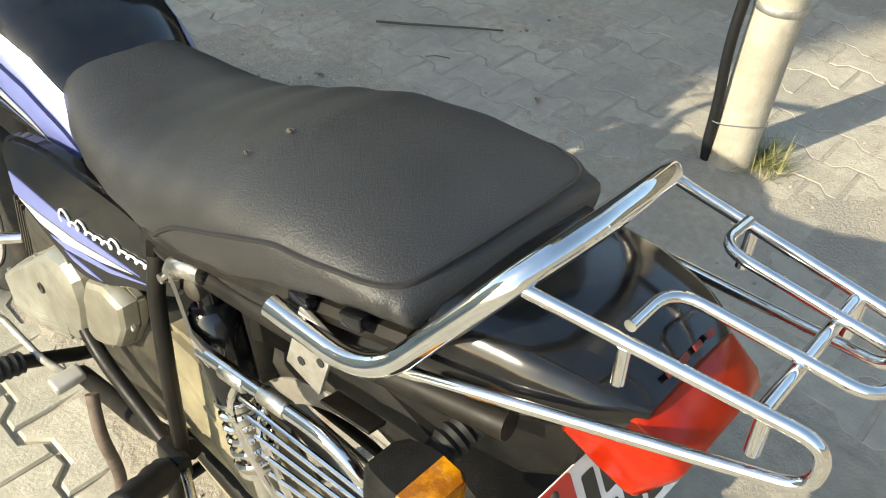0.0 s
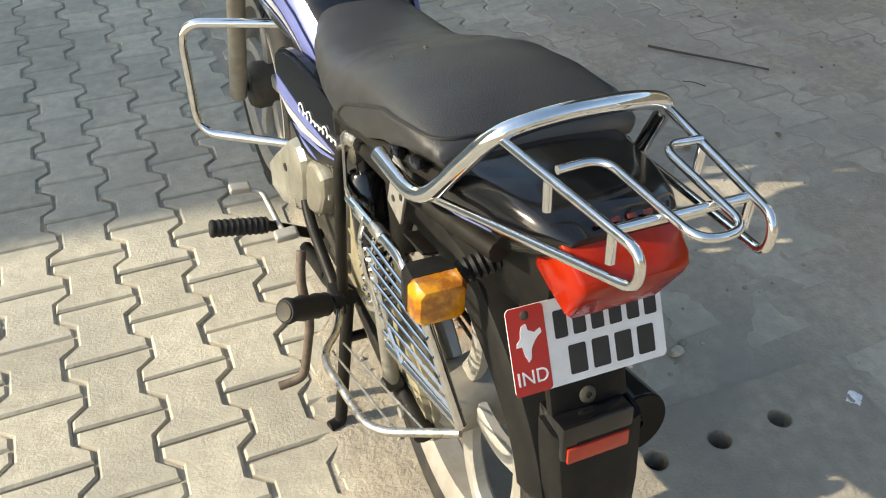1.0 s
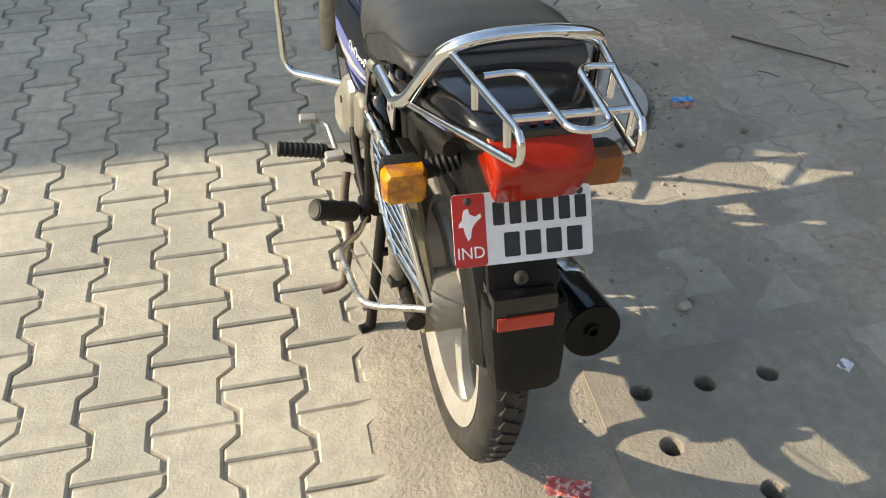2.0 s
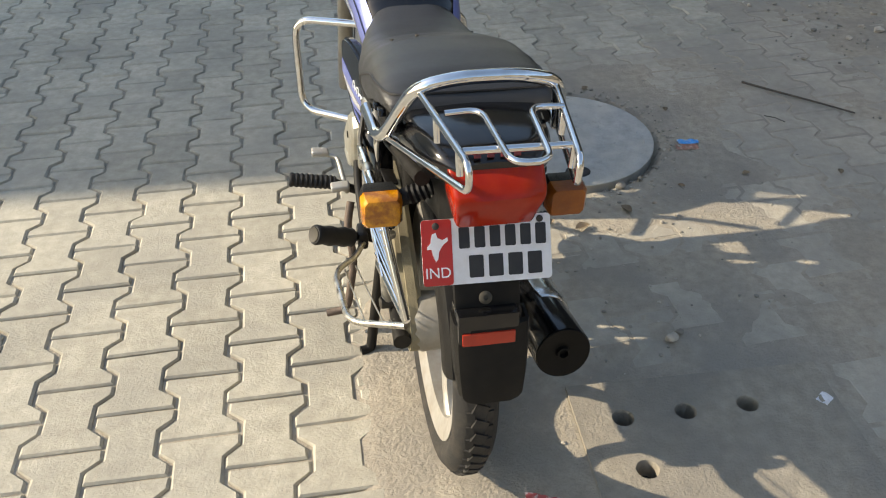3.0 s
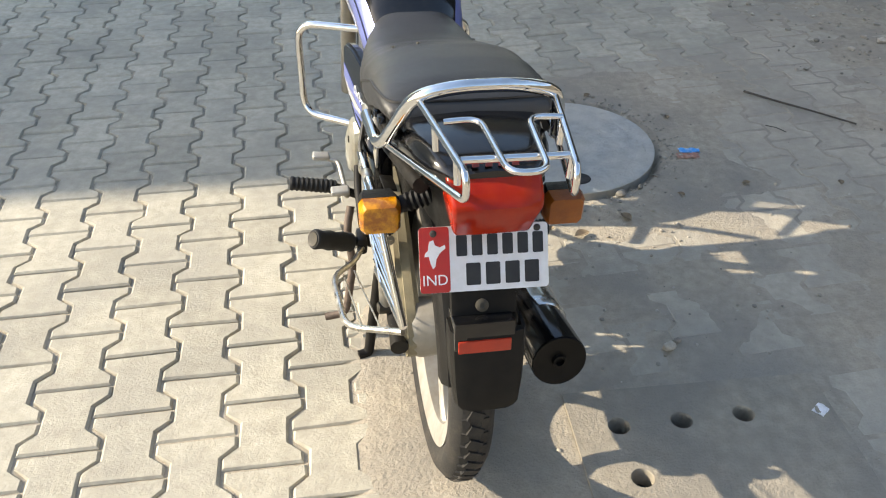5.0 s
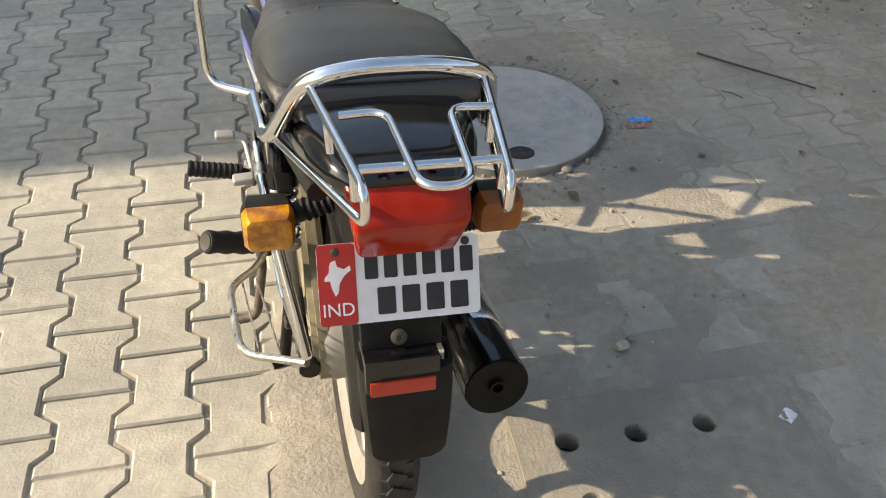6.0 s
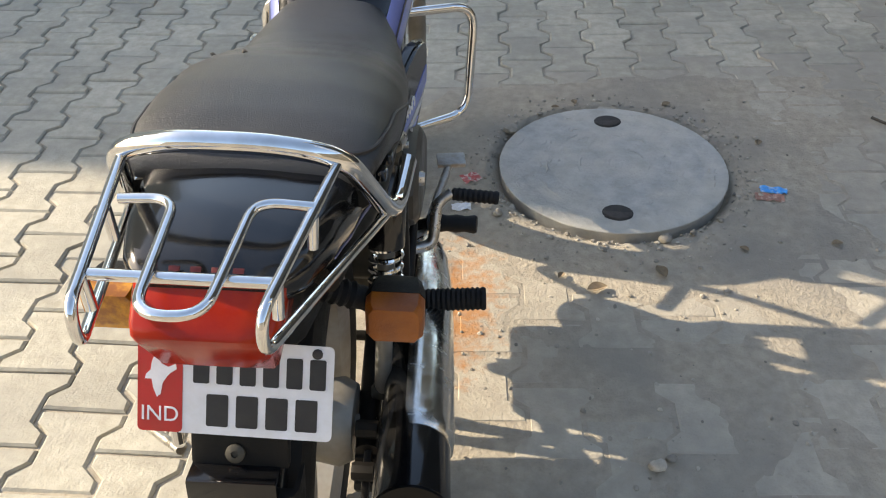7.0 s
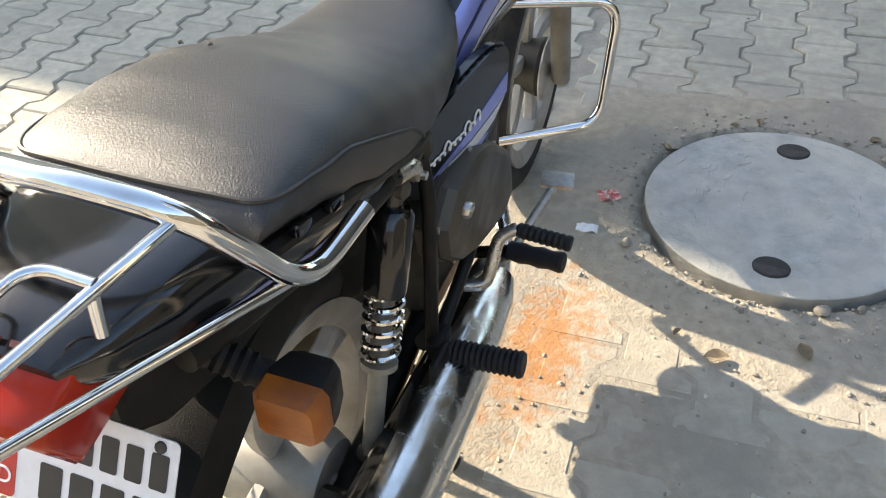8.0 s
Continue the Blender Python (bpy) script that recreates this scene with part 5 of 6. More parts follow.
frame_tube("spine_tube", [V(0, 0.79, 0.83), V(0, 0.60, 0.78), V(0, 0.32, 0.70), V(0, 0.05, 0.66)], 0.024)
frame_tube("down_tube", [V(0, 0.78, 0.80), V(0, 0.665, 0.60), V(0, 0.60, 0.43), V(0, 0.52, 0.33)], 0.020)
for s in (-1, 1):
    frame_tube("seat_tube", [V(s * 0.04, 0.33, 0.70), V(s * 0.118, 0.06, 0.705), V(s * 0.115, -0.15, 0.735), V(s * 0.09, -0.36, 0.775)], 0.013)
    frame_tube("rear_stay", [V(s * 0.108, 0.085, 0.705), V(s * 0.125, 0.079, 0.640), V(s * 0.130, 0.069, 0.504), V(s * 0.132, 0.060, 0.376)], 0.0100)
    frame_tube("rear_stay", [V(s * 0.118, 0.330, 0.470), V(s * 0.134, 0.240, 0.429), V(s * 0.135, 0.148, 0.399), V(s * 0.135, 0.069, 0.371)], 0.0100)
    frame_tube("lower_rail", [V(s * 0.10, 0.40, 0.235), V(s * 0.11, 0.20, 0.30), V(s * 0.12, 0.06, 0.38)], 0.014)
    frame_tube("swing_arm", [V(s * 0.075, 0.19, 0.335), V(s * 0.085, 0.05, 0.325), V(s * 0.098, -0.214, 0.318)], 0.018)
    bm = B()
    box(bm, (s * 0.143, 0.062, 0.382), (0.022, 0.050, 0.040), 0.008)
    part("peg_bracket", bm, BLACK_FRAME, moto)


def rubber_peg(name, a, b, r, ribs, label):
    a, b = Vector(a), Vector(b)
    L = (b - a).length
    prof = [(r * 0.7, 0), (r * 0.95, 0.004)]
    n = 2 * ribs
    for k in range(n):
        h = 0.008 + (L - 0.014) * k / (n - 1)
        prof += [(r if k % 2 else r * 0.86, h)]
    prof += [(r * 0.96, L - 0.003), (r * 0.86, L), (0.002, L + 0.0005)]
    bm = B()
    lathe(bm, prof, a, b - a, 18)
    peg = part(name, bm, RUBBER, moto, label)
    return peg


rubber_peg("front_footpeg", (-0.172, 0.410, 0.306), (-0.286, 0.415, 0.322), 0.0185, 9, "ribbed black rubber footpeg")
rubber_peg("front_footpeg", (0.150, 0.385, 0.295), (0.252, 0.376, 0.302), 0.0190, 3, "black rubber footpeg")
lp = rubber_peg("pillion_footpeg", (-0.166, 0.045, 0.392), (-0.246, 0.004, 0.436), 0.0215, 3, "folded black rubber pillion footpeg")
bm = B()
d = (V(-0.246, 0.004, 0.436) - V(-0.166, 0.045, 0.392)).normalized()
lathe(bm, [(0.016, 0), (0.015, 0.002), (0.012, 0.0012), (0.002, 0.0014)], V(-0.246, 0.004, 0.436), d, 18)
part("peg_cap", bm, ENGINE_DARK, lp, "worn end of the peg")
rubber_peg("pillion_footpeg", (0.160, 0.055, 0.380), (0.268, 0.057, 0.389), 0.0200, 12, "ribbed black rubber pillion footpeg")
frame_tube("peg_bar", [V(-0.175, 0.410, 0.306), V(-0.06, 0.41, 0.25), V(0.06, 0.40, 0.25), V(0.155, 0.385, 0.295)], 0.011)
frame_tube("peg_stem", [V(-0.142, 0.062, 0.385), V(-0.168, 0.044, 0.393)], 0.010)
frame_tube("peg_stem", [V(0.142, 0.062, 0.382), V(0.165, 0.055, 0.380)], 0.010)

# engine
bm = B()
box(bm, (0, 0.31, 0.435), (0.20, 0.36, 0.19), 0.04, seg=4)
box(bm, (0, 0.365, 0.283), (0.12, 0.27, 0.15), 0.03, seg=3)
box(bm, (0, 0.530, 0.310), (0.07, 0.13, 0.08), 0.02, seg=3)
part("crankcase", bm, ENGINE_DARK, moto, "dark dusty engine crankcase")
def cover(name, out, side, u0, depth, mat, label, parent, bevel=0.016):
    """A cast cover bolted to the engine's side: a chamfered slab with its rim."""
    m = Matrix(((0, 0, side, side * u0), (1, 0, 0, 0), (0, 1, 0, 0), (0, 0, 0, 1)))
    bm = B()
    slab(bm, out, depth * 0.45, m, 0.004)
    ob = part(name, bm, mat, parent, label)
    n = len(out)
    cv, cw = sum(p[0] for p in out) / n, sum(p[1] for p in out) / n
    rings = []
    for sc, h in ((0.965, 0.40), (0.955, 0.62), (0.90, 0.86), (0.80, 0.985), (0.72, 1.0)):
        rings.append([m @ V(cv + (v - cv) * sc, cw + (w - cw) * sc, depth * h) for v, w in out])
    bm = B()
    loft(bm, rings)
    part("raised_face", bm, mat, ob, angle=24)
    for v, w in out[::2]:
        bm = B()
        lathe(bm, [(0.0055, 0), (0.0055, 0.004), (0.001, 0.0045)], m @ V(cv + (v - cv) * 0.93, cw + (w - cw) * 0.93, depth * 0.60), (side, 0, 0), 6)
        part("cover_bolt", bm, STEEL, ob)
    return ob


cov = cover("engine_cover", [(0.512, 0.392), (0.500, 0.342), (0.450, 0.345), (0.378, 0.366), (0.300, 0.400), (0.262, 0.430), (0.248, 0.500), (0.256, 0.540), (0.281, 0.557), (0.330, 0.547), (0.385, 0.500), (0.450, 0.448)], -1, 0.098, 0.044, ENGINE_SILVER, "dusty pale silver engine cover", moto)
bm = B()
for k in range(5):
    f = k / 4
    tube(bm, [V(-0.141, 0.470 - 0.010 * f, 0.362 + 0.018 * f), V(-0.141, 0.385, 0.376 + 0.022 * f), V(-0.141, 0.290 + 0.004 * f, 0.422 + 0.022 * f)], 0.0022, 6)
part("cover_ribs", bm, ENGINE_SILVER, cov, "fine cast ribs along the cover's foot")
bm = B()
lathe(bm, [(0.008, 0), (0.008, 0.003), (0.006, 0.003), (0.005, 0.001), (0.001, 0.001)], V(-0.1415, 0.349, 0.473), (-1, 0, 0), 16)
part("filler_plug", bm, ENGINE_DARK, cov)
cover("sprocket_cover", [(0.268, 0.505), (0.274, 0.420), (0.225, 0.440), (0.184, 0.468), (0.158, 0.520), (0.158, 0.560), (0.205, 0.566), (0.250, 0.545)], -1, 0.094, 0.036, ENGINE_SILVER, "dusty grey-olive sprocket cover", moto)
cov = cover("clutch_cover", [(0.432, 0.398), (0.408, 0.495), (0.345, 0.545), (0.285, 0.590), (0.222, 0.612), (0.130, 0.606), (0.085, 0.565), (0.098, 0.505), (0.150, 0.455), (0.212, 0.425), (0.300, 0.398), (0.385, 0.375)], 1, 0.098, 0.052, ENGINE_BROWN, "dark grey-brown clutch cover", moto)
bm = B()
lathe(bm, [(0.012, 0), (0.012, 0.006), (0.010, 0.010), (0.001, 0.010)], V(0.149, 0.150, 0.560), (1, 0, 0), 8)
lathe(bm, [(0.008, 0), (0.008, 0.005), (0.001, 0.007)], V(0.149, 0.172, 0.548), (1, 0, 0), 8)
part("adjuster_bolt", bm, CHROME_DULL, cov)
for k in range(8):
    bm = B()
    box(bm, (0, 0.49 + 0.013 * k, 0.395 + 0.003 * k), (0.165 - 0.004 * k, 0.004, 0.130 - 0.004 * k), 0.002, pose(0, 0, 0, 8, 0, 0))
    part("cylinder_fin", bm, ENGINE_DARK, moto)
bm = B()
lathe(bm, [(0.045, 0), (0.045, 0.095), (0.052, 0.097), (0.052, 0.122), (0.030, 0.126)], V(0, 0.47, 0.39), (0, 1, 0.14), 20)
part("cylinder", bm, ENGINE_DARK, moto)
# added plain blocks under the tank that shape the shadow on the ground
for c, sz in (((0, 0.450, 0.605), (0.11, 0.115, 0.20)), ((0, 0.602, 0.608), (0.09, 0.120, 0.115)), ((0, 0.552, 0.672), (0.10, 0.11, 0.06))):
    bm = B()
    box(bm, c, sz, 0.018, seg=3)
    part("intake_duct", bm, BLACK_PLASTIC, moto)
bm = B()
box(bm, (0, 0.40, 0.60), (0.08, 0.10, 0.08), 0.02)
tube(bm, fillet([V(0, 0.45, 0.60), V(0, 0.53, 0.58), V(0, 0.55, 0.46)], 0.04), 0.018, 10)
part("carburettor", bm, STEEL, moto)
bm = B()
box(bm, (0, 0.08, 0.575), (0.12, 0.18, 0.17), 0.03, seg=3)
part("air_box", bm, BLACK_PLASTIC, moto)
DUSTY = material("dusty_olive", (0.27, 0.235, 0.15), 0.75, 0.0, color2=(0.19, 0.165, 0.105), scale=12, bump=0.0008, bump_scale=200, color3=(0.12, 0.10, 0.07), scale3=6, mix3=0.4)
bm = B()
m = Matrix(((0, 0, -1, -0.052), (1, 0, 0, 0), (0, 1, 0, 0), (0, 0, 0, 1)))
slab(bm, rounded_outline([(0.235, 0.475), (0.143, 0.522), (0.056, 0.518), (-0.033, 0.474), (-0.11, 0.420), (-0.185, 0.372), (-0.222, 0.318), (-0.195, 0.264), (-0.12, 0.250), (0.10, 0.270), (0.20, 0.34)], 1), 0.038, m, 0.010)
case = part("chain_case", bm, DUSTY, moto, "dusty olive-beige closed chain case")
for dw in (0.0, -0.055):
    bm = B()
    tube(bm, fillet([V(-0.090, 0.205, 0.470 + dw), V(-0.090, 0.10, 0.455 + dw), V(-0.090, 0.0, 0.395 + dw), V(-0.090, -0.17, 0.352 + dw * 0.6)], 0.05, 4), 0.0035, 6)
    part("case_rib", bm, DUSTY, case)
bm = B()
tube(bm, fillet([V(0.02, 0.585, 0.36), V(0.05, 0.610, 0.28), V(0.10, 0.54, 0.205), V(0.130, 0.43, 0.215), V(0.148, 0.36, 0.262), V(0.155, 0.28, 0.298)], 0.06, 6), 0.0165, 12)
part("exhaust_pipe", bm, CHROME, moto, "chrome exhaust header pipe")
bm = B()
a, b = V(0.152, 0.31, 0.288), V(0.173, -0.362, 0.386)
d = (b - a).normalized()
L = (b - a).length
lathe(bm, [(0.018, -0.02), (0.030, 0.01), (0.042, 0.07), (0.047, 0.15), (0.0495, 0.26), (0.0515, L - 0.10), (0.0525, L - 0.005), (0.0515, L - 0.001), (0.002, L - 0.012)], a, d, 36)
muff = part("muffler", bm, BLACK_PAINT, moto, "black muffler with a chrome heat shield")
bm = B()
lathe(bm, [(0.0512, L - 0.006), (0.0500, L + 0.002), (0.044, L + 0.001), (0.013, L - 0.003), (0.012, L + 0.004), (0.0085, L + 0.004), (0.008, L - 0.010), (0.001, L - 0.010)], a, d, 36)
part("muffler_end", bm, MATTE_SHADE_BLACK, muff, "sooty matte end of the muffler")
bm = B()
m = Matrix.Translation(a) @ d.to_track_quat("Z", "X").to_matrix().to_4x4()
inv = m.to_3x3().inverted()
upv = (inv @ V(0.12, 0, 1)).normalized()
a0 = math.atan2(upv.y, upv.x)
rings = []
sx = 1 if (m.to_3x3() @ V(math.cos(a0 + 1.5), math.sin(a0 + 1.5), 0)).x > 0 else -1
for h, r, half in ((0.00, 0.032, 62), (0.06, 0.0460, 68), (0.15, 0.0530, 72), (0.26, 0.0560, 74), (0.40, 0.0570, 74), (0.535, 0.0575, 72), (0.558, 0.0560, 68), (0.565, 0.0520, 64)):
    outer, inner = [], []
    for k in range(17):
        t = a0 + sx * radians(52 - half + 2 * half * k / 16)
        outer.append(m @ V(r * math.cos(t), r * math.sin(t), h))
        inner.append(m @ V((r - 0.003) * math.cos(t), (r - 0.003) * math.sin(t), h))
    rings.append(outer + list(reversed(inner)))
loft(bm, rings)
part("heat_shield", bm, SHIELD, muff, "chrome muffler heat shield")
bm = B()
box(bm, (0.158, 0.02, 0.385), (0.014, 0.05, 0.05), 0.006)
part("muffler_hanger", bm, BLACK_FRAME, muff)

# pedals, kick starter, gear lever, stand
frame_tube("brake_pedal", [V(0.115, 0.30, 0.285), V(0.150, 0.40, 0.270), V(0.175, 0.50, 0.310), V(0.190, 0.555, 0.330)], 0.0085, STEEL, 0.03, "steel brake pedal")
bm = B()
box(bm, (0.192, 0.556, 0.337), (0.062, 0.036, 0.012), 0.005, pose(0, 0, 0, 14, 0, 8))
part("brake_pad", bm, STEEL, moto, "worn steel pedal pad")
frame_tube("kick_lever", [V(0.140, 0.180, 0.390), V(0.172, 0.188, 0.394), V(0.177, 0.225, 0.459), V(0.202, 0.235, 0.475)], 0.010, CHROME_DULL, 0.02, "chrome kick start lever")
rubber_peg("kick_pedal", (0.202, 0.235, 0.473), (0.285, 0.231, 0.471), 0.0125, 8, "black rubber kick start pedal")
frame_tube("gear_lever", [V(-0.190, 0.508, 0.334), V(-0.160, 0.495, 0.330), V(-0.150, 0.40, 0.300), V(-0.152, 0.300, 0.345), V(-0.166, 0.268, 0.379)], 0.0060, STEEL, 0.03, "steel heel-and-toe gear lever")
for c, ry in ((V(-0.203, 0.508, 0.341), 4), (V(-0.172, 0.262, 0.386), -4)):
    bm = B()
    box(bm, c, (0.044, 0.026, 0.015), 0.006, pose(0, 0, 0, 8, ry, 0), 3)
    part("gear_pad", bm, ALLOY, moto, "dusty pale gear lever pad")
for s in (-1, 1):
    w0 = 0.0105 * s - 0.004
    frame_tube("stand_leg", [V(s * 0.085, 0.175, 0.285), V(s * 0.105, 0.150, 0.14), V(s * 0.125, 0.125, w0 + 0.014), V(s * 0.150, 0.120, w0 + 0.012)], 0.0125, BLACK_FRAME, 0.03, "black centre stand leg")
frame_tube("stand_brace", [V(-0.10, 0.158, 0.19), V(0.10, 0.158, 0.19)], 0.010)
frame_tube("stand_tang", [V(-0.150, 0.250, 0.350), V(-0.163, 0.222, 0.301), V(-0.150, 0.215, 0.205), V(-0.172, 0.210, 0.060), V(-0.222, 0.217, 0.048)], 0.0095, RUSTY, 0.03, "rust-brown stand foot lever")
frame_tube("brake_rod", [V(0.085, 0.25, 0.275), V(0.095, -0.10, 0.25), V(0.095, -0.19, 0.255)], 0.004, STEEL)
bm = B()
for k, (v, w) in enumerate(((-0.209, 0.300), (-0.229, 0.265), (-0.194, 0.345), (-0.249, 0.318))):
    lathe(bm, [(0.012, -0.02), (0.014, -0.015), (0.014, 0.012), (0.008, 0.014), (0.008, 0.026)], V(0.100, v, w), (1, 0, 0), 8)
box(bm, (0.100, -0.229, 0.305), (0.012, 0.10, 0.022), 0.005, pose(0, 0, 0, 25, 0, 0))
part("chain_adjuster", bm, BLACK_FRAME, moto)

# side guard for loose clothing, with a foot rest
GA, GB, GC, GD = V(-0.150, -0.040, 0.655), V(-0.148, -0.245, 0.688), V(-0.112, -0.350, 0.492), V(-0.132, -0.150, 0.462)
bm = B()
tube(bm, fillet([GA, GB, GC], 0.05, 8), 0.0076, 12)
guard = part("clothes_guard", bm, CHROME, moto, "chrome wire clothes guard beside the rear wheel")
bm = B()
tube(bm, [GD, GC], 0.0080, 12)
part("lower_rail", bm, CHROME, guard)
bm = B()
tube(bm, fillet([GA + V(0, -0.06, 0.004), V(-0.150, -0.075, 0.600), V(-0.142, -0.105, 0.53), GD], 0.03, 5), 0.0040, 8)
part("front_wire", bm, CHROME, guard)
bm = B()
tube(bm, fillet([GA + V(0.002, -0.10, 0.010), V(-0.145, -0.115, 0.600), V(-0.138, -0.16, 0.51), GD + V(0, -0.05, 0.01)], 0.03, 5), 0.0038, 8)
part("front_wire", bm, CHROME, guard)
for k in range(7):
    f = (k + 0.6) / 7.4
    p = (GA + V(0, -0.06, 0)).lerp(GD, f)
    q = (GB + V(0, -0.02, -0.02)).lerp(GC, f)
    bm = B()
    tube(bm, [p + V(-0.004, 0, 0.006 * math.sin(f * 3)), q + V(-0.004, 0, 0)], 0.0027, 8)
    part("guard_wire", bm, CHROME, guard)
for c in (GA + V(0, -0.055, 0.006), GA.lerp(GB, 0.55)):
    bm = B()
    lathe(bm, [(0.0088, -0.018), (0.0096, -0.016), (0.0096, 0.016), (0.0088, 0.018)], c, GB - GA, 14)
    part("guard_sleeve", bm, CHROME_DULL, guard)
bm = B()
tube(bm, fillet([V(-0.142, 0.045, 0.380), V(-0.165, -0.010, 0.380), V(-0.214, -0.075, 0.398), V(-0.203, -0.262, 0.424), V(-0.112, -0.350, 0.478)], 0.04, 6), 0.0062, 12)
rest = part("side_foot_rest", bm, CHROME_DULL, guard, "bent steel side foot rest")
for u in (0.32, 0.66):
    bm = B()
    tube(bm, [V(-0.214, -0.08, 0.398).lerp(V(-0.145, -0.03, 0.380), u), V(-0.203, -0.262, 0.424).lerp(V(-0.115, -0.347, 0.476), u)], 0.0018, 6)
    part("rest_wire", bm, CHROME_DULL, rest)
bm = B()
box(bm, (-0.122, -0.225, 0.700), (0.022, 0.060, 0.004), 0.0015, pose(0, 0, 0, -8, 10, 0))
part("stay_plate", bm, BLACK_FRAME, guard, "dark steel stay plate")
bm = B()
rings = []
for p, hw in ((V(-0.134, 0.030, 0.700), 0.006), (V(-0.142, 0.000, 0.682), 0.011), (V(-0.152, -0.034, 0.659), 0.010), (V(-0.153, -0.055, 0.656), 0.008)):
    rings.append([p + V(0.002, hw * 0.5, hw), p + V(-0.002, hw * 0.5, hw), p + V(-0.002, -hw * 0.5, -hw), p + V(0.002, -hw * 0.5, -hw)])
loft(bm, rings)
part("guard_strap", bm, FORK_GREY, guard, "pale steel strap of the clothes guard")


# ---- parked motorcycles by the wall ----
def make_parked(name, m, paint, label, spring):
    """A naked sport bike on its side stand."""
    k = thing(name, m, label, "motorcycle", group="parked motorcycles")
    ra, fa = V(0, 0, 0.305), V(0, 1.30, 0.305)
    # wheels and engine get blacks darkened in place of deeper shade
    make_wheel("rear_wheel", ra, k, 0.110, True, MATTE_SHADE_BLACK, False, TYRE_SHADED, MATTE_SHADE_BLACK)
    make_wheel("front_wheel", fa, k, 0.085, False, MATTE_SHADE_BLACK if spring else ALLOY, False, TYRE_SHADED, MATTE_SHADE_BLACK)

    def add(nm, bm, mat, lab=""):
        return part(nm, bm, mat, k, lab)
    bm = B()
    rings = []
    for i in range(22):
        f = i / 21
        ang = radians(48 + 70 * f)
        o = fa + V(0, 0.335 * math.cos(ang), 0.335 * math.sin(ang))
        d = V(0, math.cos(ang), math.sin(ang))
        hw = 0.062 - 0.03 * smooth(0.7, 1, f) - 0.02 * smooth(0.25, 0, f)
        rings.append([o + V(hw * x, 0, 0) + d * q for x, q in ((-1, -0.085), (-0.95, -0.02), (-0.5, 0.006), (0.5, 0.006), (0.95, -0.02), (1, -0.085), (0.9, -0.085), (0.85, -0.02), (-0.85, -0.02), (-0.9, -0.085))])
    loft(bm, rings)
    add("front_fender", bm, paint, "glossy front fender")
    for s in (-1, 1):
        a, b = V(s * 0.10, 1.30, 0.29), V(s * 0.10, 0.98, 0.98)
        bm = B()
        lathe(bm, [(0.016, 0), (0.026, 0.01), (0.026, 0.36), (0.030, 0.37), (0.030, 0.40), (0.018, 0.405), (0.018, 0.74)], a, b - a, 16)
        add("fork_leg", bm, ENGINE_DARK)
    bm = B()
    rings = []
    for v, hw, top, bot in ((0.40, 0.07, 0.80, 0.73), (0.50, 0.13, 0.90, 0.72), (0.65, 0.16, 0.97, 0.69), (0.80, 0.17, 0.98, 0.68), (0.92, 0.16, 0.93, 0.72), (1.02, 0.15, 0.86, 0.76), (1.10, 0.13, 0.80, 0.765)):
        rings.append([V(hw * math.cos(t) * (1 if abs(math.cos(t)) < 2 else 1), v, (top + bot) / 2 + (top - bot) / 2 * math.sin(t)) for t in [2 * math.pi * q / 20 for q in range(20)]])
    loft(bm, rings)
    tank2 = add("fuel_tank", bm, paint, "glossy fuel tank with side scoops")
    bm = B()
    box(bm, (-0.157, 0.96, 0.745), (0.003, 0.15, 0.018), 0.001, pose(0, 0, 0, 12, 0, 0))
    part("pale_mark", bm, WHITE_DECAL, tank2, "plain pale mark on the tank")
    bm = B()
    rings = []
    for v, hw, top, bot in ((-0.42, 0.05, 0.93, 0.88), (-0.25, 0.10, 0.90, 0.80), (-0.05, 0.13, 0.86, 0.72), (0.2, 0.14, 0.80, 0.68), (0.42, 0.12, 0.80, 0.70)):
        rings.append([V(hw * math.cos(t), v, (top + bot) / 2 + (top - bot) / 2 * math.sin(t)) for t in [2 * math.pi * q / 18 for q in range(18)]])
    loft(bm, rings)
    add("seat", bm, SEAT, "black seat and tail")
    bm = B()
    box(bm, (0, 0.66, 0.40), (0.20, 0.36, 0.20), 0.05, seg=3)
    eng = add("engine", bm, MATTE_SHADE_BLACK, "dark engine block")
    for o, dp in (([(0.86, 0.44), (0.84, 0.33), (0.74, 0.28), (0.58, 0.30), (0.56, 0.40), (0.62, 0.48), (0.78, 0.50)], 0.045), ([(0.60, 0.42), (0.58, 0.31), (0.46, 0.30), (0.40, 0.36), (0.44, 0.44), (0.54, 0.46)], 0.030)):
        bm = B()
        slab(bm, o, dp, Matrix(((0, 0, -1, -0.098), (1, 0, 0, 0), (0, 1, 0, 0), (0, 0, 0, 1))), 0.010)
        cov = part("engine_cover", bm, MATTE_SHADE_BLACK, eng)
    for v, w, r in ((0.70, 0.375, 0.020), (0.82, 0.42, 0.009), (0.79, 0.32, 0.009), (0.62, 0.45, 0.010), (0.50, 0.38, 0.014), (0.73, 0.47, 0.008)):
        bm = B()
        lathe(bm, [(r, 0), (r, 0.006), (r * 0.5, 0.008), (0.001, 0.008)], V(-0.142 if v > 0.58 else -0.127, v, w), (-1, 0, 0), 12)
        part("cover_bolt", bm, ENGINE_DARK, eng)
    for q in range(8):
        bm = B()
        box(bm, (0, 0.78 + 0.010 * q, 0.50 + 0.020 * q), (0.19 - 0.004 * q, 0.16, 0.006), 0.002, pose(0, 0, 0, 14, 0, 0))
        part("cylinder_fin", bm, MATTE_SHADE_BLACK, eng)
    bm = B()
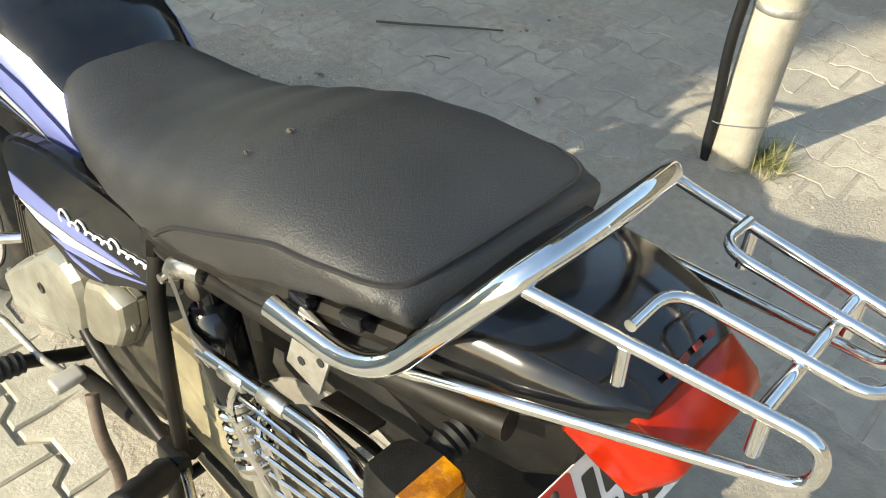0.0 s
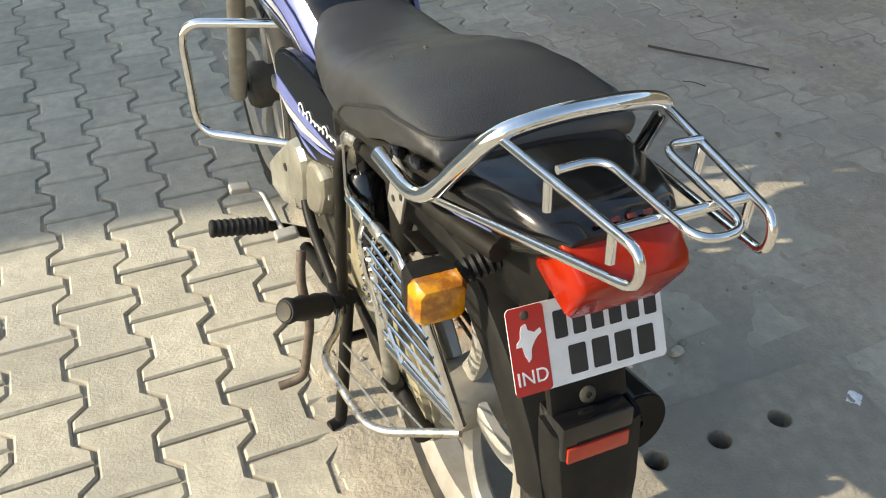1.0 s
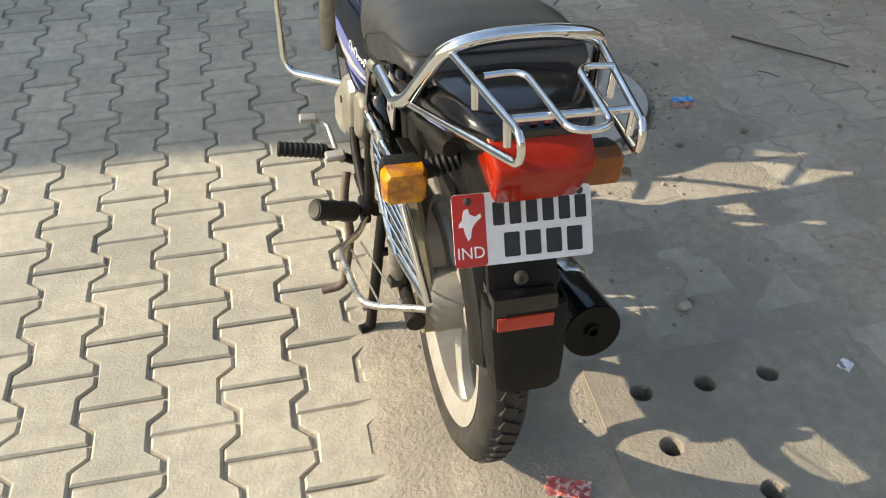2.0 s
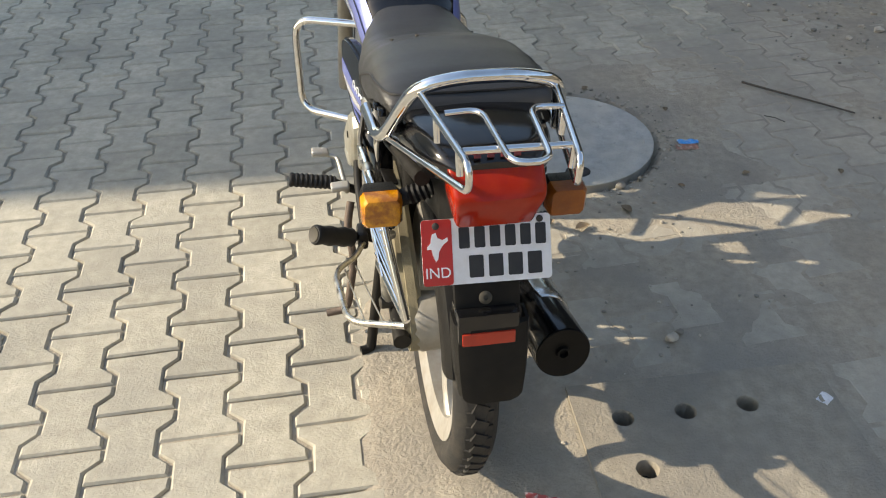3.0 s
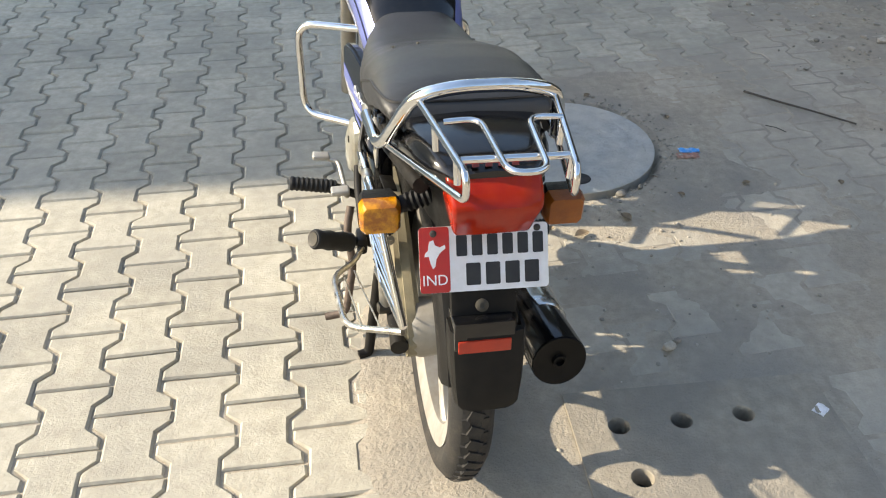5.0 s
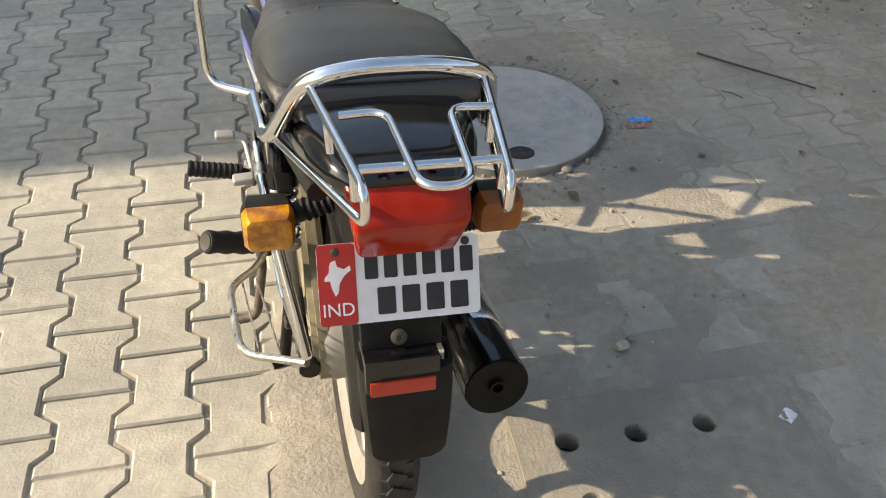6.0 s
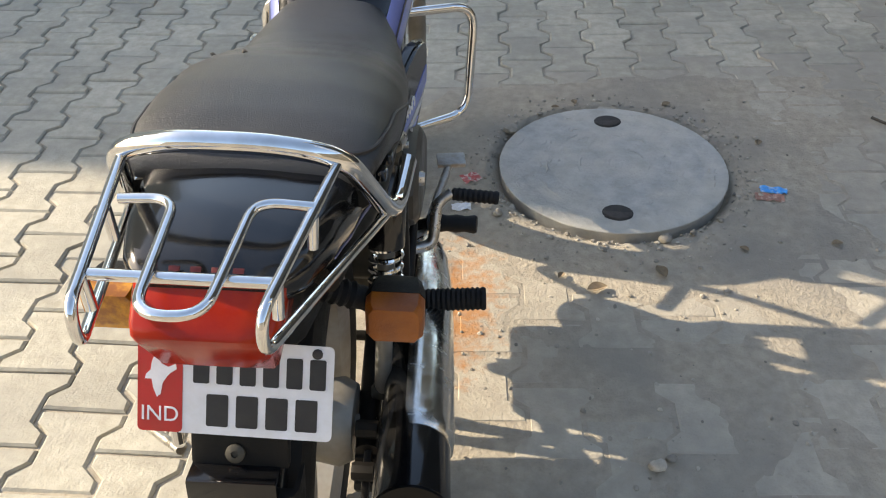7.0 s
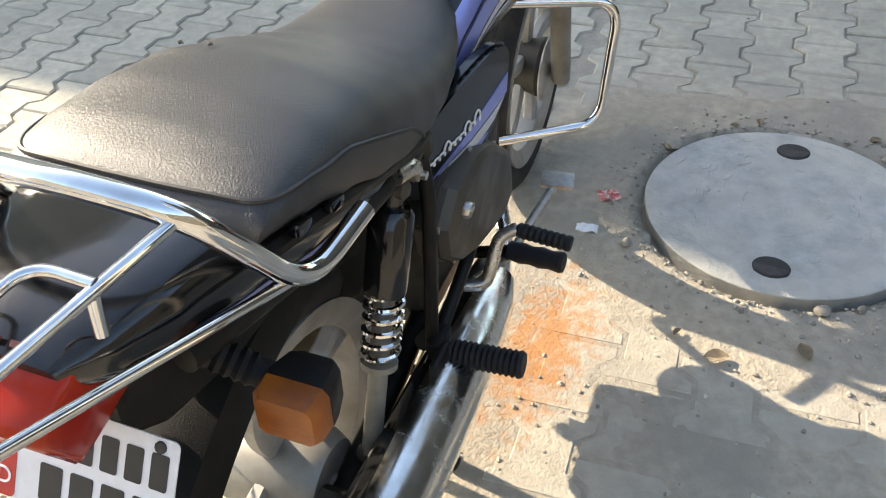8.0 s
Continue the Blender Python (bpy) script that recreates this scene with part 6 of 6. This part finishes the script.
    box(bm, (0, 0.80, 0.57), (0.11, 0.10, 0.19), 0.02, pose(0, 0, 0, 14, 0, 0))
    box(bm, (0, 0.60, 0.58), (0.15, 0.22, 0.16), 0.03)
    box(bm, (0, 0.36, 0.56), (0.17, 0.26, 0.20), 0.03)
    part("air_box", bm, MATTE_SHADE_BLACK, eng)
    for pts, r in (([V(-0.09, 0.98, 0.78), V(-0.12, 0.94, 0.60), V(-0.11, 0.90, 0.50)], 0.006), ([V(-0.05, 1.02, 0.80), V(-0.09, 0.99, 0.62), V(-0.10, 0.92, 0.55)], 0.005), ([V(-0.13, 0.55, 0.46), V(-0.14, 0.42, 0.50), V(-0.13, 0.25, 0.60)], 0.006)):
        bm = B()
        tube(bm, fillet(pts, 0.06, 5), r, 7)
        part("hose", bm, RUBBER, eng)
    for s in (-1, 1):
        bm = B()
        slab(bm, [(0.575, 0.585), (0.70, 0.575), (0.90, 0.625), (1.08, 0.70), (1.10, 0.76), (1.00, 0.84), (0.80, 0.84), (0.64, 0.70)], 0.030, Matrix(((0, 0, s, s * 0.125), (1, 0, 0, 0), (0, 1, 0, 0), (0, 0, 0, 1))), 0.012)
        shr = part("tank_shroud", bm, paint, tank2, "glossy side shroud under the tank")
        bm = B()
        slab(bm, [(0.86, 0.640), (1.05, 0.705), (0.94, 0.690), (0.80, 0.655)], 0.0012, Matrix(((0, 0, s, s * 0.1554), (1, 0, 0, 0), (0, 1, 0, 0), (0, 0, 0, 1))))
        part("dark_flash", bm, PLATE_BLACK, shr, smooth=False)
        bm = B()
        box(bm, (s * 0.130, 0.42, 0.43), (0.012, 0.10, 0.10), 0.004, pose(0, 0, 0, 30, 0, 0))
        lathe(bm, [(0.016, 0), (0.016, 0.008), (0.004, 0.010)], V(s * 0.136, 0.42, 0.41), (s, 0, 0), 12)
        part("peg_plate", bm, MATTE_SHADE_BLACK, eng)
    bm = B()
    slab(bm, [(0.40, 0.345), (0.40, 0.325), (0.05, 0.335), (0.02, 0.36), (0.10, 0.375)], 0.014, Matrix(((0, 0, -1, -0.105), (1, 0, 0, 0), (0, 1, 0, 0), (0, 0, 0, 1))), 0.003)
    part("chain_guard", bm, MATTE_SHADE_BLACK, eng)
    bm = B()
    lathe(bm, [(0.075, 0), (0.077, 0.003), (0.068, 0.004), (0.066, 0.001)], V(-0.075, 0, 0.305), (-1, 0, 0), 40, closed=True)
    part("chain_sprocket", bm, ENGINE_DARK, eng, "worn steel sprocket")
    bm = B()
    rings = []
    for v, hw, top, bot in ((0.64, 0.04, 0.230, 0.212), (0.71, 0.08, 0.245, 0.190), (0.82, 0.10, 0.270, 0.170), (0.91, 0.11, 0.310, 0.178), (0.96, 0.09, 0.315, 0.21), (0.98, 0.05, 0.295, 0.24)):
        rings.append([V(hw * math.copysign(abs(math.cos(t)) ** 0.6, math.cos(t)), v, (top + bot) / 2 + (top - bot) / 2 * math.sin(t)) for t in [2 * math.pi * q / 20 for q in range(20)]])
    loft(bm, rings)
    pan = add("belly_pan", bm, paint, "glossy belly pan with dark slots")
    for q in range(4):
        bm = B()
        box(bm, (-0.104, 0.945 - 0.012 * q, 0.285 - 0.022 * q), (0.012, 0.018, 0.008), 0.002, pose(0, 0, 0, 30, 0, 0))
        part("slot", bm, PLATE_BLACK, pan, smooth=False)
    bm = B()
    tube(bm, fillet([V(-0.06, 1.02, 0.50), V(-0.10, 1.08, 0.36), V(-0.08, 0.98, 0.22), V(0.05, 0.85, 0.17)], 0.08), 0.018, 12)
    add("exhaust_pipe", bm, CHROME, "chrome exhaust pipe")
    for s in (-1, 1):
        bm = B()
        tube(bm, [V(s * 0.12, 0.45, 0.36), V(s * 0.125, -0.03, 0.305)], 0.022, 10)
        add("swing_arm", bm, MATTE_SHADE_BLACK)
        bm = B()
        tube(bm, fillet([V(s * 0.05, 1.0, 0.85), V(s * 0.14, 0.72, 0.66), V(s * 0.13, 0.42, 0.60), V(s * 0.11, -0.2, 0.76)], 0.08), 0.018, 10)
        add("side_frame", bm, MATTE_SHADE_BLACK)
        a, b = V(s * 0.135, 0.03, 0.36), V(s * 0.125, 0.20, 0.74)
        d = (b - a).normalized()
        bm = B()
        lathe(bm, [(0.014, 0), (0.017, 0.01), (0.017, 0.12), (0.012, 0.125), (0.012, 0.40)], a, d, 14)
        sh = add("shock_absorber", bm, STEEL)
        bm = B()
        mm = Matrix.Translation(a) @ frame_of(d)
        tube(bm, [mm @ V(0.028 * math.cos(t * 0.5), 0.028 * math.sin(t * 0.5), 0.10 + 0.25 * t / 110) for t in range(111)], 0.0055, 6)
        part("coil_spring", bm, ORANGE_SPRING if spring else CHROME, sh, "red coil spring" if spring else "")
        bm = B()
        tube(bm, [V(s * 0.14, 0.42, 0.34), V(s * 0.26, 0.42, 0.35)], 0.014, 10)
        add("footpeg", bm, RUBBER)
    bm = B()
    rings = []
    for i in range(14):
        f = i / 13
        ang = radians(60 + 75 * f)
        o = ra + V(0, 0.34 * math.cos(ang), 0.34 * math.sin(ang))
        d = V(0, math.cos(ang), math.sin(ang))
        rings.append([o + V(0.07 * x, 0, 0) + d * q for x, q in ((-1, -0.05), (-0.9, 0), (0.9, 0), (1, -0.05), (0.9, -0.05), (0.85, -0.006), (-0.85, -0.006), (-0.9, -0.05))])
    loft(bm, rings)
    add("rear_hugger", bm, MATTE_SHADE_BLACK)
    bm = B()
    box(bm, (0, -0.365, 0.42), (0.16, 0.06, 0.30), 0.014, pose(0, 0, 0, 24, 0, 0))
    add("mud_flap", bm, MATTE_SHADE_BLACK)
    bm = B()
    tube(bm, fillet([V(-0.10, 0.50, 0.30), V(-0.19, 0.47, 0.10), V(-0.215, 0.46, 0.030), V(-0.24, 0.36, 0.026)], 0.03), 0.012, 10)
    add("side_stand", bm, MATTE_SHADE_BLACK, "black side stand")
    bm = B()
    tube(bm, fillet([V(-0.09, 0.44, 0.28), V(-0.14, 0.50, 0.17), V(-0.17, 0.56, 0.14)], 0.03), 0.010, 8)
    add("stand_lever", bm, MATTE_SHADE_BLACK)
    bm = B()
    tube(bm, fillet([V(-0.36, 0.86, 1.02), V(-0.15, 0.98, 1.02), V(0.15, 0.98, 1.02), V(0.36, 0.86, 1.02)], 0.05), 0.013, 10)
    add("handlebar", bm, MATTE_SHADE_BLACK)
    bm = B()
    box(bm, (0, 1.12, 0.93), (0.20, 0.14, 0.20), 0.05, seg=3)
    add("headlamp", bm, paint)
    return k


make_parked("parked_motorcycle", pose(1.669, 3.604, 0.006, 0, -6, 93) @ Matrix.Scale(0.968, 4), RED_PAINT, "red and black naked motorcycle parked on its side stand", True)
BLUE_PAINT = material("blue_paint", (0.02, 0.038, 0.10), 0.25, 0.0, color2=(0.016, 0.03, 0.085), scale=20, coat=0.6)
make_parked("parked_motorcycle", pose(1.796, 4.685, 0.006, 0, -6, 93) @ Matrix.Scale(0.968, 4), BLUE_PAINT, "dark blue motorcycle with silver wheels parked behind the red one", False)


# ---- pole, heap, plants and litter ----
def make_pole():
    p = thing("utility_pole", pose(1.521, 0.209, -0.02), "round cream cement-covered pole with a dark cable", "pole")
    bm = B()
    rings = []
    for i in range(34):
        z = 3.2 * (i / 33) ** 1.5
        r = 0.062 + 0.006 * smooth(0.12, 0.0, z)
        rings.append([V(r * (1 + 0.03 * noise.noise((math.cos(t) * 2, math.sin(t) * 2, z * 4))) * math.cos(t), r * (1 + 0.03 * noise.noise((math.cos(t) * 2, math.sin(t) * 2, z * 4 + 9))) * math.sin(t), z) for t in [2 * math.pi * q / 28 for q in range(28)]])
    loft(bm, rings)
    part("shaft", bm, POLE, p)
    bm = B()
    lathe(bm, [(0.0635, 0), (0.0655, 0.003), (0.0655, 0.016), (0.0635, 0.019)], (0, 0, 0.46), (0, 0, 1), 28)
    part("steel_band", bm, STEEL, p)
    bm = B()
    pts = [V(-0.050, 0.040, 0.0), V(-0.062, 0.046, 0.07), V(-0.064, 0.050, 0.20), V(-0.078, 0.062, 0.36), V(-0.072, 0.058, 0.60), V(-0.052, 0.045, 1.2), V(-0.052, 0.045, 3.0)]
    tube(bm, fillet(pts, 0.08, 6), 0.014, 10)
    part("cable", bm, RUBBER, p, "thick dark cable tied to the pole")
    bm = B()
    pts = []
    for q in range(33):
        t = 2 * math.pi * q / 32
        d = V(math.cos(t), math.sin(t), 0)
        r = 0.066 + 0.024 * max(0, d.dot(V(-0.76, 0.65, 0))) ** 6
        pts.append(d * r + V(0, 0, 0.155 + 0.008 * math.sin(t * 2)))
    tube(bm, pts[:-1], 0.0016, 5, closed=True)
    part("tie_wire", bm, STEEL, p, "pale tie wire")
    return p


make_pole()


def make_grass():
    rnd = random.Random(12)
    bm = B()
    for i in range(240):
        a = rnd.uniform(0, 6.28)
        r = abs(rnd.gauss(0, 0.045))
        o = V(1.570 + r * math.cos(a) * 1.2, 0.130 + r * math.sin(a), 0.0)
        L = rnd.uniform(0.03, 0.13)
        d = V(rnd.gauss(0, 0.7), rnd.gauss(0, 0.7), rnd.uniform(0.1, 0.9)).normalized()
        side = d.cross(V(0, 0, 1)).normalized() * rnd.uniform(0.0009, 0.0018)
        mid = o + d * L * 0.55 + V(0, 0, 0.006)
        tip = o + d * L + V(0, 0, -0.012 * rnd.random())
        tip.z = max(tip.z, 0.003)
        vs = [bm.verts.new(q) for q in (o - side, o + side, mid + side * 0.8, mid - side * 0.8, tip)]
        bm.faces.new(vs[:4])
        bm.faces.new((vs[3], vs[2], vs[4]))
    me = bpy.data.meshes.new("grass_tuft")
    bm.to_mesh(me)
    bm.free()
    me.materials.append(DRY_GRASS)
    return tagged(new("grass_tuft", me), "dry straw-coloured grass tuft at the foot of the pole", "grass", kind="stuff")


make_grass()


def make_heap():
    """A low bank of soil and rubble along the foot of the wall."""
    n, w = 110, 44
    verts, faces = [], []
    path = [(1.422, 3.51), (1.754, 3.30), (1.907, 3.094), (2.019, 2.839), (2.123, 2.56), (2.248, 2.31)]
    for i in range(n + 1):
        f = i / n * (len(path) - 1)
        a = min(int(f), len(path) - 2)
        c = Vector(path[a]).lerp(Vector(path[a + 1]), f - a)
        d = (Vector(path[a + 1]) - Vector(path[a])).normalized()
        nrm = Vector((-d.y, d.x))
        for j in range(w + 1):
            q = -1 + 2 * j / w
            p = c + nrm * q * (0.24 + 0.05 * (i / n) + 0.05 * noise.noise((i * 0.3, q > 0, 2)))
            h = (0.10 - 0.065 * smooth(0.2, 0.9, i / n)) * (1 - q * q) ** 1.2 * smooth(0, 0.2, i / n) * smooth(1, 0.85, i / n) * (0.75 + 0.8 * noise.noise((p.x * 4, p.y * 4, 3)) ** 2 + 0.5 * noise.noise((p.x * 9, p.y * 9, 8)))
            h += (0.010 * noise.noise((p.x * 15, p.y * 15, 1)) + 0.007 * noise.noise((p.x * 55, p.y * 55, 1))) * (1 - q * q)
            verts.append((p.x, p.y, h - 0.004 - 0.018 * q ** 4))
    for i in range(n):
        for j in range(w):
            o = i * (w + 1) + j
            faces.append((o, o + 1, o + w + 2, o + w + 1))
    me = bpy.data.meshes.new("soil_heap")
    me.from_pydata(verts, [], faces)
    me.materials.append(SAND)
    for p in me.polygons:
        p.use_smooth = True
    return tagged(new("soil_heap", me), "low grey bank of soil and rubble by the old wall", "rubble", kind="stuff")


make_heap()
rnd = random.Random(21)
STONES = [(2.452, 3.148, 0.075), (2.661, 3.111, 0.045), (2.354, 3.085, 0.02), (1.96, 3.121, 0.045), (1.868, 3.203, 0.03), (1.765, 3.09, 0.025), (0.524, 0.048, 0.017), (0.551, 0.069, 0.010), (0.18, 0.817, 0.016), (0.195, 1.241, 0.018), (0.601, 0.745, 0.014), (0.672, 0.775, 0.012)]
for x, y, r in STONES:
    bm = B()
    rock(bm, (0, 0, r * 0.45), r, rnd, 0.7, 2)
    ob = part("stone", bm, RUBBLE if r > 0.03 else PEBBLE, None)
    ob.matrix_basis = pose(x, y, 0.006 if r < 0.03 else 0.0)
    tagged(ob, "rough grey stone lying on the dusty ground", "stone", group="loose stones")


def make_pebbles():
    rnd = random.Random(5)
    bm = B()
    for i in range(1250):
        if i < 470:
            a = rnd.uniform(0, 6.28)
            r = LID_R + 0.015 + abs(rnd.gauss(0.015, 0.045))
            x, y = LID_C.x + r * math.cos(a), LID_C.y + r * math.sin(a)
        else:
            x, y = (rnd.uniform(0.15, 2.4), rnd.uniform(-0.7, 3.0)) if i < 1070 else (rnd.uniform(-0.15, 0.9), rnd.uniform(0.0, 0.8))
        if x < interp(EDGE, y)[0] + 0.1 or (Vector((x, y)) - LID_C).length < LID_R + 0.015 or any(math.hypot(x - p, y - q) < 0.03 for p, q in HOLES):
            continue
        rock(bm, (x, y, max(ground_height(x, y), -0.006) + 0.0020), abs(rnd.gauss(0, 0.0024)) + (0.0026 if i < 470 and i % 4 == 0 else 0.0014), rnd, 0.7, 1)
    return tagged(part("grit", bm, PEBBLE, None, smooth=False), "scattered grit and small clods on the dusty ground", "grit", kind="stuff")


make_pebbles()


def make_clods():
    """Broken clods and stones spread over the soil before the wall."""
    rnd = random.Random(8)
    bm = B()
    for i in range(420):
        y = rnd.uniform(1.5, 3.15)
        x = rnd.uniform(1.55, 3.4) if i % 3 else 1.95 + rnd.gauss(0, 0.22)
        r = 0.0030 + abs(rnd.gauss(0, 0.004)) + (0.008 if rnd.random() < 0.06 else 0)
        rock(bm, (x, y, 0.004 + r * 0.3), r, rnd, 0.7, 1)
    return tagged(part("clods", bm, PEBBLE, None, smooth=False), "scattered grey clods and broken stones by the wall", "rubble", kind="stuff")


make_clods()


def make_leaf(x, y, L, yaw, curl=0.3):
    bm = B()
    rows = []
    for i in range(9):
        f = i / 8
        hw = L * 0.30 * math.sin(math.pi * min(1, f * 1.02)) ** 0.8 + 0.0004
        z = 0.010 + curl * L * (f - 0.5) ** 2
        rows.append([V((f - 0.5) * L, q * hw, z + abs(q) * hw * 0.6) for q in (-1, -0.5, 0, 0.5, 1)] + [V((f - 0.5) * L, q * hw, z + abs(q) * hw * 0.6 - 0.0008) for q in (1, 0.5, 0, -0.5, -1)])
    loft(bm, rows)
    ob = part("dry_leaf", bm, DRY_LEAF, None)
    ob.matrix_basis = pose(x, y, -0.002, 0, 0, yaw)
    return tagged(ob, "curled brown dry leaf lying on the ground", "leaf", group="dry leaves")


for x, y, L, a in ((0.427, 0.545, 0.05, 20), (0.580, 0.618, 0.045, 115), (0.344, 0.586, 0.025, 60), (1.016, 0.763, 0.03, 10), (1.316, 0.73, 0.03, 70), (0.788, 0.723, 0.025, 150), (0.664, 1.428, 0.035, 40), (0.382, 1.423, 0.03, 100), (0.324, 1.388, 0.025, 10), (0.906, 1.223, 0.03, 80)):
    make_leaf(x, y, L, a)


def make_wrapper(x, y, w, h, mat, label, yaw, seed):
    """A crumpled bit of packaging."""
    rnd = random.Random(seed)
    bm = B()
    n = 8
    rows = []
    for i in range(n + 1):
        row = []
        for j in range(n + 1):
            px, py = (i / n - 0.5) * w, (j / n - 0.5) * h
            z = 0.013 + 0.007 * noise.noise((px * 60 + seed, py * 60, 1.0)) + rnd.uniform(-0.001, 0.001)
            row.append((px + rnd.uniform(-1, 1) * w * 0.03, py + rnd.uniform(-1, 1) * h * 0.03, z))
        rows.append(row)
    top = [[bm.verts.new(p) for p in r] for r in rows]
    low = [[bm.verts.new((p[0], p[1], p[2] - 0.0006)) for p in r] for r in rows]
    for g in (top, low):
        for i in range(n):
            for j in range(n):
                bm.faces.new((g[i][j], g[i + 1][j], g[i + 1][j + 1], g[i][j + 1]))
    ob = part("wrapper", bm, mat, None, smooth=False)
    ob.matrix_basis = pose(x, y, -0.004, 0, 0, yaw)
    return tagged(ob, label, "wrapper", group="litter")


make_wrapper(0.905, 0.985, 0.070, 0.030, WRAP_BLUE, "crumpled blue foil wrapper lying on the ground", -8, 1)
make_wrapper(0.889, 0.950, 0.075, 0.032, WRAP_BROWN, "crumpled brown wrapper lying on the ground", -4, 2)
make_wrapper(0.097, 0.979, 0.050, 0.040, WRAP_RED, "crumpled red wrapper lying on the ground", 30, 3)
make_wrapper(0.083, 0.843, 0.050, 0.030, PLATE_WHITE, "small crumpled white scrap on the ground", 10, 4)
make_wrapper(0.106, -0.392, 0.085, 0.045, WRAP_RED, "torn red packet lying behind the rear wheel", -20, 5)
make_wrapper(1.613, 3.077, 0.085, 0.055, PLATE_WHITE, "crumpled pale paper near the soil bank", 20, 6)
make_wrapper(0.800, -0.192, 0.035, 0.028, PLATE_WHITE, "small pale scrap lying on the drain slab", 40, 7)

bm = B()
pts = [V(1.264, 1.391, 0.010), V(1.345, 1.297, 0.013), V(1.445, 1.207, 0.011), V(1.558, 1.093, 0.010)]
tube(bm, fillet(pts, 0.05, 5), [0.0045 - 0.0001 * i for i in range(14)], 7)
tagged(part("stick", bm, STICK, None), "thin dark stick lying on the dusty pavers", "stick")
bm = B()
tube(bm, [V(1.235, 1.124, 0.008), V(1.265, 1.100, 0.010), V(1.287, 1.068, 0.008)], 0.0018, 6)
tagged(part("twig", bm, STICK, None), "short thin twig lying on the ground", "twig")

for u, v, w, k in ((-0.092, -0.052, 0.8640, 1), (-0.050, -0.060, 0.8735, 2)):
    bm = B()
    rock(bm, (0, 0, 0), 0.0022, random.Random(k), 0.8, 2)
    tube(bm, [V(-0.003, 0, 0), V(0, 0.002, 0.001), V(0.004, -0.001, 0)], 0.0009, 6)
    ob = part("crumb", bm, STICK, None)
    ob.matrix_basis = Matrix.Translation(BIKE @ V(u, v, w + 0.002))
    tagged(ob, "tiny dry crumb lying on the black seat", "crumb", group="crumbs on the seat")


def make_weed(x, y, n, size, seed):
    rnd = random.Random(seed)
    plant = thing("weed", pose(x, y, 0), "small dark green weed at the foot of the wall", "plant")
    bm = B()
    lv = B()
    for i in range(n):
        a = rnd.uniform(0, 6.28)
        d = V(math.cos(a) * 0.6, math.sin(a) * 0.6, rnd.uniform(0.5, 1.2)).normalized()
        L = size * rnd.uniform(0.5, 1.0)
        tube(bm, [V(0, 0, 0), d * L * 0.5, d * L], 0.0022, 5)
        for q in range(4):
            o = d * L * (0.4 + 0.2 * q)
            e = V(rnd.gauss(0, 1), rnd.gauss(0, 1), rnd.gauss(0.2, 0.5)).normalized()
            s = e.cross(V(0, 0, 1)).normalized() * rnd.uniform(0.012, 0.022)
            l2 = rnd.uniform(0.04, 0.075)
            vs = [lv.verts.new(p) for p in (o, o + e * l2 * 0.5 + s, o + e * l2, o + e * l2 * 0.5 - s)]
            lv.faces.new(vs)
    part("stems", bm, STICK, plant)
    part("leaves", lv, LEAF, plant, smooth=False)


make_weed(2.605, 3.084, 9, 0.17, 3)
make_weed(2.781, 3.03, 7, 0.13, 4)


make_pavers()
